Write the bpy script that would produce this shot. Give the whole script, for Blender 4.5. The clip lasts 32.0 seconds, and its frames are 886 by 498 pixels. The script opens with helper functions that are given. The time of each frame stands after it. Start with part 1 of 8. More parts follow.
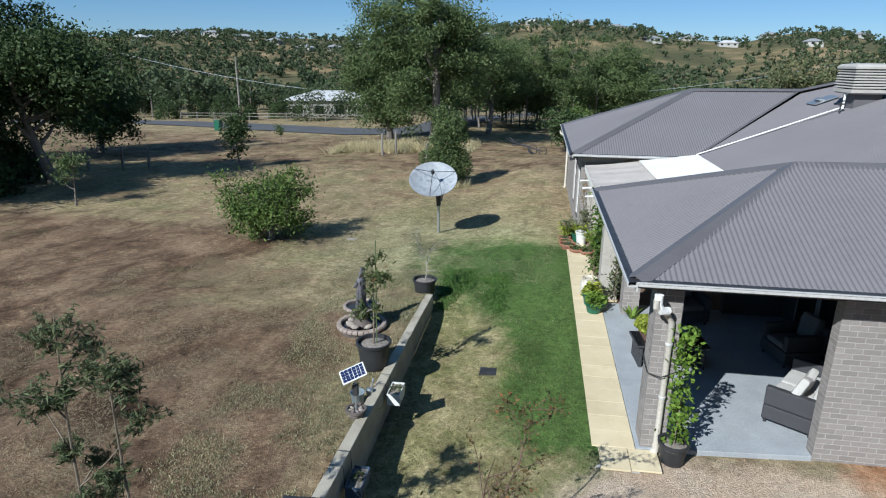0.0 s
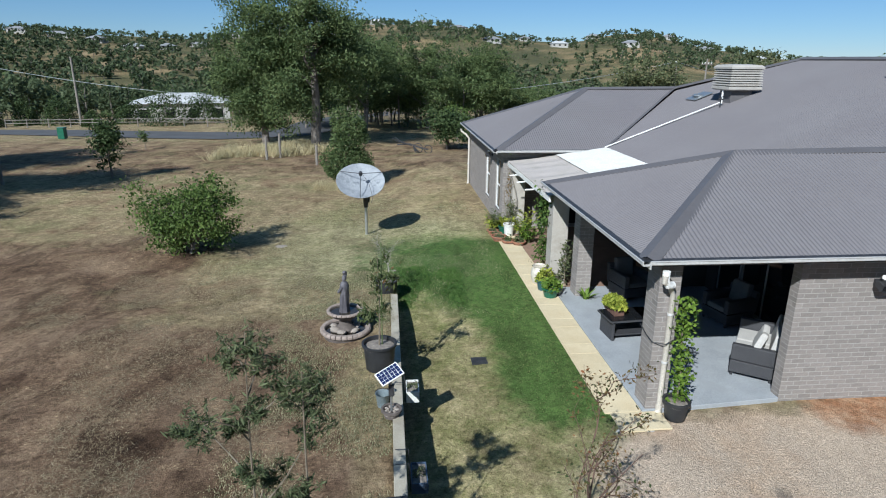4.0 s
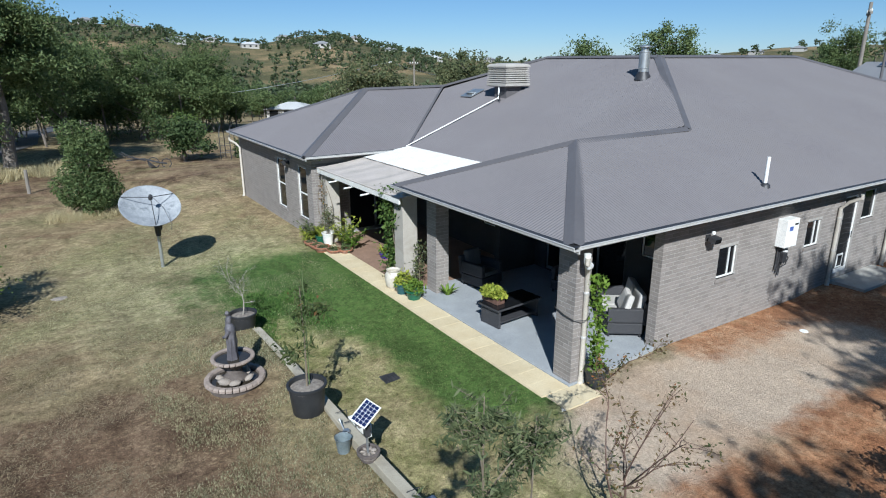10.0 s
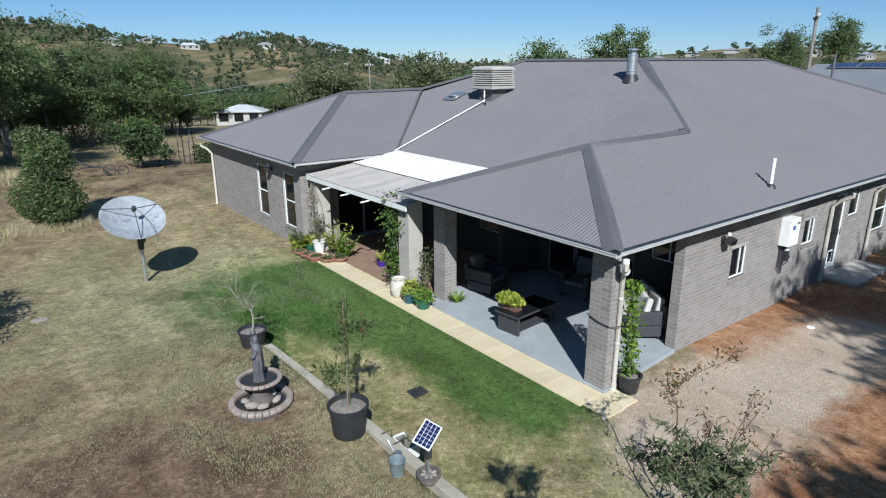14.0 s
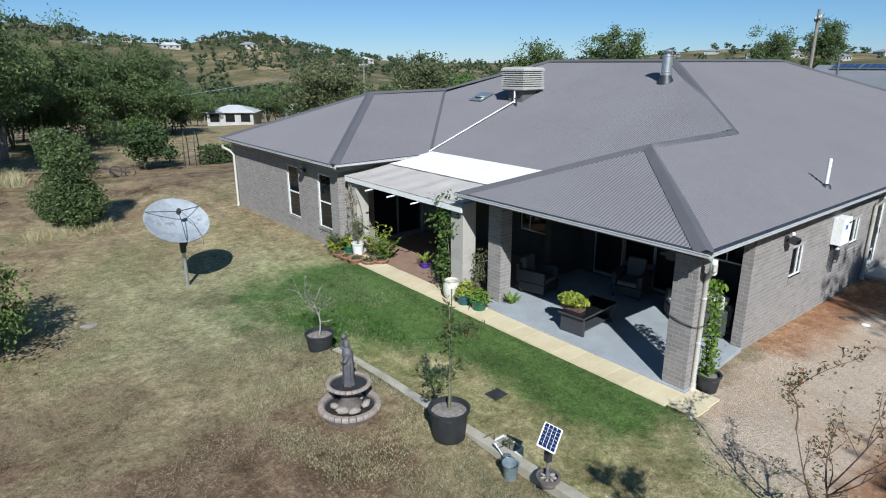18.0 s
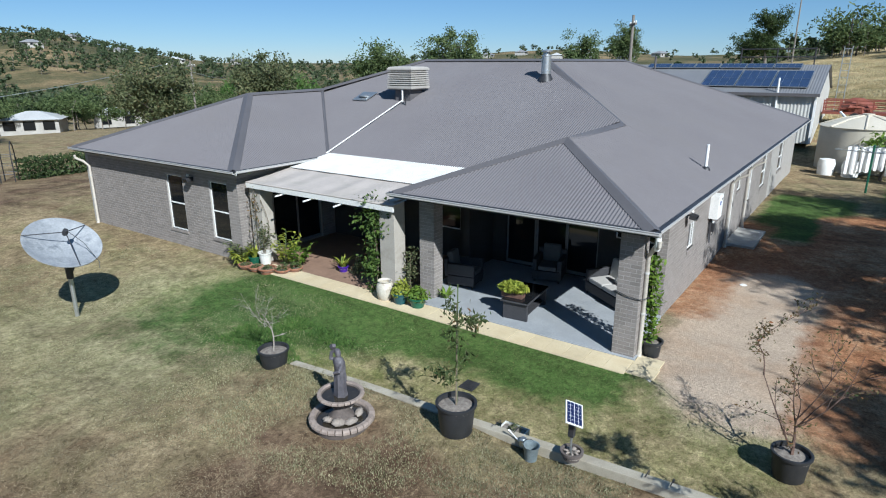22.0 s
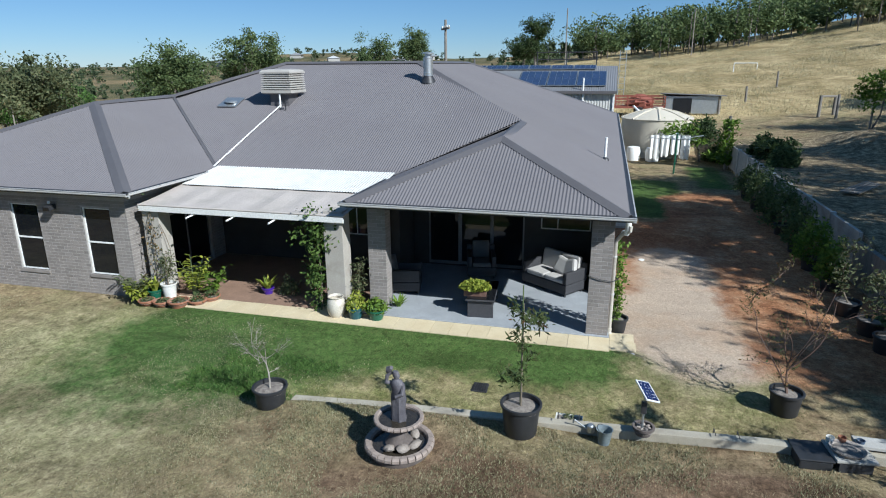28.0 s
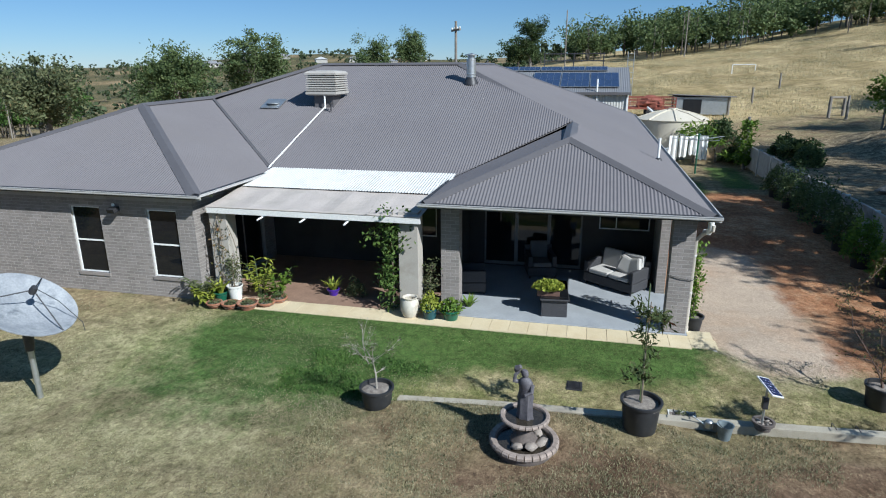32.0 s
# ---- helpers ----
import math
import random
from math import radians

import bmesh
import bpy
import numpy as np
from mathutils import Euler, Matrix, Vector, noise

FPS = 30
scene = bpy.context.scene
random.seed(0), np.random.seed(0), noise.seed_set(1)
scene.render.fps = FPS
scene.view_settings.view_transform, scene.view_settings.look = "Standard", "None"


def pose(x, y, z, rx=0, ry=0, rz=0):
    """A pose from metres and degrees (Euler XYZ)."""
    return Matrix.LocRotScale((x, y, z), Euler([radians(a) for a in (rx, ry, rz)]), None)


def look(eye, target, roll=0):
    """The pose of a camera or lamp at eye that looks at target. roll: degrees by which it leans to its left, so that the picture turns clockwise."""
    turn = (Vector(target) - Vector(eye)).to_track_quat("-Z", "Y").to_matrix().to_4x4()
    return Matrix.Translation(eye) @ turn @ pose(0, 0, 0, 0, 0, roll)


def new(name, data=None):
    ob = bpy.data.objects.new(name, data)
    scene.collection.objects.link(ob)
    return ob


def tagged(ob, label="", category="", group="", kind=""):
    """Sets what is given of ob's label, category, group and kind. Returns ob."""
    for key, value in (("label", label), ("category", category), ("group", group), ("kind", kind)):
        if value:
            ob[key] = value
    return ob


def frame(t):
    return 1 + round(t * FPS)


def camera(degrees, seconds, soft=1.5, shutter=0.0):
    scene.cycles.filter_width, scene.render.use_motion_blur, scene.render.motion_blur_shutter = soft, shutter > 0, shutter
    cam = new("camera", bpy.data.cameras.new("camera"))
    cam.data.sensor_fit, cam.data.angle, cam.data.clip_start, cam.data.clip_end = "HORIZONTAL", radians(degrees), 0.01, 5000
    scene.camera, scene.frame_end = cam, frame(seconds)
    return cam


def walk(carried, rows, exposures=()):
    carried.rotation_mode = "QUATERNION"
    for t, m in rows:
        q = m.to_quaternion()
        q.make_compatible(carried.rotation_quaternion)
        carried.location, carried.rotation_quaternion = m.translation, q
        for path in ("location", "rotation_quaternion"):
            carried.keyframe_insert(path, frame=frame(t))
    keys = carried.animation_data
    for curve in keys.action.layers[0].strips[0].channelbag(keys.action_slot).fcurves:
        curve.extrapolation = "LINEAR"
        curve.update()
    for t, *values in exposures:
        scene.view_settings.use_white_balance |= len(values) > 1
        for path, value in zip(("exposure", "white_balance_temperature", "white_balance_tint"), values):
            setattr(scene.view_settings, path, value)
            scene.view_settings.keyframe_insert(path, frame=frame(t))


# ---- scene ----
cam = camera(72.0, 32.0, soft=1.1)
PATH = [
    (0, (-0.106, 0.146, 5.605), (-0.395, 2.034, 5.01), 0.5),
    (0.5, (-0.433, 0.042, 5.617), (-0.74, 1.926, 5.021), 0.5),
    (1, (-0.738, -0.061, 5.618), (-0.933, 1.839, 5.023), 0.5),
    (1.5, (-1.042, -0.135, 5.618), (-0.989, 1.774, 5.025), 0.4),
    (2, (-1.387, -0.197, 5.622), (-1.263, 1.709, 5.029), 0.3),
    (2.5, (-1.702, -0.239, 5.625), (-1.558, 1.666, 5.033), 0.3),
    (3, (-2.017, -0.266, 5.628), (-1.861, 1.639, 5.037), 0.3),
    (3.5, (-2.3, -0.278, 5.639), (-2.134, 1.625, 5.047), 0.4),
    (5.5, (-3.425, -0.244, 5.672), (-3.094, 1.637, 5.079), 0.3),
    (6, (-3.702, -0.183, 5.669), (-3.194, 1.659, 5.077), 0.2),
    (6.5, (-3.95, -0.097, 5.654), (-3.283, 1.693, 5.063), 0.1),
    (7, (-4.204, 0.042, 5.644), (-3.365, 1.759, 5.054), 0.0),
    (7.5, (-4.467, 0.195, 5.646), (-3.524, 1.857, 5.056), 0.0),
    (8, (-4.715, 0.401, 5.652), (-3.736, 2.042, 5.062), -0.1),
    (8.5, (-4.949, 0.612, 5.654), (-3.951, 2.242, 5.064), -0.1),
    (9, (-5.18, 0.847, 5.66), (-4.171, 2.47, 5.07), -0.1),
    (9.5, (-5.382, 1.084, 5.654), (-4.365, 2.701, 5.064), -0.1),
    (10, (-5.564, 1.307, 5.655), (-4.541, 2.922, 5.067), -0.2),
    (10.5, (-5.7, 1.497, 5.672), (-4.669, 3.107, 5.083), -0.2),
    (11, (-5.833, 1.681, 5.688), (-4.796, 3.286, 5.099), -0.2),
    (11.5, (-5.952, 1.831, 5.698), (-4.91, 3.433, 5.109), -0.2),
    (12, (-6.042, 1.971, 5.703), (-4.994, 3.571, 5.115), -0.2),
    (12.5, (-6.117, 2.085, 5.703), (-5.065, 3.681, 5.116), -0.2),
    (13, (-6.228, 2.185, 5.705), (-5.144, 3.759, 5.117), -0.2),
    (13.5, (-6.384, 2.285, 5.706), (-5.255, 3.828, 5.12), -0.2),
    (15.5, (-7.042, 2.817, 5.715), (-5.861, 4.321, 5.13), -0.2),
    (16, (-7.211, 2.965, 5.723), (-6.025, 4.465, 5.137), -0.2),
    (16.5, (-7.404, 3.117, 5.729), (-6.212, 4.612, 5.142), -0.2),
    (17, (-7.579, 3.256, 5.732), (-6.384, 4.749, 5.146), -0.2),
    (17.5, (-7.746, 3.397, 5.729), (-6.547, 4.887, 5.143), -0.2),
    (18, (-7.903, 3.53, 5.726), (-6.7, 5.017, 5.142), -0.1),
    (18.5, (-8.072, 3.678, 5.719), (-6.864, 5.162, 5.135), -0.1),
    (19, (-8.253, 3.843, 5.712), (-7.067, 5.344, 5.129), -0.2),
    (19.5, (-8.487, 4.054, 5.705), (-7.325, 5.575, 5.124), -0.2),
    (20, (-8.719, 4.262, 5.703), (-7.477, 5.717, 5.121), -0.1),
    (20.5, (-8.952, 4.495, 5.705), (-7.588, 5.836, 5.122), -0.1),
    (21, (-9.169, 4.752, 5.701), (-7.776, 6.064, 5.118), -0.2),
    (21.5, (-9.38, 4.995, 5.706), (-7.937, 6.251, 5.123), -0.1),
    (22, (-9.559, 5.211, 5.7), (-7.992, 6.307, 5.116), -0.1),
    (22.3, (-9.65, 5.343, 5.691), (-7.984, 6.283, 5.108), -0.1),
    (22.5, (-9.712, 5.436, 5.683), (-7.98, 6.247, 5.098), -0.1),
    (23, (-9.901, 5.711, 5.659), (-8.094, 6.338, 5.073), -0.3),
    (23.5, (-10.06, 6.009, 5.651), (-8.239, 6.596, 5.067), -0.2),
    (24, (-10.199, 6.322, 5.652), (-8.371, 6.887, 5.069), -0.1),
    (24.5, (-10.323, 6.638, 5.662), (-8.49, 7.187, 5.079), -0.0),
    (25, (-10.428, 6.955, 5.668), (-8.591, 7.494, 5.087), -0.2),
    (25.5, (-10.497, 7.286, 5.671), (-8.657, 7.812, 5.088), -0.1),
    (27.5, (-10.849, 8.46, 5.696), (-8.999, 8.95, 5.114), -0.2),
    (28, (-10.946, 8.754, 5.69), (-9.095, 9.242, 5.112), -0.35),
    (28.5, (-11.017, 9.118, 5.696), (-9.164, 9.596, 5.113), -0.3),
    (29, (-11.062, 9.456, 5.696), (-9.207, 9.927, 5.114), -0.25),
    (29.5, (-11.088, 9.741, 5.68), (-9.232, 10.204, 5.098), -0.2),
    (30, (-11.105, 9.988, 5.671), (-9.246, 10.445, 5.0945), -0.2),
    (30.5, (-11.152, 10.204, 5.677), (-9.292, 10.653, 5.094), -0.2),
    (31, (-11.241, 10.407, 5.69), (-9.38, 10.85, 5.107), -0.2),
    (31.5, (-11.377, 10.596, 5.699), (-9.515, 11.035, 5.116), -0.25),
    (32, (-11.527, 10.726, 5.713), (-9.664, 11.17, 5.138), -0.3),
]
walk(cam, [(t, look(eye, target, roll)) for t, eye, target, roll in PATH], [(0, 0.50, 5800, 5.5), (1, 0.56, 5800, 5.5), (2, 0.44, 5800, 5.5), (3, 0.41, 5800, 5.5), (6, 0.47, 5800, 5.5), (32, 0.48, 5800, 5.5)])

# ---- world and sun ----
SUN_WAY = Vector((1.40, 2.30, -2.07)).normalized()
world = bpy.data.worlds.new("world")
scene.world = world
world.use_nodes = True
wn = world.node_tree.nodes
sky = wn.new("ShaderNodeTexSky")
sky.sky_type = "NISHITA"
sky.sun_disc = False
sky.sun_elevation = math.asin(-SUN_WAY.z)
sky.sun_rotation = math.atan2(-SUN_WAY.x, -SUN_WAY.y)
sky.altitude = 500
sky.air_density = 0.85
sky.dust_density = 0.0
sky.ozone_density = 6.5
wn["Background"].inputs["Strength"].default_value = 0.056
even_blue = wn.new("ShaderNodeMix")
even_blue.data_type = "RGBA"
even_blue.inputs[0].default_value = 0.18
even_blue.inputs[7].default_value = (2.6, 6.2, 10.5, 1)
world.node_tree.links.new(sky.outputs[0], even_blue.inputs[6])
world.node_tree.links.new(even_blue.outputs[2], wn["Background"].inputs["Color"])
sun_data = bpy.data.lights.new("sun", "SUN")
sun_data.energy = 5.05
sun_data.angle = radians(0.53)
sun_data.color = (1.0, 0.965, 0.91)
sun = new("sun", sun_data)
sun.matrix_world = look((0, 0, 30), Vector((0, 0, 30)) + SUN_WAY)

# ---- materials ----
def nodes_of(name):
    m = bpy.data.materials.new(name)
    m.use_nodes = True
    nt = m.node_tree
    return m, nt, nt.nodes["Principled BSDF"]


def add(nt, kind, **inputs):
    n = nt.nodes.new(kind)
    for k, v in inputs.items():
        n.inputs[k.replace("_", " ")].default_value = v
    return n


def ramp(nt, fac, stops):
    r = nt.nodes.new("ShaderNodeValToRGB")
    e = r.color_ramp.elements
    while len(e) < len(stops):
        e.new(0.5)
    for el, (p, c) in zip(e, stops):
        el.position = p
        el.color = (*c, 1) if len(c) == 3 else c
    nt.links.new(fac, r.inputs[0])
    return r.outputs[0]


def blend(nt, fac, a, b, mode="MIX"):
    n = nt.nodes.new("ShaderNodeMix")
    n.data_type, n.blend_type = "RGBA", mode
    for slot, v in ((0, fac), (6, a), (7, b)):
        if isinstance(v, (int, float)):
            n.inputs[slot].default_value = v
        elif isinstance(v, tuple):
            n.inputs[slot].default_value = (*v, 1)
        else:
            nt.links.new(v, n.inputs[slot])
    return n.outputs[2]


def noise_out(nt, scale, detail=4.0, rough=0.6, coord="Object", stretch=None, distort=0.0):
    tc = nt.nodes.new("ShaderNodeTexCoord")
    src = tc.outputs[coord]
    if stretch:
        mp = nt.nodes.new("ShaderNodeMapping")
        mp.inputs["Scale"].default_value = stretch
        nt.links.new(src, mp.inputs[0])
        src = mp.outputs[0]
    n = add(nt, "ShaderNodeTexNoise", Scale=scale, Detail=detail, Roughness=rough, Distortion=distort)
    nt.links.new(src, n.inputs["Vector"])
    return n.outputs[0]


def bump(nt, bsdf, height, strength=0.3, dist=0.02):
    b = nt.nodes.new("ShaderNodeBump")
    b.inputs["Strength"].default_value = strength
    b.inputs["Distance"].default_value = dist
    nt.links.new(height, b.inputs["Height"])
    nt.links.new(b.outputs[0], bsdf.inputs["Normal"])


def surface(name, dark, light, scale=6.0, fine=60.0, rough=0.7, metal=0.0, relief=0.2, stain=None, stain_scale=1.2, spec=0.5, stretch=None, rand=0.0, grainy=1.0):
    """A surface with two scales of variation, a fine relief and, if asked, stains."""
    m, nt, bsdf = nodes_of(name)
    big = noise_out(nt, scale, stretch=stretch)
    small = noise_out(nt, fine, 3.0, stretch=stretch)
    col = ramp(nt, big, [(0.3, dark), (0.7, light)])
    grain = ramp(nt, small, [(0.25, (0.78, 0.78, 0.78)), (0.75, (1.15, 1.15, 1.15))])
    col = blend(nt, grainy, col, blend(nt, 1.0, col, grain, "MULTIPLY"))
    if stain:
        s = ramp(nt, noise_out(nt, stain_scale, 6.0, 0.7, distort=0.4), [(0.52, (0, 0, 0)), (0.68, (1, 1, 1))])
        col = blend(nt, s, col, stain)
    if rand:
        oi = nt.nodes.new("ShaderNodeObjectInfo")
        ge = nt.nodes.new("ShaderNodeNewGeometry")
        su = nt.nodes.new("ShaderNodeMath")
        su.operation = "ADD"
        nt.links.new(oi.outputs["Random"], su.inputs[0])
        nt.links.new(ge.outputs["Random Per Island"], su.inputs[1])
        fr = nt.nodes.new("ShaderNodeMath")
        fr.operation = "FRACT"
        nt.links.new(su.outputs[0], fr.inputs[0])
        col = blend(nt, 1.0, col, ramp(nt, fr.outputs[0], [(0, (1 - rand,) * 3), (1, (1 + rand,) * 3)]), "MULTIPLY")
    nt.links.new(col, bsdf.inputs["Base Color"])
    bsdf.inputs["Roughness"].default_value = rough
    bsdf.inputs["Metallic"].default_value = metal
    bsdf.inputs["Specular IOR Level"].default_value = spec
    if relief:
        bump(nt, bsdf, small, relief, 0.01)
    return m


def leaf_material(name, dark, light, dry=None):
    m, nt, bsdf = nodes_of(name)
    ge = nt.nodes.new("ShaderNodeNewGeometry")
    stops = [(0, dark), (0.75, light)]
    if dry:
        stops += [(0.93, light), (1.0, dry)]
    col = ramp(nt, ge.outputs["Random Per Island"], stops)
    patch = ramp(nt, noise_out(nt, 0.6, 3.0), [(0.3, (0.75, 0.8, 0.75)), (0.7, (1.2, 1.15, 1.05))])
    col = blend(nt, 1.0, col, patch, "MULTIPLY")
    nt.links.new(col, bsdf.inputs["Base Color"])
    bsdf.inputs["Roughness"].default_value = 0.65
    bsdf.inputs["Specular IOR Level"].default_value = 0.22
    tr = nt.nodes.new("ShaderNodeBsdfTranslucent")
    nt.links.new(col, tr.inputs[0])
    mx = nt.nodes.new("ShaderNodeMixShader")
    mx.inputs[0].default_value = 0.3
    nt.links.new(bsdf.outputs[0], mx.inputs[1])
    nt.links.new(tr.outputs[0], mx.inputs[2])
    nt.links.new(mx.outputs[0], nt.nodes["Material Output"].inputs[0])
    return m


M = {}
M["brick"] = surface("brick_taupe", (0.204, 0.182, 0.167), (0.258, 0.231, 0.213), 3.0, 90, 0.85, relief=0.35, rand=0.11)
M["mortar"] = surface("mortar_pale", (0.308, 0.289, 0.269), (0.377, 0.358, 0.335), 4.0, 120, 0.95, relief=0.3)
M["render"] = surface("rendered_wall", (0.354, 0.323, 0.285), (0.416, 0.385, 0.339), 1.2, 80, 0.9, relief=0.2, stain=(0.293, 0.262, 0.223))
M["roof"] = surface("roof_steel", (0.151, 0.139, 0.144), (0.166, 0.155, 0.159), 0.5, 8, 0.55, 0.0, 0.02, stain=(0.156, 0.144, 0.146), stain_scale=0.35, spec=0.35, grainy=0.25)
# darker than the roof sheets: shading on the folded caps is in this colour
M["cap"] = surface("roof_capping", (0.096, 0.089, 0.092), (0.115, 0.108, 0.111), 1.0, 20, 0.5, 0.0, 0.04, grainy=0.4)
M["gutter"] = surface("gutter_grey", (0.431, 0.424, 0.408), (0.493, 0.485, 0.470), 1.5, 30, 0.4, 0.0, 0.03)
M["white"] = surface("white_paint", (0.74, 0.74, 0.72), (0.82, 0.82, 0.80), 2.0, 40, 0.5, relief=0.05)
M["cream"] = surface("cream_paint", (0.477, 0.439, 0.377), (0.524, 0.485, 0.424), 2.0, 40, 0.5, relief=0.05)
M["whitemetal"] = surface("white_corrugated", (0.66, 0.65, 0.62), (0.74, 0.73, 0.70), 1.0, 30, 0.45, relief=0.05)
M["panelwhite"] = surface("weathered_white_sheet", (0.56, 0.555, 0.53), (0.64, 0.635, 0.61), 1.2, 50, 0.55, relief=0.05, stain=(0.48, 0.47, 0.44))
M["shadecloth"] = surface("shade_cloth", (0.41, 0.365, 0.33), (0.47, 0.42, 0.385), 1.5, 160, 0.95, relief=0.2, stain=(0.354, 0.323, 0.285))
M["concrete"] = surface("concrete_old", (0.323, 0.308, 0.277), (0.431, 0.416, 0.385), 2.5, 70, 0.9, relief=0.3, stain=(0.262, 0.246, 0.216))
M["oldwall"] = surface("wall_concrete", (0.323, 0.285, 0.216), (0.431, 0.393, 0.316), 2.5, 70, 0.9, relief=0.3, stain=(0.262, 0.231, 0.185))
M["leaf_hedge"] = leaf_material("leaves_hedge", (0.035, 0.070, 0.018), (0.114, 0.176, 0.044))
M["slab"] = surface("alfresco_slab", (0.283, 0.300, 0.318), (0.360, 0.378, 0.397), 1.6, 50, 0.6, relief=0.1, stain=(0.300, 0.313, 0.324))
M["pathslab"] = surface("sandstone_paver", (0.539, 0.439, 0.277), (0.631, 0.539, 0.362), 1.5, 60, 0.85, relief=0.25, stain=(0.477, 0.400, 0.262), rand=0.05)
M["courtpave"] = surface("brown_paver", (0.208, 0.131, 0.092), (0.277, 0.177, 0.123), 3.0, 60, 0.85, relief=0.25, rand=0.12)
# pale boards coloured near black, the shade under the eaves painted in
M["soffit"] = surface("soffit_painted_shade", (0.054, 0.051, 0.049), (0.077, 0.072, 0.068), 1.0, 30, 0.8, relief=0.03)
# inner walls: the shade of the alfresco is put into this dark colour
M["innerwall"] = surface("wall_painted_shade", (0.039, 0.035, 0.032), (0.058, 0.052, 0.048), 1.5, 60, 0.85, relief=0.1)
M["black"] = surface("black_plastic", (0.018, 0.019, 0.021), (0.03, 0.031, 0.034), 6.0, 90, 0.55, relief=0.1)
M["darkmetal"] = surface("dark_metal", (0.03, 0.03, 0.033), (0.06, 0.06, 0.065), 6.0, 90, 0.5, 0.3, 0.1)
M["bark"] = surface("bark_grey", (0.108, 0.089, 0.073), (0.231, 0.204, 0.177), 5.0, 40, 0.95, relief=0.5, stretch=(1, 1, 0.3))
M["barkpale"] = surface("bark_pale", (0.231, 0.208, 0.177), (0.370, 0.339, 0.293), 4.0, 40, 0.9, relief=0.4, stretch=(1, 1, 0.3))
M["wicker"] = surface("wicker_dark", (0.022, 0.022, 0.025), (0.06, 0.06, 0.066), 40.0, 140, 0.6, relief=0.7, stretch=(1, 1, 3.0))
M["cushion"] = surface("cushion_grey", (0.400, 0.385, 0.362), (0.477, 0.462, 0.439), 3.0, 150, 0.95, relief=0.15)
# shaded copy of the pale grey cushion, for the armchairs deep in the alfresco
M["cushionshade"] = surface("cushion_painted_shade", (0.100, 0.096, 0.092), (0.146, 0.139, 0.135), 3.0, 150, 0.95, relief=0.15)
# pale door frames toned down to grey, shade included in the colour
M["frameshade"] = surface("frame_shade_grey", (0.185, 0.177, 0.169), (0.231, 0.223, 0.216), 2.0, 40, 0.5, relief=0.05)
M["leaf_gum"] = leaf_material("leaves_gum", (0.044, 0.077, 0.028), (0.132, 0.172, 0.072))
M["leaf_dark"] = leaf_material("leaves_dark", (0.026, 0.048, 0.019), (0.078, 0.112, 0.044))
M["leaf_olive"] = leaf_material("leaves_olive", (0.062, 0.084, 0.040), (0.154, 0.167, 0.088), (0.229, 0.185, 0.097))
M["leaf_bright"] = leaf_material("leaves_bright", (0.062, 0.123, 0.018), (0.176, 0.264, 0.044))
M["leaf_yellow"] = leaf_material("leaves_yellow_green", (0.141, 0.194, 0.026), (0.370, 0.396, 0.070))
M["leaf_rust"] = leaf_material("leaves_rusty", (0.048, 0.075, 0.026), (0.176, 0.114, 0.053), (0.299, 0.114, 0.053))
M["leaf_shoot"] = leaf_material("leaves_shoot", (0.031, 0.057, 0.019), (0.097, 0.114, 0.044), (0.211, 0.088, 0.044))
M["leaf_far"] = leaf_material("leaves_far", (0.040, 0.063, 0.032), (0.092, 0.119, 0.062))
M["leaf_bush"] = leaf_material("leaves_bush", (0.048, 0.084, 0.019), (0.132, 0.189, 0.053))
M["leaf_lush"] = leaf_material("leaves_lush", (0.040, 0.088, 0.022), (0.114, 0.202, 0.053))
M["thatch"] = leaf_material("thatch", (0.088, 0.067, 0.044), (0.370, 0.304, 0.207), (0.510, 0.440, 0.317))
M["turfmix"] = leaf_material("turf_mix", (0.040, 0.057, 0.018), (0.396, 0.370, 0.246), (0.546, 0.502, 0.361))
M["leaf_turf"] = leaf_material("leaves_turf", (0.066, 0.106, 0.026), (0.176, 0.194, 0.079), (0.317, 0.273, 0.150))
M["leaf_needle"] = leaf_material("leaves_needle", (0.044, 0.066, 0.031), (0.132, 0.154, 0.079))
M["straw"] = leaf_material("straw", (0.317, 0.264, 0.158), (0.528, 0.466, 0.308))


def glass_material(name, tint, rough=0.03):
    m, nt, bsdf = nodes_of(name)
    bsdf.inputs["Base Color"].default_value = (*tint, 1)
    bsdf.inputs["Roughness"].default_value = rough
    bsdf.inputs["Specular IOR Level"].default_value = 0.35
    n = noise_out(nt, 0.8, 2.0)
    bump(nt, bsdf, n, 0.02, 0.02)
    return m


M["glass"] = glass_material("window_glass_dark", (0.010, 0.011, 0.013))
# black of the door mesh, and of sheets that stand in for unlit rooms
M["screen"] = surface("mesh_and_unlit_room_black", (0.010, 0.010, 0.012), (0.016, 0.016, 0.018), 3, 300, 0.35, relief=0.1)


def steel(name, tone, rough):
    m, nt, bsdf = nodes_of(name)
    n = noise_out(nt, 9.0)
    nt.links.new(ramp(nt, n, [(0.3, tuple(c * 0.8 for c in tone)), (0.7, tone)]), bsdf.inputs["Base Color"])
    bsdf.inputs["Metallic"].default_value = 0.85
    bsdf.inputs["Roughness"].default_value = rough
    return m


M["galv"] = steel("galvanised", (0.55, 0.57, 0.58), 0.42)


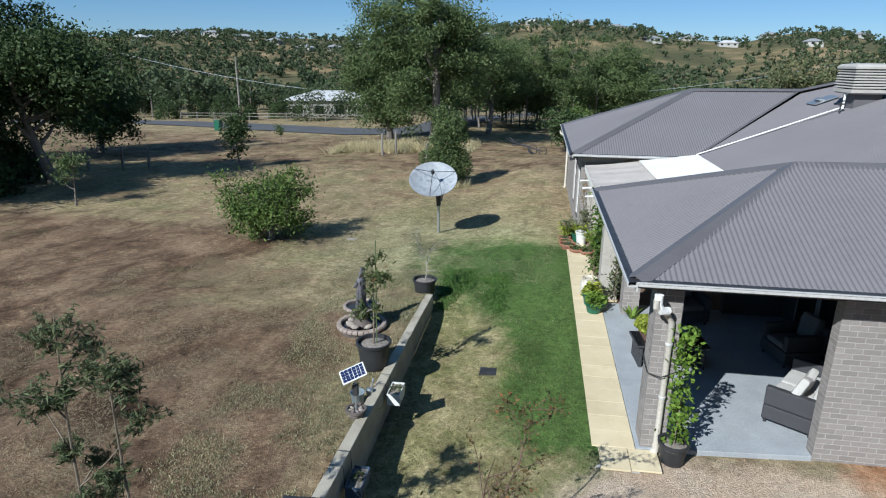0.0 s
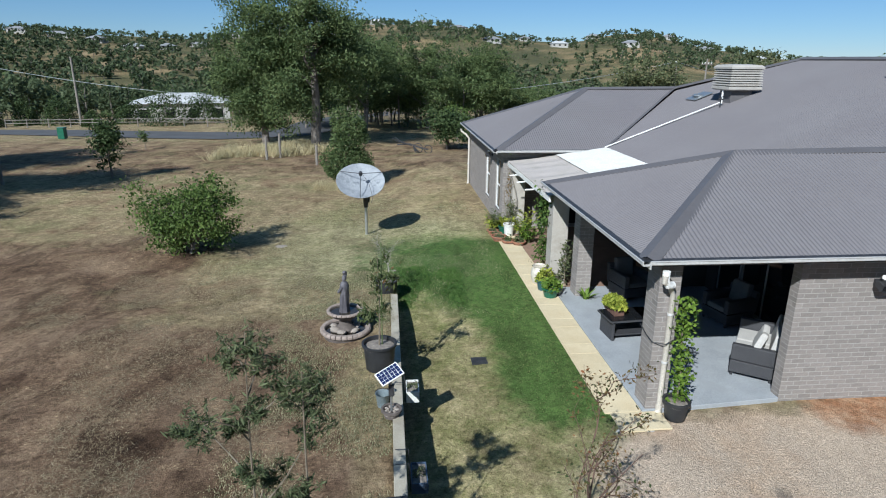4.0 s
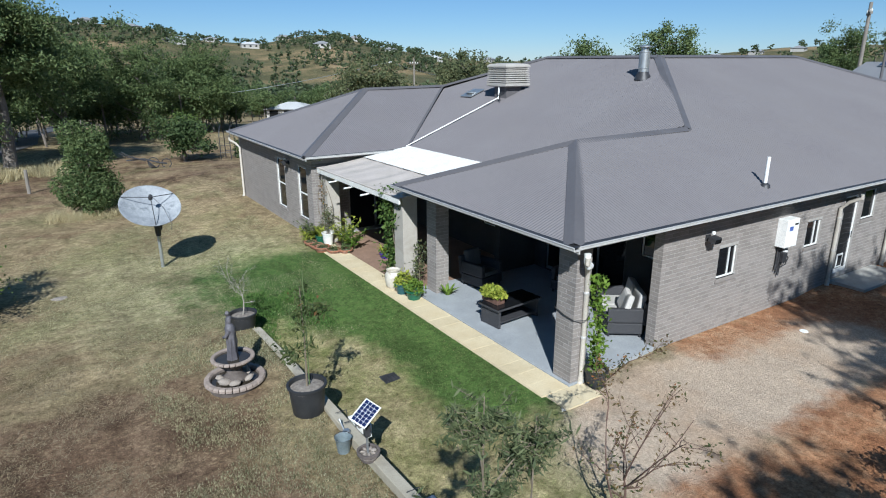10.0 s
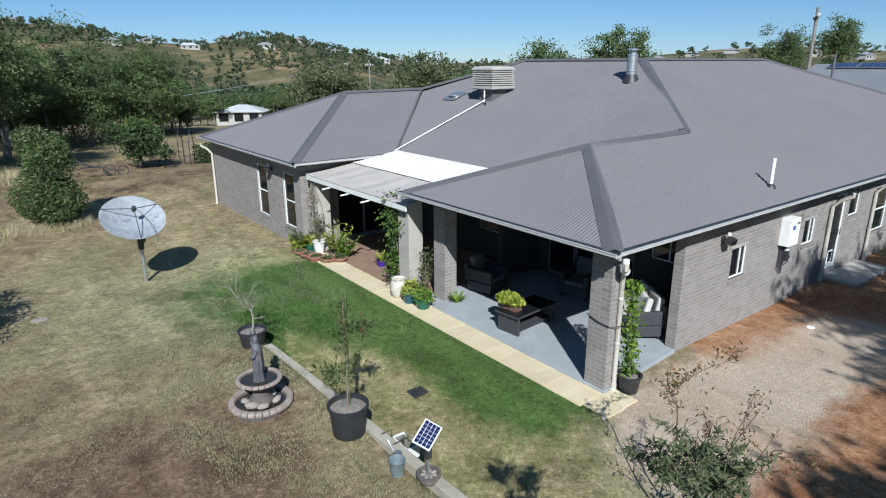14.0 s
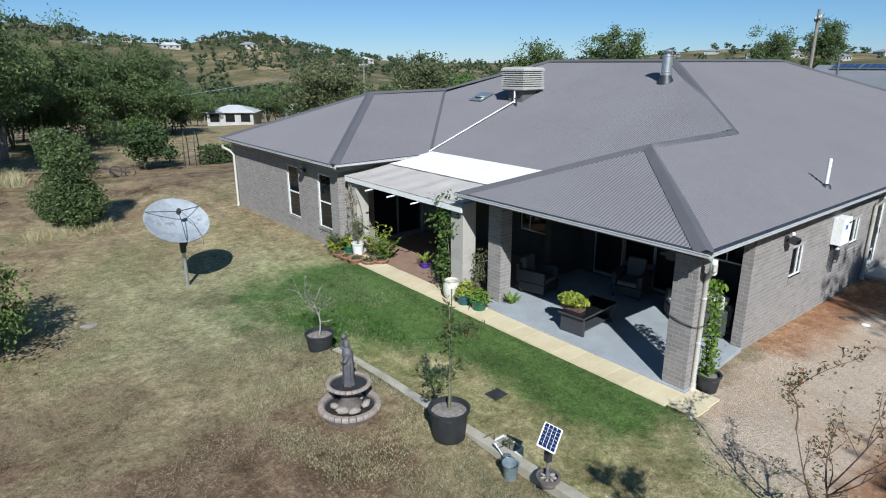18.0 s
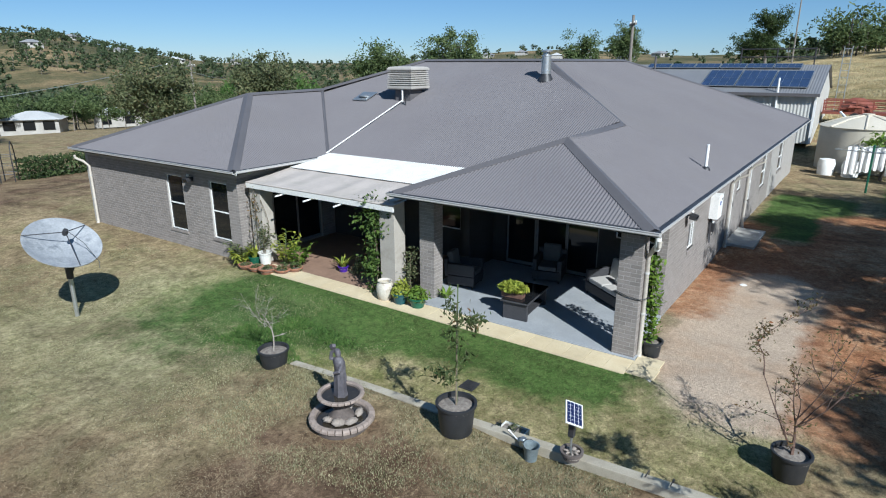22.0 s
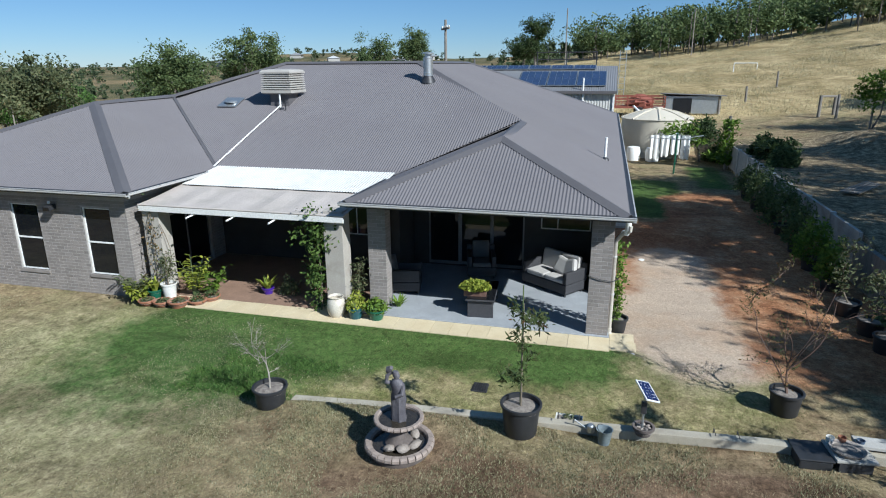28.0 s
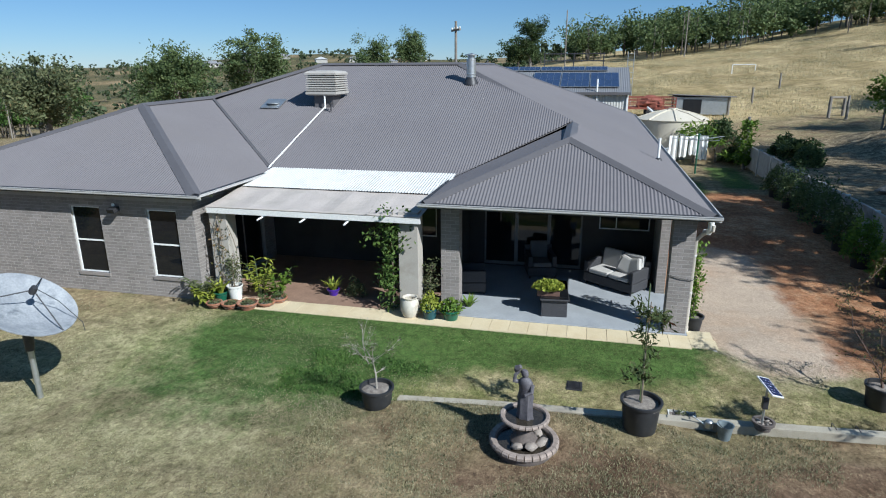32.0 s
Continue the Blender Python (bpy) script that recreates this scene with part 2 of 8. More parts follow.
def ground_material():
    """Soil, dry and green turf, gravel and red earth, laid out by zones of the sheet."""
    m, nt, bsdf = nodes_of("ground_mix")

    def zone(name):
        a = nt.nodes.new("ShaderNodeAttribute")
        a.attribute_name = name
        return a.outputs["Fac"]

    def edge(fac, ns, amount):
        n = noise_out(nt, ns, 6.0, 0.7)
        s = nt.nodes.new("ShaderNodeMath")
        s.operation = "MULTIPLY_ADD"
        nt.links.new(n, s.inputs[0])
        s.inputs[1].default_value = amount
        s.inputs[2].default_value = -amount * 0.5
        t = nt.nodes.new("ShaderNodeMath")
        nt.links.new(fac, t.inputs[0])
        nt.links.new(s.outputs[0], t.inputs[1])
        return ramp(nt, t.outputs[0], [(0.32, (0, 0, 0)), (0.68, (1, 1, 1))])

    coarse = noise_out(nt, 0.55, 8.0, 0.65, distort=0.3)
    mid = noise_out(nt, 3.2, 6.0, 0.7)
    fine = noise_out(nt, 26.0, 5.0, 0.75)
    dry = ramp(nt, mid, [(0.30, (0.205, 0.172, 0.118)), (0.5, (0.315, 0.272, 0.190)), (0.70, (0.435, 0.385, 0.282))])
    olive = ramp(nt, mid, [(0.3, (0.178, 0.181, 0.102)), (0.7, (0.325, 0.313, 0.203))])
    turf = blend(nt, ramp(nt, coarse, [(0.34, (0, 0, 0)), (0.55, (1, 1, 1))]), olive, dry)
    bare = ramp(nt, noise_out(nt, 0.42, 7.0, 0.68, distort=0.5), [(0.53, (0, 0, 0)), (0.64, (0.8, 0.8, 0.8))])
    turf = blend(nt, bare, turf, (0.225, 0.165, 0.12))
    dirt = ramp(nt, coarse, [(0.34, (0.060, 0.041, 0.030)), (0.44, (0.142, 0.100, 0.075)), (0.56, (0.200, 0.150, 0.116)), (0.68, (0.248, 0.196, 0.156))])
    strands = ramp(nt, noise_out(nt, 11.0, 9.0, 0.80, distort=1.6, stretch=(1.0, 2.4, 1.0)), [(0.50, (0, 0, 0)), (0.60, (1, 1, 1))])
    lay = ramp(nt, noise_out(nt, 1.5, 7.0, 0.7, distort=0.8), [(0.44, (0.05, 0.05, 0.05)), (0.60, (0.95, 0.95, 0.95))])
    dirt = blend(nt, blend(nt, 1.0, strands, lay, "MULTIPLY"), dirt, (0.43, 0.365, 0.265))
    col = blend(nt, edge(zone("dirt"), 0.6, 1.5), turf, dirt)
    halfgreen = ramp(nt, blend(nt, 0.5, mid, coarse), [(0.40, (0.171, 0.198, 0.086)), (0.5, (0.288, 0.293, 0.167)), (0.60, (0.414, 0.392, 0.261))])
    col = blend(nt, edge(zone("semi"), 1.1, 0.9), col, halfgreen)
    col = blend(nt, zone("pale"), col, ramp(nt, mid, [(0.3, (0.30, 0.315, 0.18)), (0.7, (0.60, 0.59, 0.41))]))
    lush = ramp(nt, mid, [(0.25, (0.060, 0.128, 0.034)), (0.75, (0.112, 0.190, 0.066))])
    col = blend(nt, edge(zone("green"), 2.2, 0.9), col, lush)
    gravel = ramp(nt, noise_out(nt, 45.0, 4.0, 0.8), [(0.3, (0.49, 0.41, 0.34)), (0.66, (0.64, 0.54, 0.455)), (0.76, (0.84, 0.76, 0.67))])
    gravel = blend(nt, ramp(nt, coarse, [(0.45, (0, 0, 0)), (0.7, (0.6, 0.6, 0.6))]), gravel, (0.55, 0.385, 0.265))
    col = blend(nt, edge(zone("gravel"), 1.0, 1.1), col, gravel)
    red = ramp(nt, blend(nt, 0.5, mid, coarse), [(0.36, (0.265, 0.125, 0.072)), (0.5, (0.385, 0.215, 0.13)), (0.62, (0.52, 0.355, 0.245))])
    col = blend(nt, edge(zone("red"), 1.0, 1.2), col, red)
    straw = ramp(nt, noise_out(nt, 0.16, 9.0, 0.74, distort=0.6, stretch=(0.5, 1.4, 1)), [(0.34, (0.20, 0.185, 0.095)), (0.46, (0.36, 0.31, 0.185)), (0.60, (0.56, 0.49, 0.32)), (0.7, (0.66, 0.60, 0.43))])
    col = blend(nt, edge(zone("straw"), 0.15, 0.6), col, straw)
    mulch = ramp(nt, blend(nt, 0.4, mid, noise_out(nt, 7.0, 8.0, 0.8, distort=0.8)), [(0.36, (0.08, 0.07, 0.052)), (0.5, (0.25, 0.22, 0.165)), (0.62, (0.58, 0.52, 0.40))])
    col = blend(nt, edge(zone("mulch"), 1.0, 0.7), col, mulch)
    far = ramp(nt, noise_out(nt, 0.02, 8.0, 0.7), [(0.38, (0.085, 0.095, 0.055)), (0.5, (0.135, 0.135, 0.08)), (0.58, (0.25, 0.21, 0.135)), (0.68, (0.37, 0.315, 0.225))])
    col = blend(nt, zone("far"), col, far)
    blot = ramp(nt, noise_out(nt, 0.7, 9.0, 0.72, distort=0.8, stretch=(1.6, 0.7, 1)), [(0.37, (0.40, 0.36, 0.33)), (0.47, (0.88, 0.86, 0.84)), (0.62, (1.34, 1.33, 1.30))])
    even = ramp(nt, zone("gravel"), [(0, (1, 1, 1)), (0.5, (0.3, 0.3, 0.3))])
    col = blend(nt, blend(nt, 1.0, ramp(nt, zone("dirt"), [(0, (0.5, 0.5, 0.5)), (1, (1, 1, 1))]), even, "MULTIPLY"), col, blend(nt, 1.0, col, blot, "MULTIPLY"))
    litter = noise_out(nt, 9.0, 8.0, 0.82, distort=0.7)
    flecks = ramp(nt, litter, [(0.35, (0.40, 0.37, 0.34)), (0.46, (0.86, 0.85, 0.83)), (0.55, (1.10, 1.10, 1.09)), (0.66, (1.62, 1.60, 1.55))])
    col = blend(nt, ramp(nt, zone("gravel"), [(0, (1, 1, 1)), (1, (0.25, 0.25, 0.25))]), col, blend(nt, 1.0, col, flecks, "MULTIPLY"))
    grain = ramp(nt, fine, [(0.25, (0.60, 0.60, 0.58)), (0.75, (1.32, 1.31, 1.29))])
    col = blend(nt, 1.0, col, grain, "MULTIPLY")
    warm = ramp(nt, zone("gravel"), [(0, (0.924, 0.832, 0.716)), (0.6, (0.847, 0.808, 0.755))])
    warm = blend(nt, ramp(nt, zone("pale"), [(0, (0, 0, 0)), (0.5, (0.85, 0.85, 0.85))]), warm, (0.832, 0.832, 0.747))
    col = blend(nt, 1.0, col, warm, "MULTIPLY")
    nt.links.new(col, bsdf.inputs["Base Color"])
    bsdf.inputs["Roughness"].default_value = 0.95
    bsdf.inputs["Specular IOR Level"].default_value = 0.15
    bump(nt, bsdf, fine, 0.8, 0.042)
    return m


M["ground"] = ground_material()
M["asphalt"] = surface("asphalt", (0.058, 0.058, 0.062), (0.089, 0.089, 0.092), 0.5, 40, 0.9, relief=0.3)

# ---- building helpers ----
class MB:
    """Collects verts and faces of one mesh."""

    def __init__(self):
        self.v, self.f = [], []

    def faces(self, verts, faces):
        o = len(self.v)
        self.v += [tuple(p) for p in verts]
        self.f += [tuple(o + i for i in q) for q in faces]
        return self

    def box(self, a, b, m=None):
        x0, y0, z0 = a
        x1, y1, z1 = b
        vs = [Vector(p) for p in ((x0, y0, z0), (x1, y0, z0), (x1, y1, z0), (x0, y1, z0), (x0, y0, z1), (x1, y0, z1), (x1, y1, z1), (x0, y1, z1))]
        if m is not None:
            vs = [m @ p for p in vs]
        return self.faces(vs, [(3, 2, 1, 0), (4, 5, 6, 7), (0, 1, 5, 4), (1, 2, 6, 5), (2, 3, 7, 6), (3, 0, 4, 7)])

    def tube(self, pts, radii, n=8, cap=True):
        pts = [Vector(p) for p in pts]
        if isinstance(radii, (int, float)):
            radii = [radii] * len(pts)
        rings = []
        side = None
        for i, p in enumerate(pts):
            d = (pts[min(i + 1, len(pts) - 1)] - pts[max(i - 1, 0)]).normalized()
            if side is None:
                side = d.orthogonal().normalized()
            side = (side - d * side.dot(d)).normalized()
            up = d.cross(side)
            rings.append([p + radii[i] * (side * math.cos(2 * math.pi * k / n) + up * math.sin(2 * math.pi * k / n)) for k in range(n)])
        vs = [q for r in rings for q in r]
        fs = [(i * n + k, i * n + (k + 1) % n, (i + 1) * n + (k + 1) % n, (i + 1) * n + k) for i in range(len(pts) - 1) for k in range(n)]
        if cap:
            fs += [tuple(range(n - 1, -1, -1)), tuple((len(pts) - 1) * n + k for k in range(n))]
        return self.faces(vs, fs)

    def lathe(self, prof, n=24, c=(0, 0, 0), wob=0.0):
        vs, fs = [], []
        for r, z in prof:
            for k in range(n):
                a = 2 * math.pi * k / n
                w = 1 + wob * math.sin(a * 3 + z * 5)
                vs.append((c[0] + r * w * math.cos(a), c[1] + r * w * math.sin(a), c[2] + z))
        for i in range(len(prof) - 1):
            for k in range(n):
                fs.append((i * n + k, i * n + (k + 1) % n, (i + 1) * n + (k + 1) % n, (i + 1) * n + k))
        if prof[0][0] > 1e-4:
            fs.append(tuple(range(n - 1, -1, -1)))
        if prof[-1][0] > 1e-4:
            fs.append(tuple((len(prof) - 1) * n + k for k in range(n)))
        return self.faces(vs, fs)

    def mesh(self, name, bevel=0.0, smooth=False):
        me = bpy.data.meshes.new(name)
        me.from_pydata(self.v, [], self.f)
        if bevel or smooth:
            bm = bmesh.new()
            bm.from_mesh(me)
            if smooth:
                bmesh.ops.remove_doubles(bm, verts=bm.verts, dist=1e-5)
                bmesh.ops.recalc_face_normals(bm, faces=bm.faces)
            if bevel:
                bmesh.ops.bevel(bm, geom=bm.edges[:], offset=bevel, segments=2, affect="EDGES", profile=0.6)
            if smooth:
                for f in bm.faces:
                    f.smooth = True
                for e in bm.edges:
                    if len(e.link_faces) == 2 and e.calc_face_angle(0) > 0.7:
                        e.smooth = False
            bm.to_mesh(me)
            bm.free()
        me.update()
        return me


def part(name, mb, material, parent=None, label="", bevel=0.0, smooth=False):
    me = mb.mesh(name, bevel, smooth) if isinstance(mb, MB) else mb
    if not me.materials:
        me.materials.append(material)
    ob = new(name, me)
    if parent is not None:
        ob.parent = parent
    if label:
        tagged(ob, label)
    return ob


def thing(name, label, category, at=(0, 0, 0), turn=0.0, group="", kind=""):
    ob = new(name)
    ob.empty_display_size = 0.2
    ob.matrix_basis = pose(*at, 0, 0, turn)
    return tagged(ob, label, category, group, kind)


def bx(a, b):
    return MB().box(a, b)


def cut_wall(mb, plane, at, thick, u0, u1, z0, z1, holes):
    """Boxes of a wall along x (plane 'y') or y (plane 'x') with through openings (u0, u1, z0, z1)."""
    us = sorted({u0, u1, *[h[0] for h in holes], *[h[1] for h in holes]})
    zs = sorted({z0, z1, *[h[2] for h in holes], *[h[3] for h in holes]})
    for i in range(len(us) - 1):
        for j in range(len(zs) - 1):
            um, zm = (us[i] + us[i + 1]) / 2, (zs[j] + zs[j + 1]) / 2
            if any(h[0] < um < h[1] and h[2] < zm < h[3] for h in holes):
                continue
            if plane == "y":
                mb.box((us[i], at, zs[j]), (us[i + 1], at + thick, zs[j + 1]))
            else:
                mb.box((at, us[i], zs[j]), (at + thick, us[i + 1], zs[j + 1]))
    return mb


BRICKS = []


def brick_face(parent, origin, u, n, length, height, holes=(), single=None, z_up=0.0):
    """Remembers a face to be clad with bricks in stretcher bond, which are laid at the end of the file."""
    BRICKS.append((parent, Vector(origin), Vector(u), Vector(n), length, height, tuple(holes), single))

# ---- ground ----
def sstep(a, b, x):
    t = np.clip((x - a) / (b - a), 0, 1)
    return t * t * (3 - 2 * t)


def waves(x, y, scale, seed):
    r = np.random.RandomState(seed)
    out = 0
    for i in range(7):
        a, p, k = r.uniform(0, 6.28), r.uniform(0, 6.28), scale * r.uniform(0.6, 2.4)
        out = out + np.sin((x * np.cos(a) + y * np.sin(a)) * k + p) / 7
    return out


def box_zone(x, y, x0, x1, y0, y1, soft):
    return sstep(x0 - soft, x0 + soft, x) * (1 - sstep(x1 - soft, x1 + soft, x)) * sstep(y0 - soft, y0 + soft, y) * (1 - sstep(y1 - soft, y1 + soft, y))


WALL_X, BANK_Y = -2.5, 1.9


def height(x, y):
    x, y = np.asarray(x, float), np.asarray(y, float)
    upper = np.interp(y, [-40, 0, 6, 9, 12, 14, 18, 21, 30, 60, 120, 400], [0.9, 0.5, 0.42, 0.25, 0.17, 0.05, -0.12, -0.25, -0.45, -1.2, -2.0, -3.0])
    upper = upper + 0.03 * waves(x, y, 0.8, 3)
    lawn = -0.03 - 0.24 * np.clip((0.9 - x) / 3.2, 0, 1) + 0.012 * waves(x, y, 1.5, 4)
    far_lawn = upper + (-0.03 - upper) * sstep(-3.5, 0.6, x)
    upper = upper + 0.10 * sstep(-4.0, -2.75, x) * sstep(8.2, 9.8, y) * (1 - sstep(13.4, 14.4, y))
    lower = lawn + (far_lawn - lawn) * sstep(13.2, 15.5, y)
    z = np.where(x < WALL_X, upper, lower)
    z = np.where(y > 32, z + (upper - z) * sstep(32, 48, y), z)
    z = z + 0.045 * sstep(0.2, 0.9, x) * (1 - sstep(0.97, 1.35, x)) * sstep(7.4, 8.0, y) * (1 - sstep(18.5, 19.2, y))
    # the bank south of the drive
    bank = 0.55 + 0.65 * sstep(-2, 8, x) + 0.035 * np.clip(BANK_Y - y, 0, 40) * sstep(-4, 4, x) + 0.06 * waves(x, y, 0.9, 8)
    bank = bank + 0.9 * np.exp(-((x - 25) / 3.2) ** 2 - ((y + 4.6) / 1.7) ** 2)
    z = np.where((y < BANK_Y) & (x > WALL_X), bank, z)
    z = z + 0.12 * box_zone(x, y, 10, 26, BANK_Y, 9, 0.8)
    z = np.where(y > BANK_Y, z + 1.3 * sstep(31, 38, x) * (1 - sstep(24, 34, y)), z)
    # the grassy hillside to the south-east
    hr, ht = np.hypot(x + 10, y - 8), np.degrees(np.arctan2(y - 8, x + 10))
    climb = np.interp(ht, [-180, -120, -60, -20, -10, 6, 16, 24], [0, 4, 13, 10.5, 7.2, 3.9, 1.2, 0])
    z = z + climb * np.clip((hr - 36) / 104, 0, 1.35) * sstep(14, 40, x) + 0.25 * waves(x, y, 0.12, 5) * sstep(30, 60, np.hypot(x, y))
    # distant hills
    d = np.hypot(x, y)
    th = np.degrees(np.arctan2(x, y))
    prof = np.interp(th, [-180, -60, -37, -28, -16, -8, -2, 4, 8, 10.5, 16, 19, 21, 25, 27, 34, 46, 60, 66, 75, 100, 180], [4, 14, 20, 25, 20, 26, 36, 36, 33, 25, 21, 28, 30, 23, 17, 6, 4, 15, 16, 8, 4, 4])
    rise = sstep(180, 620, d)
    z = z + rise * (prof + 3) * (1 + 0.12 * waves(x, y, 0.012, 6))
    z = z - 5.0 * sstep(60, 170, d) * (1 - rise) * sstep(20, 60, y)
    return z


def grade(lo, hi, step, end, ratio=1.09):
    out = list(np.arange(lo, hi, step))
    s, v = step, hi
    while v < end:
        out.append(v)
        s *= ratio
        v += s
    s, v = step, lo
    while v > -end:
        s *= ratio
        v -= s
        out.append(v)
    return out


gx = sorted(grade(-12, 12, 0.3, 3400) + [WALL_X - 0.09, WALL_X + 0.09])
gy = sorted(grade(-1, 24, 0.3, 3400) + [BANK_Y - 0.06, BANK_Y + 0.06])
GX, GY = np.meshgrid(gx, gy)
GZ = height(GX, GY)
nx, ny = len(gx), len(gy)
idx = np.arange(nx * ny).reshape(ny, nx)
quads = np.stack([idx[:-1, :-1], idx[:-1, 1:], idx[1:, 1:], idx[1:, :-1]], -1).reshape(-1, 4)
gme = bpy.data.meshes.new("ground")
gme.from_pydata(np.stack([GX, GY, GZ], -1).reshape(-1, 3).tolist(), [], quads.tolist())
gme.polygons.foreach_set("use_smooth", [True] * len(gme.polygons))


wv = waves(GX, GY, 0.7, 11)
path_edge = np.interp(GY, [7.8, 18.5], [1.05, 0.45])
zones = {
    "green": sstep(-1.1, 0.7, GX - (path_edge - 1.15) + 0.55 * wv - 0.06 * np.clip(GY - 10, 0, 6) * -1) * (1 - sstep(1.2, 1.8, GX)) * sstep(6.9, 9.4, GY + 0.5 * wv) * (1 - sstep(16.5, 19.5, GY + wv))
    + 0.62 * box_zone(GX, GY, -3.9, 0.8, 13.6, 19.8, 1.7) + 0.9 * box_zone(GX, GY, 12.8, 21, 5.2, 8.4, 0.7) + 0.7 * box_zone(GX, GY, 19, 26, 2.5, 4.5, 0.6),
    "semi": 0.6 * box_zone(GX, GY, WALL_X, 1.5, 5.2, 20, 0.5) + 0.42 * box_zone(GX, GY, -6.5, 1.2, 13.5, 27, 1.8) + 0.22 * box_zone(GX, GY, -14, -7, 18, 30, 3),
    "dirt": np.maximum((0.58 + 0.42 * np.maximum(1 - sstep(-8.0, -3.6, GX + 1.8 * wv), 1 - sstep(6.5, 9.5, GY + 2 * wv))) * (1 - sstep(-3.8, -2.9, GX + 0.8 * wv)) * (1 - sstep(8.5, 17.0, GY + 3 * wv)), 0.9 * (1 - sstep(-10.0, -5.0, GX + 2 * wv)) * (1 - sstep(14, 27, GY + 3 * wv))) * sstep(-40, -18, GX) + 0.55 * sstep(30, 36, GY) * (1 - sstep(50, 58, GY)) * (1 - sstep(10, 20, GX)),
    "gravel": box_zone(GX, GY, 1.2, 9.5, 5.4, 8.3, 1.0) + 0.8 * box_zone(GX, GY, 0.1, 1.7, 5.4, 7.5, 0.9),
    "red": box_zone(GX, GY, 0.4, 18, BANK_Y, 5.6, 1.1) + 0.8 * box_zone(GX, GY, 4.4, 15, 7.5, 9.2, 0.9) + box_zone(GX, GY, 9.5, 17, 2, 6.2, 1.0) + 0.8 * box_zone(GX, GY, 9, 12, 5, 8.7, 1.0),
    "straw": sstep(30, 42, GX) * sstep(-90, -60, -GY) * (1 - sstep(28, 45, GY)),
    "pale": 0.34 * box_zone(GX, GY, -6.0, 0.6, 14.8, 22.5, 2.0),
    "mulch": 0.8 * (GY < BANK_Y) * (GX > WALL_X) * (1 - sstep(26, 32, GX)) * sstep(-10, -6, GY),
    "far": sstep(110, 230, np.hypot(GX, GY)) * (1 - sstep(30, 60, GX) * (1 - sstep(0, 60, GY))),
}
for name, val in zones.items():
    at = gme.attributes.new(name, "FLOAT", "POINT")
    at.data.foreach_set("value", np.clip(val, 0, 1).ravel())
ground = part("ground", gme, M["ground"])
tagged(ground, "dry brown and green lawn with bare soil and gravel", "ground", kind="structure")


def gz(x, y):
    return float(height(x, y))


# the road beyond the yard
def ribbon(name, pts, width, mat, lift, label, cat):
    mb = MB()
    n = len(pts)
    vs = []
    for i, (x, y) in enumerate(pts):
        d = Vector((pts[min(i + 1, n - 1)][0] - pts[max(i - 1, 0)][0], pts[min(i + 1, n - 1)][1] - pts[max(i - 1, 0)][1], 0)).normalized()
        s = Vector((-d.y, d.x, 0)) * width / 2
        for k in (-1, -0.5, 0, 0.5, 1):
            q = Vector((x, y, 0)) + s * k
            vs.append((q.x, q.y, gz(q.x, q.y) + lift + 0.04 * (1 - k * k)))
    mb.faces(vs, [(i * 5 + k, i * 5 + k + 1, i * 5 + k + 6, i * 5 + k + 5) for i in range(n - 1) for k in range(4)])
    return tagged(part(name, mb, mat), label, cat, kind="structure")


def smooth_line(pts, n):
    t = np.linspace(0, len(pts) - 1, n)
    return [(float(np.interp(s, range(len(pts)), [p[0] for p in pts])), float(np.interp(s, range(len(pts)), [p[1] for p in pts]))) for s in t]


ribbon("road", smooth_line([(-150, 104), (-90, 83), (-47, 67.5), (-28, 60.8), (-17, 58.2), (-12, 59.5), (-10, 66), (-10, 80), (-8, 110), (0, 160)], 120), 6.5, M["asphalt"], 0.06, "grey sealed country road beyond the yard", "road")

# ---- house ----
EZ = 2.80          # eave height
RX, LX, MX = 1.285, 0.985, 4.69      # eave lines of the two wings and of the middle
RY0, RY1, LY0, LY1 = 8.155, 14.225, 19.765, 29.02
K = 0.40
RPEAK, RKNEE = (4.21, 11.20, 3.96), (8.00, 11.24, 4.01)
LPEAK, LKNEE = (5.33, 24.37, 4.61), (9.12, 24.41, 4.65)
TOP_A, TOP_B = (12.30, 15.72, 5.80), (12.30, 21.36, 5.80)
BACK = 28.4
TOP_C = (20.7, 15.72, 5.80)

house = thing("house", "single-storey taupe brick house with grey corrugated hip roof", "house")


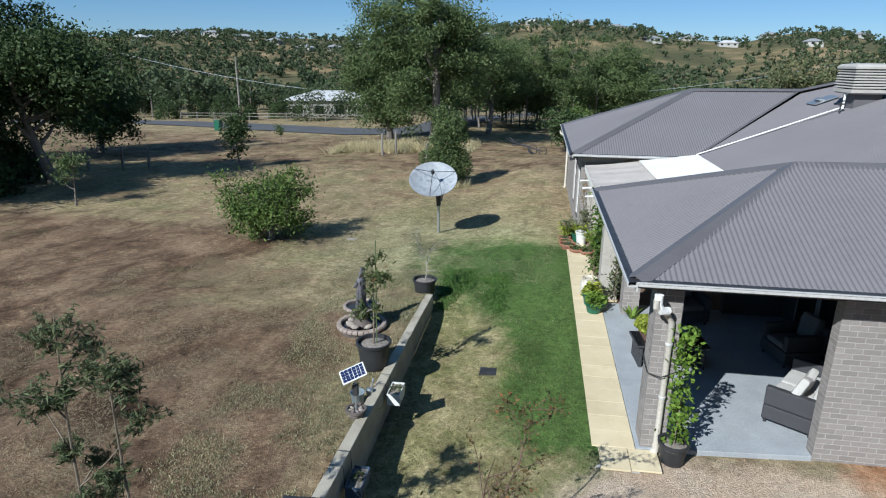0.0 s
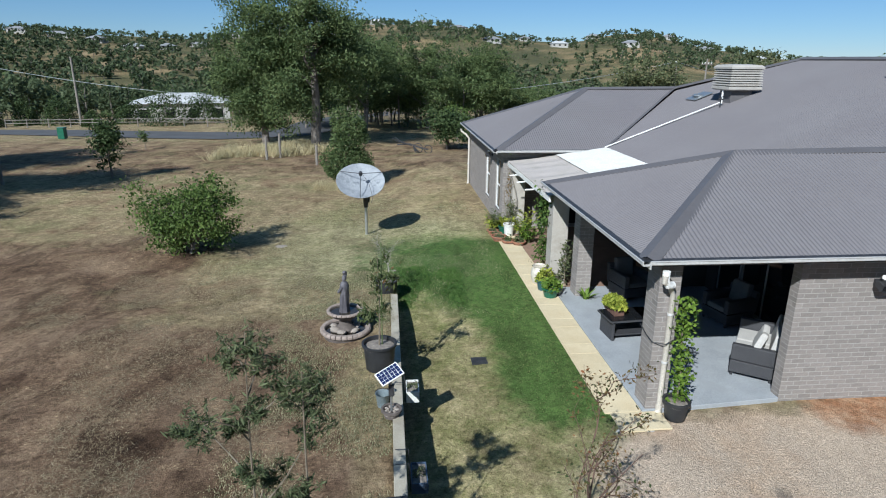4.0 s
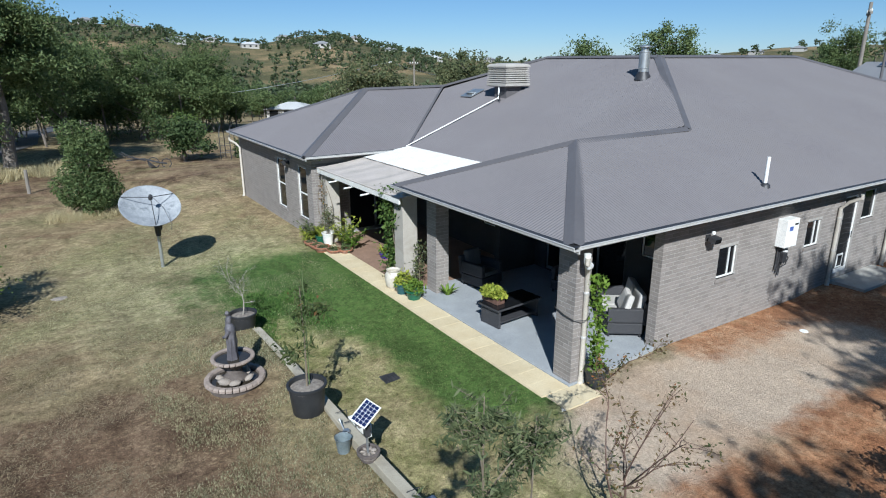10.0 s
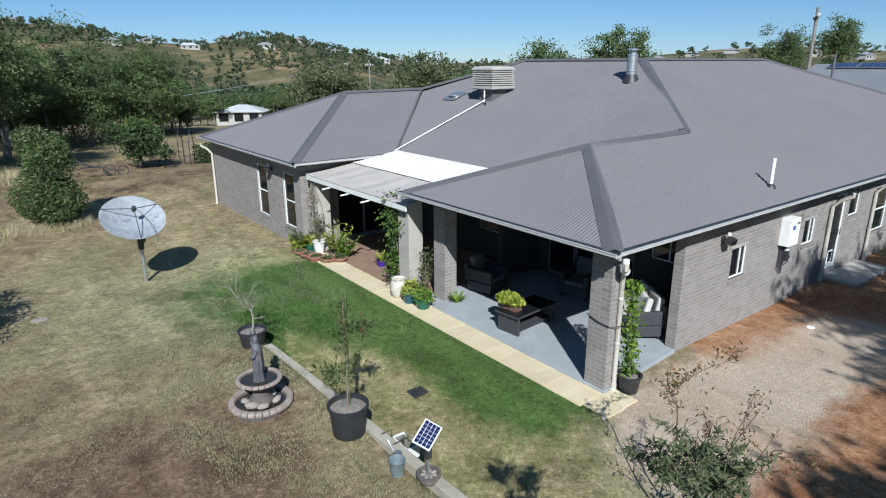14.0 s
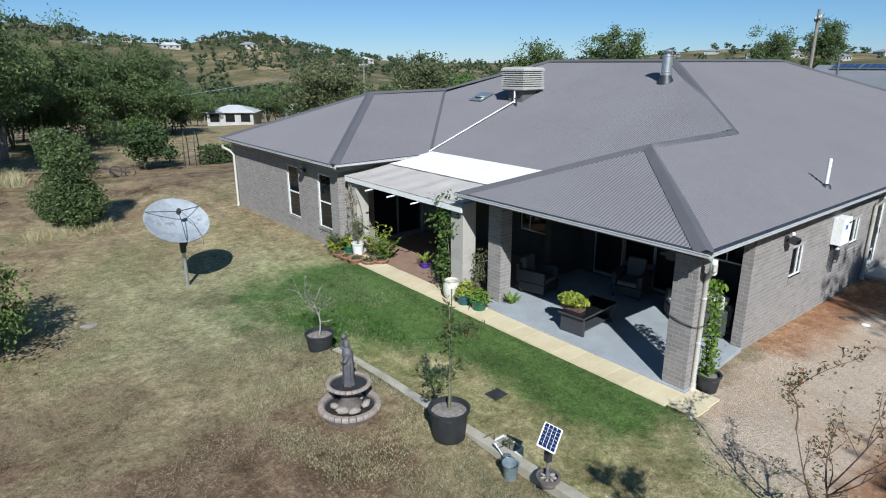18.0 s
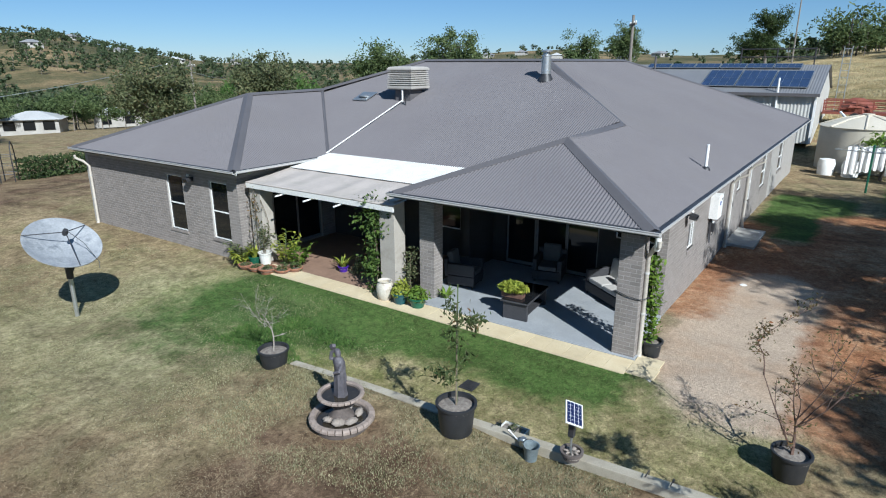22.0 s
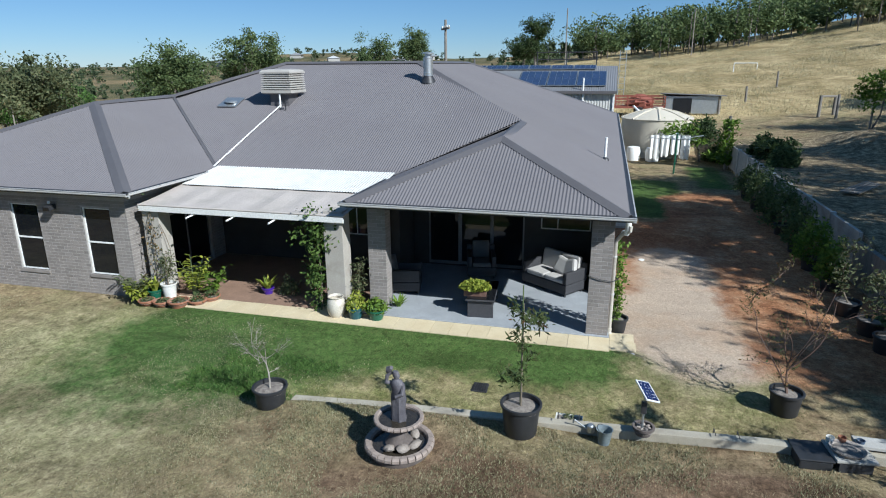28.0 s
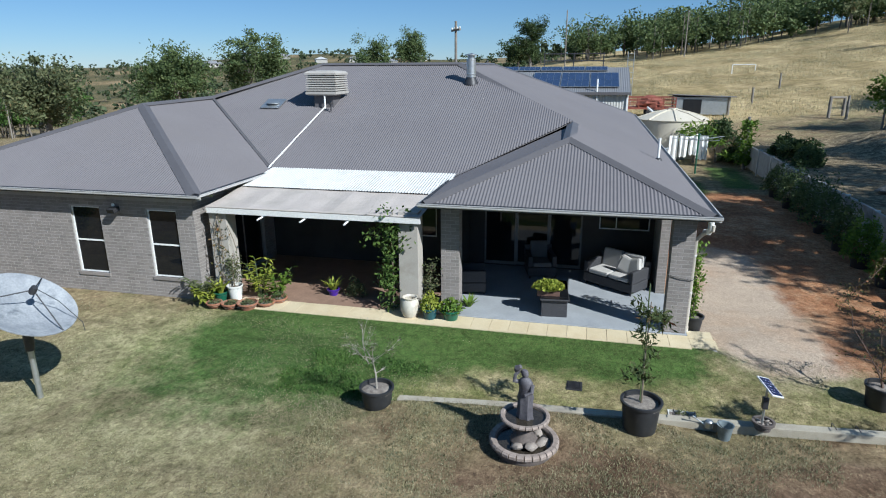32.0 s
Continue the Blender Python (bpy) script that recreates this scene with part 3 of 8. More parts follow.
def corrugated(name, poly, eave, mat, parent, pitch=0.076, amp=0.009, lift=0.0):
    """A roof face as real corrugations that run up the slope: poly, with the eave's first two corners given."""
    p = [Vector(q) for q in poly]
    u = (Vector(eave[1]) - Vector(eave[0])).normalized()
    nrm = sum(((p[i] - p[0]).cross(p[i + 1] - p[0]) for i in range(1, len(p) - 1)), Vector())
    nrm.normalize()
    if nrm.z < 0:
        nrm = -nrm
    v = nrm.cross(u)
    if v.z < 0:
        v = -v
    o = Vector(eave[0])
    uv = [((q - o).dot(u), (q - o).dot(v)) for q in p]
    us = np.arange(min(a for a, b in uv), max(a for a, b in uv), pitch / 6)
    vs, cols = [], []
    for s in us:
        cuts = []
        for i in range(len(uv)):
            (a0, b0), (a1, b1) = uv[i], uv[(i + 1) % len(uv)]
            if (a0 - s) * (a1 - s) <= 0 and abs(a1 - a0) > 1e-9:
                cuts.append(b0 + (b1 - b0) * (s - a0) / (a1 - a0))
        if len(cuts) < 2:
            cols.append(None)
            continue
        h = amp * math.cos(2 * math.pi * s / pitch) + lift
        cols.append(len(vs))
        for b in (min(cuts), max(cuts)):
            vs.append(o + u * s + v * b + nrm * h)
    fs = [(c, d, d + 1, c + 1) for c, d in zip(cols, cols[1:]) if c is not None and d is not None]
    mb = MB().faces(vs, fs)
    ob = part(name, mb, mat, parent)
    ob.data.polygons.foreach_set("use_smooth", [True] * len(ob.data.polygons))
    return ob


def e(x, y):
    return (x, y, EZ)


roof = part("roof", bx((13, 16, 5.6), (13.4, 16.4, 5.7)), M["roof"], house, "grey corrugated steel hip roof")
roof_faces = [
    ([e(RX, RY0), e(BACK, RY0), TOP_C, TOP_A, RKNEE, RPEAK], (e(RX, RY0), e(BACK, RY0))),
    ([e(RX, RY1), e(RX, RY0), RPEAK], (e(RX, RY1), e(RX, RY0))),
    ([e(RX, RY1), RPEAK, RKNEE, e(MX, RY1)], (e(RX, RY1), e(MX, RY1))),
    ([e(MX, RY1), RKNEE, TOP_A, TOP_B, LKNEE, e(MX, LY0)], (e(MX, LY0), e(MX, RY1))),
    ([e(MX, LY0), LKNEE, LPEAK, e(LX, LY0)], (e(LX, LY0), e(MX, LY0))),
    ([e(LX, LY0), LPEAK, e(LX, LY1)], (e(LX, LY1), e(LX, LY0))),
    ([e(LX, LY1), LPEAK, LKNEE, TOP_B, e(20.2, LY1)], (e(LX, LY1), e(20.2, LY1))),
    ([e(20.2, LY1), TOP_B, TOP_A, e(20.2, 23.4)], (e(20.2, LY1), e(20.2, 23.4))),
    ([e(20.2, 23.4), TOP_A, TOP_C, e(BACK, 23.4)], (e(20.2, 23.4), e(BACK, 23.4))),
    ([e(BACK, 23.4), TOP_C, e(BACK, RY0)], (e(BACK, 23.4), e(BACK, RY0))),
]
for poly, eave in roof_faces:
    corrugated("roof_sheet", poly, eave, M["roof"], roof)


def capping(a, b, name="ridge_cap", w=0.17, drop=0.055):
    """A folded cap along a ridge or hip."""
    a, b = Vector(a), Vector(b)
    d = (b - a).normalized()
    s = d.cross(Vector((0, 0, 1))).normalized()
    up = s.cross(d)
    prof = [(-w, -drop), (-w, -drop + 0.012), (-0.03, 0.022), (0, 0.034), (0.03, 0.022), (w, -drop + 0.012), (w, -drop)]
    vs = [q + s * x + up * (z + 0.012) for q in (a, b) for x, z in prof]
    n = len(prof)
    mb = MB().faces(vs, [(i, i + 1, n + i + 1, n + i) for i in range(n - 1)])
    return part(name, mb, M["cap"], roof)


for a, b in ((e(RX, RY0), RPEAK), (e(RX, RY1), RPEAK), (RPEAK, RKNEE), (RKNEE, TOP_A), (TOP_A, TOP_B), (TOP_B, LKNEE), (LKNEE, LPEAK), (LPEAK, e(LX, LY0)), (LPEAK, e(LX, LY1)), (TOP_B, e(20.2, LY1)), (TOP_A, TOP_C), (TOP_C, e(BACK, RY0)), (TOP_C, e(BACK, 23.4))):
    capping(a, b)


def valley(a, b):
    a, b = Vector(a), Vector(b)
    d = (b - a).normalized()
    s = d.cross(Vector((0, 0, 1))).normalized()
    up = s.cross(d)
    vs = [q + s * x + up * z for q in (a, b) for x, z in ((-0.05, 0.03), (-0.015, 0.014), (0.015, 0.014), (0.05, 0.03))]
    part("valley_flashing", MB().faces(vs, [(0, 1, 5, 4), (1, 2, 6, 5), (2, 3, 7, 6)]), M["cap"], roof)


valley(e(MX, RY1), RKNEE)
valley(e(MX, LY0), LKNEE)


def gutter(a, b, out):
    """A square-line gutter along an eave, with its fascia behind; out points away from the roof."""
    a, b, out = Vector(a), Vector(b), Vector(out)
    prof = [(0.0, -0.072), (0.10, -0.072), (0.115, -0.058), (0.115, -0.012), (0.125, -0.012), (0.125, 0.002), (0.10, 0.002), (0.10, -0.055), (0.0, -0.055)]
    vs = [q + out * (x - 0.06) + Vector((0, 0, z)) for q in (a, b) for x, z in prof]
    n = len(prof)
    fs = [(i, (i + 1) % n, n + (i + 1) % n, n + i) for i in range(n)] + [tuple(range(n))[::-1], tuple(range(n, 2 * n))]
    part("gutter", MB().faces(vs, fs), M["gutter"], house, "pale grey square gutter")
    vs = [q + out * (x - 0.06) + Vector((0, 0, z)) for q in (a, b) for x, z in ((-0.01, 0.006), (0.05, 0.0), (0.098, 0.003), (0.098, -0.006), (-0.01, -0.004))]
    part("gutter_guard", MB().faces(vs, [(i, (i + 1) % 5, 5 + (i + 1) % 5, 5 + i) for i in range(5)]), M["darkmetal"], house, "black mesh leaf guard")
    vs = [q - out * (0.065 + t) + Vector((0, 0, z)) for q in (a, b) for t, z in ((0, -0.125), (0.02, -0.125), (0.02, -0.01), (0, -0.01))]
    part("fascia", MB().faces(vs, [(0, 1, 5, 4), (1, 2, 6, 5), (2, 3, 7, 6), (3, 0, 4, 7), (3, 2, 1, 0), (4, 5, 6, 7)]), M["gutter"], house)


gutter(e(RX, RY0 - 0.06), e(BACK, RY0 - 0.06), (0, -1, 0))
gutter(e(RX - 0.06, RY0 - 0.125), e(RX - 0.06, RY1 + 0.125), (-1, 0, 0))
gutter(e(RX, RY1 + 0.06), e(MX, RY1 + 0.06), (0, 1, 0))
gutter(e(MX - 0.06, RY1), e(MX - 0.06, LY0), (-1, 0, 0))
gutter(e(LX, LY0 - 0.06), e(MX, LY0 - 0.06), (0, -1, 0))
gutter(e(LX - 0.06, LY0 - 0.125), e(LX - 0.06, LY1 + 0.125), (-1, 0, 0))
gutter(e(LX, LY1 + 0.06), e(20.2, LY1 + 0.06), (0, 1, 0))

# soffits and ceiling, darkened in colour for the shade under the roof
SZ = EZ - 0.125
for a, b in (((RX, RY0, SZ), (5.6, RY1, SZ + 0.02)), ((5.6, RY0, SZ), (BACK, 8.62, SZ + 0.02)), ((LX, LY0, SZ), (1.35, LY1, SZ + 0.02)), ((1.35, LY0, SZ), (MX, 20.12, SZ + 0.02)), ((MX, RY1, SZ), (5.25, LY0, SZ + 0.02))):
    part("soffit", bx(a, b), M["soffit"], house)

# walls
W1 = [(6.0, 6.66, 1.15, 1.84), (9.45, 10.1, 1.28, 1.93), (11.14, 11.86, 0.28, 2.35), (12.12, 12.8, 1.62, 2.4), (13.95, 15.1, 0.85, 2.2), (17.2, 18.4, 0.9, 2.2), (22.0, 23.4, 0.9, 2.2)]
wall_south = tagged(part("wall_south", cut_wall(MB(), "y", 8.60, 0.22, 4.15, 28.0, -0.3, SZ, W1), M["mortar"]), "long taupe brick wall beside the drive", "wall", kind="structure")
brick_face(wall_south, (4.15, 8.60, -0.25), (1, 0, 0), (0, -1, 0), 15.41, 2.83, [(a - 4.15, b - 4.15, c + 0.25, d + 0.25) for a, b, c, d in W1], (0.0, 2.1))
brick_face(wall_south, (4.15, 8.82, -0.25), (0, -1, 0), (-1, 0, 0), 0.22, 2.83)
W2 = [(20.62, 21.47, 0.52, 2.29), (22.87, 23.76, 0.50, 2.29)]
wall_west = tagged(part("wall_west", cut_wall(MB(), "x", 1.32, 0.22, 20.12, 28.7, -0.4, SZ, W2), M["mortar"]), "taupe brick wall with tall narrow windows", "wall", kind="structure")
brick_face(wall_west, (1.32, 28.7, -0.25), (0, -1, 0), (-1, 0, 0), 8.58, 2.83, [(28.7 - b, 28.7 - a, c + 0.25, d + 0.25) for a, b, c, d in W2], (6.4, 8.58))
wall_court = tagged(part("wall_court", cut_wall(MB(), "y", 20.12, 0.22, 1.54, 5.2, -0.4, SZ, [(2.6, 4.6, 0.05, 2.15)]), M["mortar"]), "brick wall of the courtyard", "wall", kind="structure")
brick_face(wall_court, (1.32, 20.12, -0.25), (1, 0, 0), (0, -1, 0), 3.9, 2.83, [(1.28, 3.28, 0.3, 2.4)])
W3 = [(14.9, 16.0, 0.9, 2.1), (17.2, 18.7, 1.6, 2.1)]
# rear and inner walls, drawn in the colour that holds their shade
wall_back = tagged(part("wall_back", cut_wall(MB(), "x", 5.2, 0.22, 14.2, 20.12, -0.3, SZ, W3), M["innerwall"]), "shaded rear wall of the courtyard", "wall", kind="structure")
W4 = [(10.75, 13.55, 0.07, 2.25), (8.95, 10.3, 1.3, 2.2)]
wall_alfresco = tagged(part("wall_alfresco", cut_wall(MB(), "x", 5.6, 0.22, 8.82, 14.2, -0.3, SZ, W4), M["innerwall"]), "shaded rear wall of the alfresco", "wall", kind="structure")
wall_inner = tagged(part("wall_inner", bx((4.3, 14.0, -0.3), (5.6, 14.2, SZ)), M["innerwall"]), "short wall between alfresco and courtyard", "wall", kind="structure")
wall_north = tagged(part("wall_north", bx((1.32, 28.7, -0.6), (20, 28.92, SZ)), M["mortar"]), "taupe brick end wall", "wall", kind="structure")
wall_east = tagged(part("wall_east", MB().box((27.78, 8.82, -0.3), (28.0, 23.0, SZ)).box((19.8, 23, -0.3), (28, 23.2, SZ)).box((19.8, 23.2, -0.3), (20, 28.7, SZ)), M["mortar"]), "rear brick walls", "wall", kind="structure")

slab = tagged(part("slab", MB().faces([(x, y, z) for z in (-0.3, 0.05) for x, y in ((1.595, 8.37), (4.14, 8.58), (4.14, 8.83), (5.6, 8.83), (5.6, 14.2), (1.595, 14.2))], [(5, 4, 3, 2, 1, 0), (6, 7, 8, 9, 10, 11)] + [(i, (i + 1) % 6, 6 + (i + 1) % 6, 6 + i) for i in range(6)]), M["slab"], bevel=0.01), "pale blue-grey painted concrete alfresco floor", "floor", kind="structure")

# ---- columns, pergola, path ----
def brick_pier(x0, x1, y0, y1, z0, z1, label):
    ob = thing("brick_column", label, "column")
    part("core", bx((x0, y0, z0), (x1, y1, z1)), M["mortar"], ob)
    h = z1 - z0
    brick_face(ob, (x0, y1, z0), (0, -1, 0), (-1, 0, 0), y1 - y0, h, (), (0, 9))
    brick_face(ob, (x0, y0, z0), (1, 0, 0), (0, -1, 0), x1 - x0, h)
    brick_face(ob, (x1, y0, z0), (0, 1, 0), (1, 0, 0), y1 - y0, h)
    brick_face(ob, (x1, y1, z0), (-1, 0, 0), (0, 1, 0), x1 - x0, h)
    return ob


brick_pier(1.66, 2.01, 8.42, 8.87, 0.0, SZ, "taupe brick corner column of the alfresco")
brick_pier(2.0, 2.36, 13.56, 14.0, 0.0, SZ, "taupe brick column between alfresco and courtyard")

render_pier = thing("rendered_column", "plain beige rendered column carrying the pergola", "column", group="pergola columns")
part("shaft", bx((1.56, 14.44, -0.1), (1.98, 14.92, 2.5)), M["render"], render_pier, bevel=0.015)
left_pier = thing("rendered_column", "beige rendered column with a bare vine", "column", group="pergola columns")
part("shaft", bx((1.52, 19.36, -0.1), (1.94, 19.84, 2.30)), M["render"], left_pier, bevel=0.015)

pergola = thing("pergola", "beige timber pergola with shade cloth and white corrugated panel", "pergola")
part("front_beam", bx((1.40, 14.34, 2.27), (1.45, 19.82, 2.40)), M["whitemetal"], pergola, bevel=0.006)
part("side_beam", bx((1.48, 19.75, 2.26), (4.6, 19.82, 2.40)), M["cream"], pergola, bevel=0.006)
for y in (16.1, 17.2, 18.3):
    part("rafter", MB().tube([(1.18, y, 2.22), (1.43, y, 2.235), (4.68, y, 2.60)], 0.022, 8), M["white"], pergola, "white pipe rafter")
for x, z in ((2.9, 2.54), (3.9, 2.70), (4.6, 2.76)):
    part("batten", bx((x, 14.45, z), (x + 0.045, 19.8, z + 0.045)), M["cream"], pergola)
n = 40
vs = [(1.42 + 1.68 * i / 8, 14.34 + 5.48 * j / n, 2.435 + 0.195 * i / 8 - 0.022 * math.sin(math.pi * i / 8) * (1 + 0.5 * math.sin(j * 1.1)) - 0.018 * abs(math.sin(j * math.pi * 5 / n))) for i in range(9) for j in range(n + 1)]
cloth = MB().faces(vs, [(i * (n + 1) + j, i * (n + 1) + j + 1, (i + 1) * (n + 1) + j + 1, (i + 1) * (n + 1) + j) for i in range(8) for j in range(n)])
part("shade_cloth", cloth, M["shadecloth"], pergola, "beige shade cloth")
part("cloth_edge", MB().tube([(1.42, 14.34, 2.425), (1.42, 19.82, 2.425)], 0.022, 8), M["shadecloth"], pergola)
corrugated("roof_panel", [(3.02, 14.2, 2.645), (4.74, 14.2, 2.88), (4.74, 19.74, 2.88), (3.02, 19.74, 2.645)], ((3.02, 14.2, 2.645), (3.02, 19.74, 2.645)), M["panelwhite"], pergola)

# the path of pale pavers along the lawn
path = tagged(part("path", bx((0.95, 7.86, -0.2), (1.59, 18.9, 0.0)), M["concrete"]), "cream sandstone paver path along the lawn", "path", kind="structure")
PATH_PAVERS = [(1.04, 1.46, 7.83, 8.36), (1.47, 1.89, 7.86, 8.36)]
yy = 8.37
while yy < 14.3:
    PATH_PAVERS.append((0.95, 1.585, yy, yy + 0.42))
    yy += 0.43
while yy < 18.9:
    PATH_PAVERS.append((0.95, 1.585, yy, yy + 0.42))
    if yy < 15.0:
        PATH_PAVERS.append((1.595, 2.0, yy, yy + 0.42))
    yy += 0.43
court_bed = tagged(part("courtyard_floor", MB().box((1.60, 15.30, -0.3), (5.2, 20.12, 0.025)).box((2.01, 14.0, -0.3), (5.2, 15.30, 0.025)), M["courtpave"]), "brown paved floor of the shaded courtyard", "floor", kind="structure")


# ---- windows and doors ----
def window(n, plane, at, u0, u1, z0, z1, rails, label, out=-1, sill=True, depth=0.04):
    """A white aluminium window set into its opening; rails: heights of cross bars, or 'v' for one upright."""
    ob = tagged(new("window_%d" % n), label, "window", kind="structure")

    def box(a, b, c, d, e0, e1):
        return bx((a, e0, c), (b, e1, d)) if plane == "y" else bx((e0, a, c), (e1, b, d))
    i0, i1 = at + depth, at + depth + 0.05
    w = 0.032
    frame_ob = part("window_frame", MB(), M["white"], ob)
    mb = MB()
    for a, b, c, d in ((u0, u1, z0, z0 + w), (u0, u1, z1 - w, z1), (u0, u0 + w, z0 + w, z1 - w), (u1 - w, u1, z0 + w, z1 - w)):
        s = box(a, b, c, d, i0, i1)
        mb.faces(s.v, s.f)
    me = mb.mesh("window_frame")
    me.materials.append(M["white"])
    frame_ob.data = me
    cuts = [z0 + w]
    for r in rails:
        if r == "v":
            um = u0 + (u1 - u0) * 0.66
            part("mullion", box(um - 0.014, um + 0.014, z0 + w, z1 - w, i0 - 0.004, i1), M["white"], ob)
        else:
            part("mid_rail", box(u0 + w, u1 - w, r - 0.018, r + 0.018, i0 - 0.004, i1), M["white"], ob)
            cuts += [r - 0.018, r + 0.018]
    cuts.append(z1 - w)
    for k in range(0, len(cuts), 2):
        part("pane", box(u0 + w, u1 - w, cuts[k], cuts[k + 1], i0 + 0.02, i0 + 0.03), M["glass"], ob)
    # black sheet in place of the room's darkness
    part("backing", box(u0, u1, z0, z1, i1 + 0.03, i1 + 0.05), M["screen"], ob, "black sheet standing in for the unlit room")
    if sill:
        s0 = at - 0.035
        part("window_sill", box(u0 - 0.04, u1 + 0.04, z0 - 0.085, z0, s0, at + depth), M["brick"], ob, "brick sill", bevel=0.006)
    return ob


W_SOUTH = [(6.0, 6.66, 1.15, 1.84), (9.45, 10.1, 1.28, 1.93), (12.12, 12.8, 1.62, 2.4), (13.95, 15.1, 0.85, 2.2), (17.2, 18.4, 0.9, 2.2), (22.0, 23.4, 0.9, 2.2)]
for i, (a, b, c, d) in enumerate(W_SOUTH):
    window(i + 1, "y", 8.60, a, b, c, d, ("v",) if i < 2 else ((1.5,) if i > 2 else ()), "small white-framed window in the brick wall" if i < 3 else "white-framed sash window in the brick wall")
for i, (a, b, c, d) in enumerate(((20.62, 21.47, 0.52, 2.29), (22.87, 23.76, 0.50, 2.29))):
    window(7 + i, "x", 1.32, a, b, c, d, (1.38,), "tall narrow double-hung window with white frame")
window(9, "x", 5.2, 14.9, 16.0, 0.9, 2.1, ("v",), "dark window under the pergola", sill=False)
window(10, "x", 5.2, 17.2, 18.7, 1.6, 2.1, ("v",), "wide dark window under the pergola", sill=False)
window(11, "x", 5.6, 8.95, 10.3, 1.3, 2.2, ("v",), "dark window at the back of the alfresco", sill=False)


def sliding_door(n, plane, at, u0, u1, z0, z1, leaves, label):
    ob = tagged(new("door_%d" % n), label, "sliding door", kind="structure")
    w = (u1 - u0) / leaves

    def box(a, b, c, d, e0, e1):
        return bx((a, e0, c), (b, e1, d)) if plane == "y" else bx((e0, a, c), (e1, b, d))
    for k in range(leaves):
        a, b = u0 + k * w, u0 + (k + 1) * w
        i0 = at + 0.05 + 0.035 * (k % 2)
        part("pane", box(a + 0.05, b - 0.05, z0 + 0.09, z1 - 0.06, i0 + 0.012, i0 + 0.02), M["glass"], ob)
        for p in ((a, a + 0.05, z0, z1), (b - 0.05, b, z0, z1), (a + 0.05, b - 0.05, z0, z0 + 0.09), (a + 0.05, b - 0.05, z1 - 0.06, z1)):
            part("door_frame", box(*p, i0, i0 + 0.033), M["frameshade"], ob)
        part("transom", box(a + 0.05, b - 0.05, z1 - 0.38, z1 - 0.34, i0 - 0.003, i0 + 0.03), M["frameshade"], ob)
    # one black sheet behind all leaves plays the unlit interior
    part("backing", box(u0, u1, z0, z1, at + 0.16, at + 0.18), M["screen"], ob, "black sheet standing in for the unlit room")
    return ob


sliding_door(1, "x", 5.6, 10.75, 13.55, 0.07, 2.25, 3, "dark glass sliding doors with pale frames")
sliding_door(2, "y", 20.12, 2.6, 4.6, 0.05, 2.15, 2, "glass sliding doors in the courtyard")
side_door = tagged(new("door_3"), "white-framed screen door with a pet flap", "door", kind="structure")
DX0, DX1, DZ0, DZ1 = 11.14, 11.86, 0.28, 2.35
for a, b, c, d in ((DX0, DX0 + 0.06, DZ0, DZ1), (DX1 - 0.06, DX1, DZ0, DZ1), (DX0 + 0.06, DX1 - 0.06, DZ1 - 0.06, DZ1), (DX0 + 0.06, DX1 - 0.06, DZ0, DZ0 + 0.1)):
    part("door_frame", bx((a, 8.64, c), (b, 8.70, d)), M["white"], side_door)
part("screen", bx((DX0 + 0.06, 8.66, DZ0 + 0.1), (DX1 - 0.06, 8.67, DZ1 - 0.06)), M["screen"], side_door, "black security mesh")
for k in range(1, 14):
    z = DZ0 + 0.1 + k * 0.135
    part("mesh_bar", bx((DX0 + 0.06, 8.652, z), (DX1 - 0.06, 8.66, z + 0.012)), M["darkmetal"], side_door)
part("pet_flap", bx((DX0 + 0.2, 8.645, DZ0 + 0.12), (DX0 + 0.5, 8.66, DZ0 + 0.5)), M["white"], side_door, "white framed pet flap", bevel=0.006)
part("flap_pane", bx((DX0 + 0.25, 8.638, DZ0 + 0.17), (DX0 + 0.45, 8.645, DZ0 + 0.45)), M["glass"], side_door)
part("door_handle", MB().tube([(DX1 - 0.1, 8.60, 1.2), (DX1 - 0.1, 8.60, 1.36)], 0.012, 8), M["black"], side_door, "black handle")
door_step = tagged(part("door_step", bx((10.95, 7.7, -0.2), (13.3, 8.58, 0.17)), M["concrete"], bevel=0.012), "pale concrete landing at the side door", "step", kind="structure")


# ---- downpipes, lights, meter box ----
def downpipe(x, y, z0, z1, offset, label):
    ob = thing("downpipe", label, "downpipe", group="downpipes")
    ox, oy = offset
    part("pipe", MB().tube([(x + ox, y + oy, z1 + 0.12), (x + ox, y + oy, z1 + 0.02), (x + ox * 0.4, y + oy * 0.4, z1 - 0.12), (x, y, z1 - 0.3), (x, y, z0 + 0.2), (x, y, z0)], 0.045, 12), M["cream"], ob, smooth=True)
    for z in (z0 + 0.9, z0 + 1.75):
        part("bracket", MB().lathe([(0.05, 0), (0.053, 0.005), (0.053, 0.035), (0.05, 0.04)], 12, (x, y, z)), M["gutter"], ob)
    part("shoe", MB().tube([(x, y, z0 + 0.12), (x, y, z0 + 0.02), (x - 0.05, y - 0.03, z0 - 0.04)], 0.055, 12), M["cream"], ob, smooth=True)
    return ob


downpipe(1.875, 8.375, 0.02, 2.42, (-0.285, -0.255), "cream downpipe strapped to the brick corner column")
downpipe(10.80, 8.53, 0.1, 2.42, (0.0, -0.42), "cream downpipe on the side wall")
downpipe(13.75, 8.53, 0.1, 2.42, (0.0, -0.42), "cream downpipe beside the sash window")
downpipe(1.24, 28.55, 0.0, 2.42, (-0.35, 0.2), "cream downpipe at the house corner")
elbow = thing("pipe_elbow", "white plastic rainhead elbow under the gutter corner", "pipe")
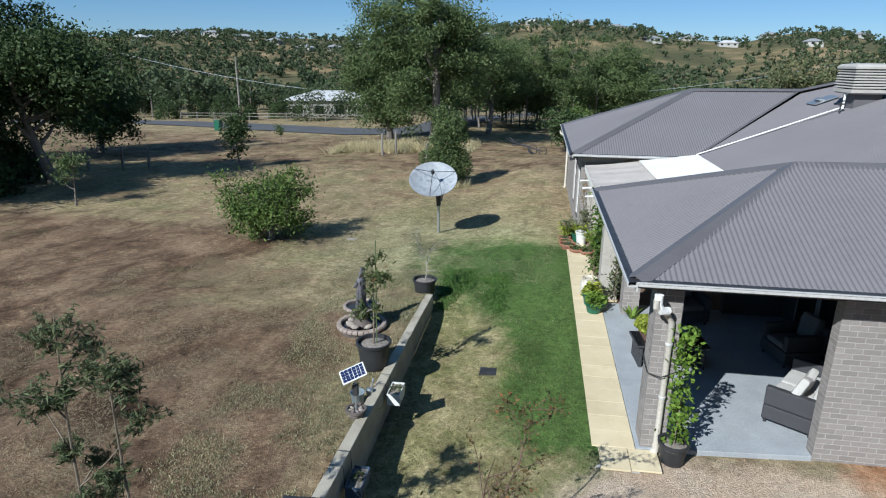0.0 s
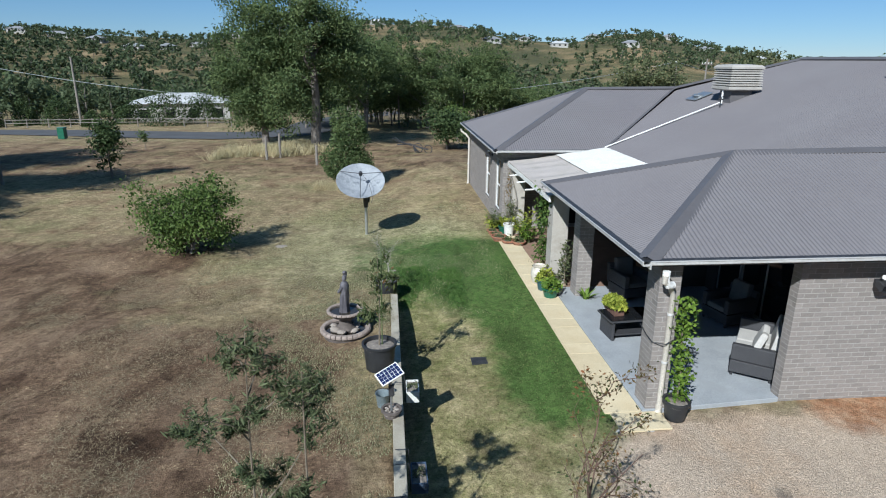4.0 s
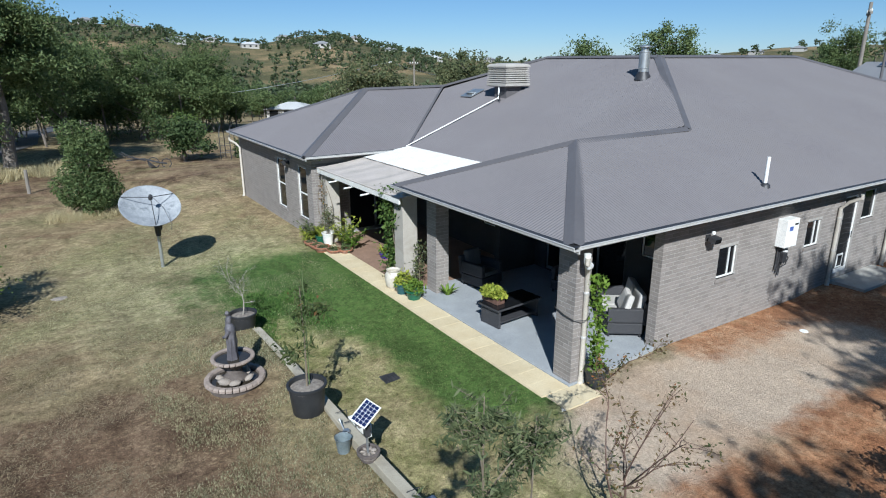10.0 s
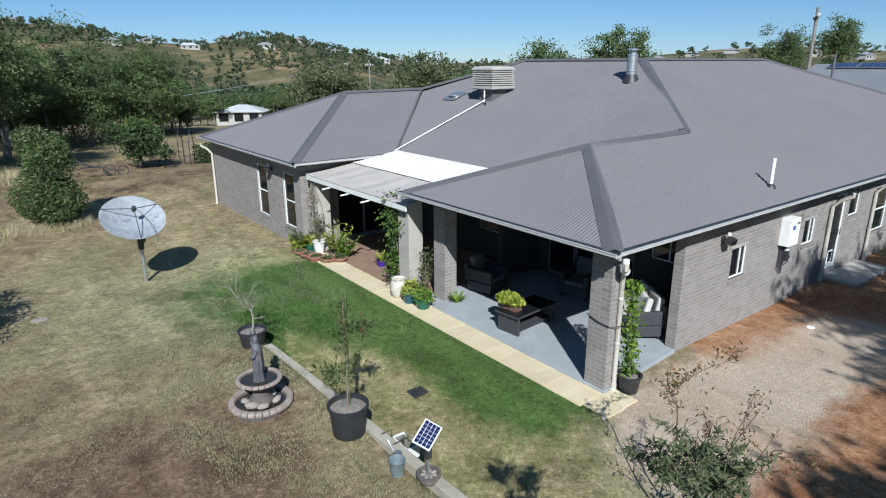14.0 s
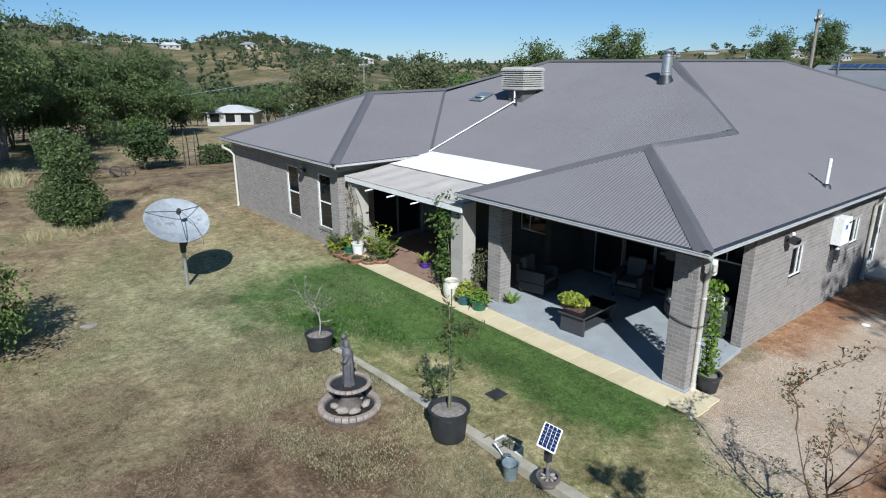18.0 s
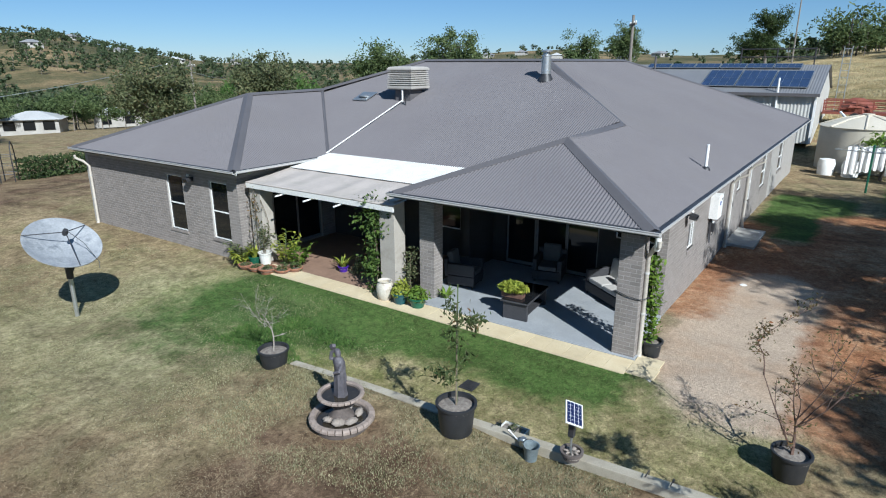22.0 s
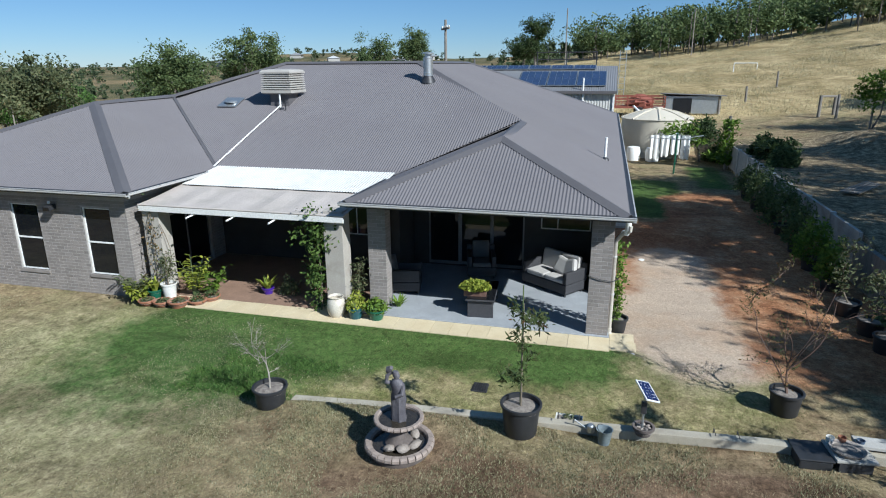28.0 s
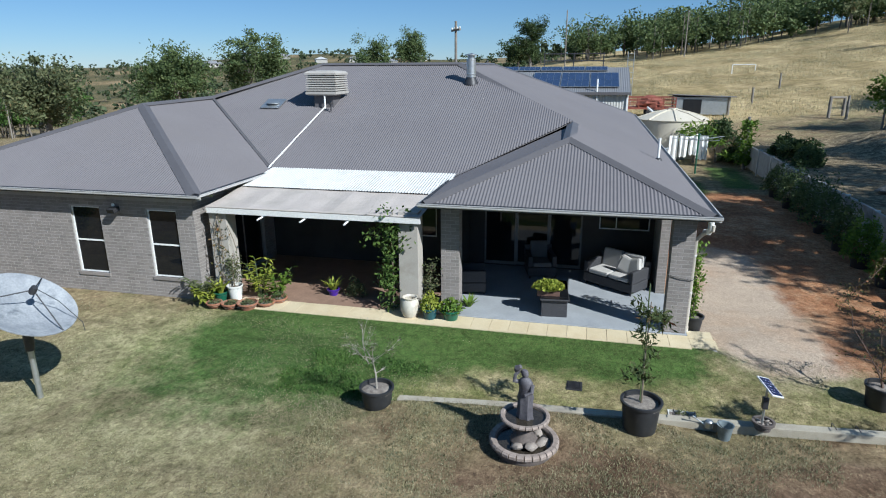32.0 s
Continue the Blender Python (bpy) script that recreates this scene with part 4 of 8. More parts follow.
part("elbow", MB().tube([(1.62, 8.16, 2.60), (1.62, 8.16, 2.46), (1.68, 8.18, 2.36), (1.78, 8.24, 2.34)], 0.06, 12), M["white"], elbow, smooth=True)
straps = thing("cable_loop", "thin dark cable tied round the corner column", "cable")
part("cable", MB().tube([(1.635, 8.9, 1.40), (1.63, 8.65, 1.33), (1.635, 8.40, 1.30), (1.80, 8.27, 1.31), (2.03, 8.40, 1.34), (2.04, 8.6, 1.38)], 0.009, 6), M["darkmetal"], straps)


def wall_light(x, y, z, turn, label):
    ob = thing("security_light", label, "light", (x, y, z), turn)
    part("base", bx((-0.06, -0.05, -0.06), (0.06, 0.0, 0.06)), M["darkmetal"], ob, bevel=0.01)
    part("arm", MB().tube([(0, -0.04, 0), (0, -0.12, 0.04), (0.02, -0.16, 0.05)], 0.018, 8), M["darkmetal"], ob)
    part("lamp_head", MB().box((-0.11, -0.26, -0.03), (0.11, -0.10, 0.09), pose(0, 0, 0, 12, 0, 0)), M["darkmetal"], ob, bevel=0.012)
    part("lens", MB().box((-0.09, -0.275, -0.02), (0.09, -0.262, 0.07), pose(0, 0, 0, 12, 0, 0)), M["glass"], ob)
    part("sensor", MB().lathe([(0.0, -0.04), (0.035, -0.03), (0.04, 0), (0.03, 0.03), (0, 0.035)], 12, (0.0, -0.14, 0.13)), M["white"], ob, "white motion sensor", smooth=True)
    return ob


wall_light(5.5, 8.60, 2.17, 0, "black twin security light on the brick wall")
wall_light(1.32, 22.3, 2.28, -90, "dark security light under the eave")

meter = thing("meter_box", "white electrical meter box on the brick wall", "meter box", (8.35, 8.60, 1.55))
part("cabinet", bx((-0.24, -0.24, 0), (0.24, -0.004, 0.66)), M["white"], meter, bevel=0.012)
part("door", bx((-0.21, -0.252, 0.03), (0.21, -0.24, 0.63)), M["white"], meter, bevel=0.005)
part("logo_mark", bx((-0.16, -0.256, 0.40), (-0.02, -0.252, 0.50)), surface("blue_mark", (0.05, 0.09, 0.30), (0.07, 0.12, 0.36), 9, 40), meter, "blue mark")
part("label_plate", bx((0.03, -0.256, 0.52), (0.17, -0.252, 0.56)), M["black"], meter, "dark label")
conduits = thing("conduit_cluster", "dark conduits and isolator under the meter box", "conduit", (8.35, 8.60, 0.85))
for k, x in enumerate((-0.14, -0.06, 0.02)):
    part("conduit", MB().tube([(x, -0.05, 0.70), (x, -0.05, 0.25 - 0.1 * k), (x - 0.03, -0.06, 0.12 - 0.08 * k)], 0.022, 8), M["darkmetal"], conduits)
part("isolator", bx((-0.02, -0.14, 0.28), (0.14, -0.01, 0.52)), M["darkmetal"], conduits, bevel=0.01)
part("junction_box", bx((0.10, -0.10, 0.42), (0.2, -0.01, 0.55)), M["white"], conduits, "small white box", bevel=0.008)
part("loop", MB().tube([(0.18, -0.08, 0.45), (0.27, -0.10, 0.36), (0.2, -0.09, 0.2), (0.06, -0.08, 0.18)], 0.012, 6), M["black"], conduits)

# ---- roof fittings ----
def on_roof_x(x):
    return EZ + K * (x - MX)


flue = thing("flue", "galvanised chimney flue with cowl on the roof", "flue", (10.65, 14.95, on_roof_x(10.65) - 0.02))
part("boot", MB().lathe([(0.27, -0.10), (0.24, 0.02), (0.18, 0.12), (0.172, 0.16)], 20), M["darkmetal"], flue, "black rubber flashing", smooth=True)
part("pipe", MB().lathe([(0.165, 0.0), (0.165, 0.78), (0.15, 0.78)], 20), M["galv"], flue, smooth=True)
for z in (0.25, 0.74):
    part("seam", MB().lathe([(0.166, z), (0.174, z + 0.01), (0.174, z + 0.025), (0.166, z + 0.035)], 20), M["galv"], flue)
part("cowl", MB().lathe([(0.12, 0.78), (0.12, 0.90), (0.21, 0.90), (0.21, 0.93), (0.0, 0.98)], 20), M["galv"], flue, "dark galvanised cowl", smooth=True)

cooler = thing("evaporative_cooler", "beige louvred evaporative cooler on the roof", "air cooler", (9.0, 19.75, 4.76), 0)
M["coolbeige"] = surface("cooler_plastic", (0.354, 0.331, 0.300), (0.424, 0.400, 0.362), 3, 50, 0.55, relief=0.05)
part("base_tray", MB().lathe([(0.70, 0.0), (0.80, 0.04), (0.80, 0.12), (0.72, 0.14)], 4, (0, 0, 0)), M["coolbeige"], cooler)
core = MB().lathe([(0.68, 0.12), (0.66, 0.68)], 4)
part("cooling_pad", core, M["black"], cooler, "dark cooling pads")
for k in range(7):
    z = 0.16 + k * 0.075
    r = 0.80 - 0.006 * k
    part("louvre", MB().lathe([(r - 0.10, z + 0.045), (r, z), (r + 0.004, z + 0.02), (r - 0.095, z + 0.06)], 4), M["coolbeige"], cooler)
part("lid", MB().lathe([(0.80, 0.68), (0.80, 0.74), (0.70, 0.80), (0.30, 0.83), (0.0, 0.83)], 4), M["coolbeige"], cooler, "domed beige lid")
for p in cooler.children:
    p.matrix_basis = pose(0, 0, 0, 0, 0, 45) @ p.matrix_basis
part("duct", bx((-0.35, -0.35, -0.75), (0.35, 0.35, 0.02)), M["cap"], cooler, "dark dropper duct")
part("leg", MB().tube([(-0.5, -0.1, 0.0), (-0.5, -0.1, -0.45)], 0.03, 8), M["white"], cooler)

drain_pipe = thing("drain_pipe", "thin white drain pipe down the roof", "pipe")
part("pipe", MB().tube([(8.5, 19.65, 4.75), (8.5, 19.65, on_roof_x(8.5) + 0.06), (6.6, 19.78, on_roof_x(6.6) + 0.05), (4.72, 19.88, on_roof_x(4.72) + 0.05)], 0.022, 8), M["white"], drain_pipe)
tap = thing("roof_valve", "small dark valve and pipe beside the cooler", "valve")
part("riser", MB().tube([(8.3, 19.35, on_roof_x(8.3)), (8.3, 19.35, on_roof_x(8.3) + 0.3), (8.42, 19.35, on_roof_x(8.3) + 0.34)], 0.022, 8), M["darkmetal"], tap)
part("handle", bx((8.22, 19.31, on_roof_x(8.3) + 0.22), (8.38, 19.39, on_roof_x(8.3) + 0.26)), M["darkmetal"], tap)

skylight = thing("skylight", "small translucent tube skylight on the roof", "skylight", (8.78, 21.74, on_roof_x(8.78) + 0.02))
part("flashing", MB().box((-0.36, -0.36, -0.01), (0.36, 0.36, 0.02), pose(0, 0, 0, 0, -21.8, 0)), M["galv"], skylight, bevel=0.005)
part("dome", MB().lathe([(0.24, 0.0), (0.24, 0.03), (0.17, 0.07), (0.0, 0.09)], 20), M["galv"], skylight, "frosted dome", smooth=True)

vent = thing("vent_pipe", "thin white plumbing vent pipe on the roof", "pipe", (7.52, 8.70, EZ + 0.21))
part("pipe", MB().tube([(0, 0, -0.05), (0, 0, 0.64)], 0.04, 12), M["white"], vent, smooth=True)
part("boot", MB().lathe([(0.13, -0.08), (0.10, 0.03), (0.05, 0.07)], 14), M["darkmetal"], vent, "black rubber boot", smooth=True)

# ---- retaining wall ----
def strip(pts, x0, x1, z0):
    """A wall along y with a top that follows pts of (y, z)."""
    vs, fs = [], []
    for y, z in pts:
        vs += [(x0, y, z0), (x1, y, z0), (x1, y, z), (x0, y, z)]
    for i in range(len(pts) - 1):
        a, b = i * 4, i * 4 + 4
        fs += [(a + k, a + (k + 1) % 4, b + (k + 1) % 4, b + k) for k in range(4)]
    fs += [(3, 2, 1, 0), tuple(len(vs) - 4 + k for k in range(4))]
    return MB().faces(vs, fs)


retaining_wall = tagged(part("retaining_wall", strip([(2.9, 0.60), (6, 0.54), (9, 0.40), (12, 0.28), (13.7, 0.17)], -2.585, -2.415, -0.6), M["oldwall"], bevel=0.012), "low pale concrete retaining wall between yard and lawn", "wall", kind="structure")

# ---- plants ----
def fast_mesh(name, verts, quads):
    me = bpy.data.meshes.new(name)
    v = np.asarray(verts, np.float32).reshape(-1, 3)
    q = np.asarray(quads, np.int32).reshape(-1, 4)
    me.vertices.add(len(v))
    me.vertices.foreach_set("co", v.ravel())
    me.loops.add(q.size)
    me.loops.foreach_set("vertex_index", q.ravel())
    me.polygons.add(len(q))
    me.polygons.foreach_set("loop_start", np.arange(len(q), dtype=np.int32) * 4)
    me.update(calc_edges=True)
    return me


def leaf_array(centres, length, width, rng, hang=0.0, lift=0.0):
    """Diamond leaves at the centres, turned at random; hang makes them droop."""
    n = len(centres)
    a = rng.normal(size=(n, 3))
    a[:, 2] = a[:, 2] * (1 - abs(hang)) - hang * 1.5 + lift
    a /= np.linalg.norm(a, axis=1, keepdims=True)
    b = np.cross(a, rng.normal(size=(n, 3)))
    b /= np.linalg.norm(b, axis=1, keepdims=True) + 1e-9
    s = rng.uniform(0.6, 1.35, (n, 1))
    c = np.asarray(centres)
    v = np.stack([c - a * length * s / 2, c + b * width * s / 2, c + a * length * s / 2, c - b * width * s / 2], 1)
    return v.reshape(-1, 3)


def leaf_mesh(name, verts):
    return fast_mesh(name, verts, np.arange(len(verts)).reshape(-1, 4))


def limb_path(rng, a, b, n=5, sag=0.12):
    a, b = np.array(a, float), np.array(b, float)
    t = np.linspace(0, 1, n)[:, None]
    p = a + (b - a) * t
    p += np.sin(t * math.pi) * rng.normal(size=3) * np.linalg.norm(b - a) * sag
    return [tuple(q) for q in p]


def tree(name, label, category, x, y, h, crown, base, trunk_r, leaf, bark, seed, clumps=40, per=70, size=(0.30, 0.09), clump_r=0.8, limbs=8, hang=0.35, lean=0.0, group="", multi=1, z=None):
    """A tapered trunk with limbs and a crown of clumps of leaves."""
    rng = np.random.RandomState(seed)
    ob = thing(name, label, category, (x, y, gz(x, y) - 0.05 if z is None else z), 0, group)
    wood = MB()
    tips = []
    c0 = np.array([lean, lean * 0.4, base + (h - base) * 0.52])
    for m_ in range(multi):
        top = np.array([lean + rng.normal() * crown * 0.2, lean * 0.4 + rng.normal() * crown * 0.2, h * rng.uniform(0.78, 0.92)])
        foot = np.array([rng.normal() * trunk_r * 1.2, rng.normal() * trunk_r * 1.2, 0.0]) * (multi > 1)
        tp = limb_path(rng, foot, top, 7, 0.05)
        wood.tube(tp, [trunk_r * f for f in (1.25, 1.0, 0.85, 0.7, 0.52, 0.35, 0.14)], 8)
        for k in range(limbs):
            f = rng.uniform(0.32, 0.92)
            s = np.array(tp[int(f * 6)]) * (1 - (f * 6) % 1) + np.array(tp[min(6, int(f * 6) + 1)]) * ((f * 6) % 1)
            th = rng.uniform(0, 6.283)
            r = crown * rng.uniform(0.45, 0.95)
            e_ = np.array([lean + r * math.cos(th), lean * 0.4 + r * math.sin(th), max(base, min(h * 0.97, s[2] + rng.uniform(0.1, 0.5) * (h - s[2]) + 0.15 * r))])
            lp = limb_path(rng, s, e_, 5, 0.1)
            lr = trunk_r * (0.5 - 0.3 * f)
            wood.tube(lp, [lr, lr * 0.8, lr * 0.6, lr * 0.4, lr * 0.18], 6)
            tips += [lp[3], lp[4]]
            for q in range(2):
                e2 = np.array(lp[3 - q]) + rng.normal(size=3) * crown * 0.25 + np.array([0, 0, 0.15 * crown])
                wood.tube(limb_path(rng, lp[3 - q], e2, 3), [lr * 0.35, lr * 0.25, lr * 0.1], 5)
                tips.append(tuple(e2))
        tips.append(tuple(top))
    part("trunk", wood, bark, ob, smooth=True)
    tips = np.array(tips)
    if len(tips) > clumps * 0.45:
        tips = tips[rng.permutation(len(tips))[:int(clumps * 0.45)]]
    extra = clumps - len(tips)
    lobe = rng.normal(size=(7, 3))
    lobe /= np.linalg.norm(lobe, axis=1, keepdims=True)
    lobe = lobe * rng.uniform(0.35, 0.85, (7, 1))
    d = lobe[rng.randint(0, 7, extra)] + rng.normal(size=(extra, 3)) * 0.26
    tips = np.vstack([tips, c0 + d * np.array([crown, crown, (h - base) * 0.5])])
    tips[:, 2] = np.maximum(tips[:, 2], base * 0.7 + clump_r * 0.3)
    n = len(tips) * per
    cen = np.repeat(tips, per, 0) + rng.normal(size=(n, 3)) * np.array([clump_r, clump_r, clump_r * 0.7]) * np.repeat(rng.uniform(0.45, 1.1, (len(tips), 1)), per, 0) * 0.6
    cen[:, 2] = np.maximum(cen[:, 2], 0.05)
    part("crown", leaf_mesh("crown", leaf_array(cen, size[0], size[1], rng, hang)), leaf, ob)
    return ob


def pot(parent, r, h, mat, name="pot", z0=0.0, soil=True, rim=0.03, waist=0.78, n=28):
    prof = [(r * waist * 0.98, 0), (r * waist, 0.01), (r * 0.96, h - rim * 1.6), (r + rim * 0.5, h - rim * 1.5), (r + rim * 0.6, h - 0.004), (r + rim * 0.2, h), (r - 0.02, h - 0.005), (r * 0.93, h - 0.07), (r * waist * 0.9, 0.04), (0.0, 0.04)]
    p = part(name, MB().lathe(prof, n, (0, 0, z0)), mat, parent, smooth=True)
    if soil:
        rng = np.random.RandomState(int(r * 1000 + h * 100))
        pr = [(0.0, 0.02), (r * 0.35, 0.025), (r * 0.65, 0.01), (r * 0.945, -0.004)]
        part("soil", MB().lathe([(q, h - 0.075 + zz) for q, zz in pr][::-1], 20, (0, 0, z0), 0.02), M["soil"], parent, "brown mulch", smooth=True)
    return p


M["soil"] = surface("potting_mulch", (0.123, 0.104, 0.089), (0.293, 0.258, 0.223), 14, 90, 0.95, relief=0.6)
M["terracotta"] = surface("terracotta", (0.277, 0.115, 0.065), (0.354, 0.162, 0.096), 5, 70, 0.85, relief=0.2, stain=(0.323, 0.208, 0.154), stain_scale=4)
M["greenglaze"] = surface("green_glaze", (0.012, 0.085, 0.050), (0.023, 0.131, 0.077), 4, 60, 0.3, relief=0.05)
M["tealglaze"] = surface("teal_glaze", (0.012, 0.062, 0.077), (0.023, 0.100, 0.115), 4, 60, 0.3, relief=0.05)
M["whiteglaze"] = surface("white_glaze", (0.60, 0.60, 0.56), (0.72, 0.72, 0.68), 4, 60, 0.35, relief=0.05)
M["purpleglaze"] = surface("purple_glaze", (0.046, 0.015, 0.216), (0.069, 0.023, 0.293), 4, 60, 0.3, relief=0.05)
M["stem"] = surface("young_stem", (0.123, 0.100, 0.069), (0.216, 0.177, 0.131), 12, 90, 0.9, relief=0.3)
M["greenstem"] = surface("green_stem", (0.062, 0.092, 0.031), (0.108, 0.146, 0.054), 12, 90, 0.8, relief=0.2)


def twiggy(parent, rng, h, spread, r, leaf, n_br, per, size, z0, fork=0.35, hang=0.3, bark=None, straight=True, low=0.25):
    """A thin stem with twigs and scattered leaves, as a part 'stem' and a part 'leaves'."""
    wood = MB()
    top = (rng.normal() * 0.03 * h, rng.normal() * 0.03 * h, z0 + h)
    sp = limb_path(rng, (0, 0, z0), top, 6, 0.03 if straight else 0.1)
    wood.tube(sp, [r, r * 0.85, r * 0.7, r * 0.55, r * 0.4, r * 0.15], 7)
    cen = []
    for k in range(n_br):
        f = rng.uniform(low, 0.97)
        i = min(4, int(f * 5))
        s = np.array(sp[i]) + (np.array(sp[i + 1]) - np.array(sp[i])) * (f * 5 - i)
        th = rng.uniform(0, 6.283)
        ln = spread * rng.uniform(0.4, 1.0) * (1.15 - 0.6 * f)
        e_ = s + np.array([math.cos(th) * ln, math.sin(th) * ln, ln * rng.uniform(0.1, 0.9)])
        bp = limb_path(rng, s, e_, 4, 0.12)
        wood.tube(bp, [r * 0.42, r * 0.32, r * 0.22, r * 0.1], 5)
        for q in bp[1:]:
            cen.append(np.array(q) + rng.normal(size=(per, 3)) * size[0] * 0.9)
    part("stem", wood, bark or M["stem"], parent, smooth=True)
    part("leaves", leaf_mesh("leaves", leaf_array(np.vstack(cen), size[0], size[1], rng, hang)), leaf, parent)


def bush_on(parent, rng, r, h, z0, leaf, n, size, hang=-0.2, dome=True, name="leaves"):
    d = rng.normal(size=(n, 3))
    d /= np.linalg.norm(d, axis=1, keepdims=True)
    lobes = rng.normal(size=(9, 3))
    lobes /= np.linalg.norm(lobes, axis=1, keepdims=True)
    bumpy = 0.72 + 0.42 * np.max(np.clip(d @ lobes.T, 0, 1) ** 6, axis=1)
    d = d * (rng.uniform(0.35, 1, (n, 1)) ** 0.5) * bumpy[:, None]
    if dome:
        d[:, 2] = np.abs(d[:, 2])
    cen = d * np.array([r, r, h if dome else h / 2]) + np.array([0, 0, z0 if dome else z0 + h / 2])
    part(name, leaf_mesh(name, leaf_array(cen, size[0], size[1], rng, hang)), leaf, parent)


def strap_leaves(parent, rng, n, length, width, z0, mat, up=0.9, spread=0.6, r0=0.05, name="leaves"):
    """Long arching strap leaves that rise from one point."""
    vs, qs = [], []
    for k in range(n):
        th = rng.uniform(0, 6.283)
        ln = length * rng.uniform(0.6, 1.1)
        out = spread * rng.uniform(0.4, 1.3)
        dirv = np.array([math.cos(th), math.sin(th)])
        sid = np.array([-dirv[1], dirv[0], 0])
        base = len(vs)
        for i in range(5):
            t = i / 4
            p = np.array([*(dirv * (r0 + out * ln * t ** 1.4)), z0 + ln * (up * t - 0.55 * up * t * t * out)])
            w = width * (0.5 + 0.9 * math.sin(math.pi * min(1, 0.12 + t * 0.85))) * (1 - 0.85 * t ** 4) / 2
            vs += [p - sid * w, p + sid * w]
        qs += [(base + 2 * i, base + 2 * i + 1, base + 2 * i + 3, base + 2 * i + 2) for i in range(4)]
    part(name, fast_mesh(name, vs, qs), mat, parent)


def black_tub(x, y, r, h, label, category="potted tree", z=None):
    ob = thing("potted_tree", label, category, (x, y, gz(x, y) if z is None else z), 0, "tubs of young trees")
    pot(ob, r, h, M["black"], "tub", waist=0.82)
    return ob


R = np.random.RandomState
def branchy(parent, rng, stems, leaf, per, size, bark, hang=0.2, depth=2, fork=3):
    """Stems given by (foot, tip, radius) that fork into twigs with small leaves near their ends."""
    wood, cen = MB(), []

    def grow(a, b, r, left):
        n = max(3, int(np.linalg.norm(b - a) / 0.16) + 2)
        pts = limb_path(rng, a, b, n, 0.07)
        wood.tube(pts, np.linspace(r, r * 0.35, n).tolist(), 6, False)
        if left < depth:
            for q in pts[n // 2:]:
                cen.append(np.array(q) + rng.normal(size=(per, 3)) * size[0] * 0.8)
        if not left:
            return
        ln = np.linalg.norm(b - a)
        for k in range(fork):
            f = rng.uniform(0.3, 0.95)
            o = np.array(pts[int(f * (n - 1))])
            d = (b - a) / ln + rng.normal(size=3) * 0.62
            d[2] = abs(d[2]) * 0.8
            grow(o, o + d / np.linalg.norm(d) * ln * rng.uniform(0.28, 0.5), r * 0.5, left - 1)
    for foot, tip, r in stems:
        grow(np.array(foot, float), np.array(tip, float), r, depth)
    part("stem", wood, bark, parent, smooth=True)
    part("leaves", leaf_mesh("leaves", leaf_array(np.vstack(cen), size[0], size[1], rng, hang)), leaf, parent)


def sprays(parent, rng, clusters, leaf, size, z0, bark):
    """Drooping sprays of narrow leaves on side shoots: (height, out x, out y, reach, count)."""
    wood, cen = MB(), []
    for z, ox, oy, reach, count in clusters:
        tip = np.array([ox, oy, z0 + z])
        foot = np.array([0.0, 0.0, z0 + z - 0.18])
        wood.tube(limb_path(rng, foot, tip, 4, 0.06), [0.009, 0.007, 0.006, 0.004], 5, False)
        for k in range(count):
            d = rng.normal(size=3)
            d[2] = abs(d[2]) * 0.35
            d = d / np.linalg.norm(d) * reach * rng.uniform(0.5, 1.1)
            st_ = foot + (tip - foot) * rng.uniform(0.4, 1.0)
            end = st_ + d + np.array([0, 0, -0.35 * reach])
            mid_ = st_ + d * 0.6 + np.array([0, 0, 0.04])
            wood.tube([tuple(st_), tuple(mid_), tuple(end)], [0.004, 0.003, 0.0015], 4, False)
            t_ = rng.uniform(0.25, 1.0, (13, 1))
            cen.append(st_ + (end - st_) * t_ + rng.normal(size=(13, 3)) * size[0] * 0.45)
    part("stem", wood, bark, parent)
    part("leaves", leaf_mesh("leaves", leaf_array(np.vstack(cen), size[0], size[1], rng, 0.55)), leaf, parent)


M["russetstem"] = surface("russet_stem", (0.085, 0.048, 0.035), (0.15, 0.09, 0.065), 12, 90, 0.8, relief=0.2)
tub = black_tub(-2.80, 9.70, 0.30, 0.50, "young rusty-leaved tree on a stake in a black tub")
sprays(tub, R(4), ((0.62, -0.24, 0.20, 0.30, 12), (0.80, 0.10, -0.12, 0.14, 3), (1.08, -0.06, -0.08, 0.14, 3), (1.42, 0.24, -0.16, 0.34, 13), (1.60, 0.08, 0.10, 0.22, 6), (1.18, 0.02, 0.12, 0.15, 3)), M["leaf_shoot"], (0.105, 0.032), 0.45, M["greenstem"])
part("trunk", MB().tube([(0, 0, 0.40), (0.02, 0.01, 1.2), (0.0, 0.0, 2.1)], [0.016, 0.012, 0.006], 7), M["stem"], tub)
part("stake", MB().tube([(0.05, 0.02, 0.4), (0.07, 0.03, 2.35)], 0.010, 6), M["greenstem"], tub, "thin green stake")
tub = black_tub(-2.68, 14.02, 0.285, 0.36, "thin pale-stemmed young tree in a wide black tub")
branchy(tub, R(7), [((0, 0, 0.28), (-0.12, 0.16, 1.15), 0.016), ((-0.08, 0.10, 0.85), (-0.30, 0.42, 1.50), 0.006), ((-0.08, 0.10, 0.80), (0.10, -0.42, 1.25), 0.006), ((-0.10, 0.13, 0.95), (-0.15, 0.05, 1.70), 0.006), ((-0.08, 0.10, 0.8), (0.32, 0.34, 1.25), 0.006)], M["leaf_olive"], 2, (0.045, 0.016), M["barkpale"], 0.2, 2, 5)
tub = black_tub(-0.42, 5.42, 0.265, 0.42, "open young tree with spreading russet stems in a black tub")
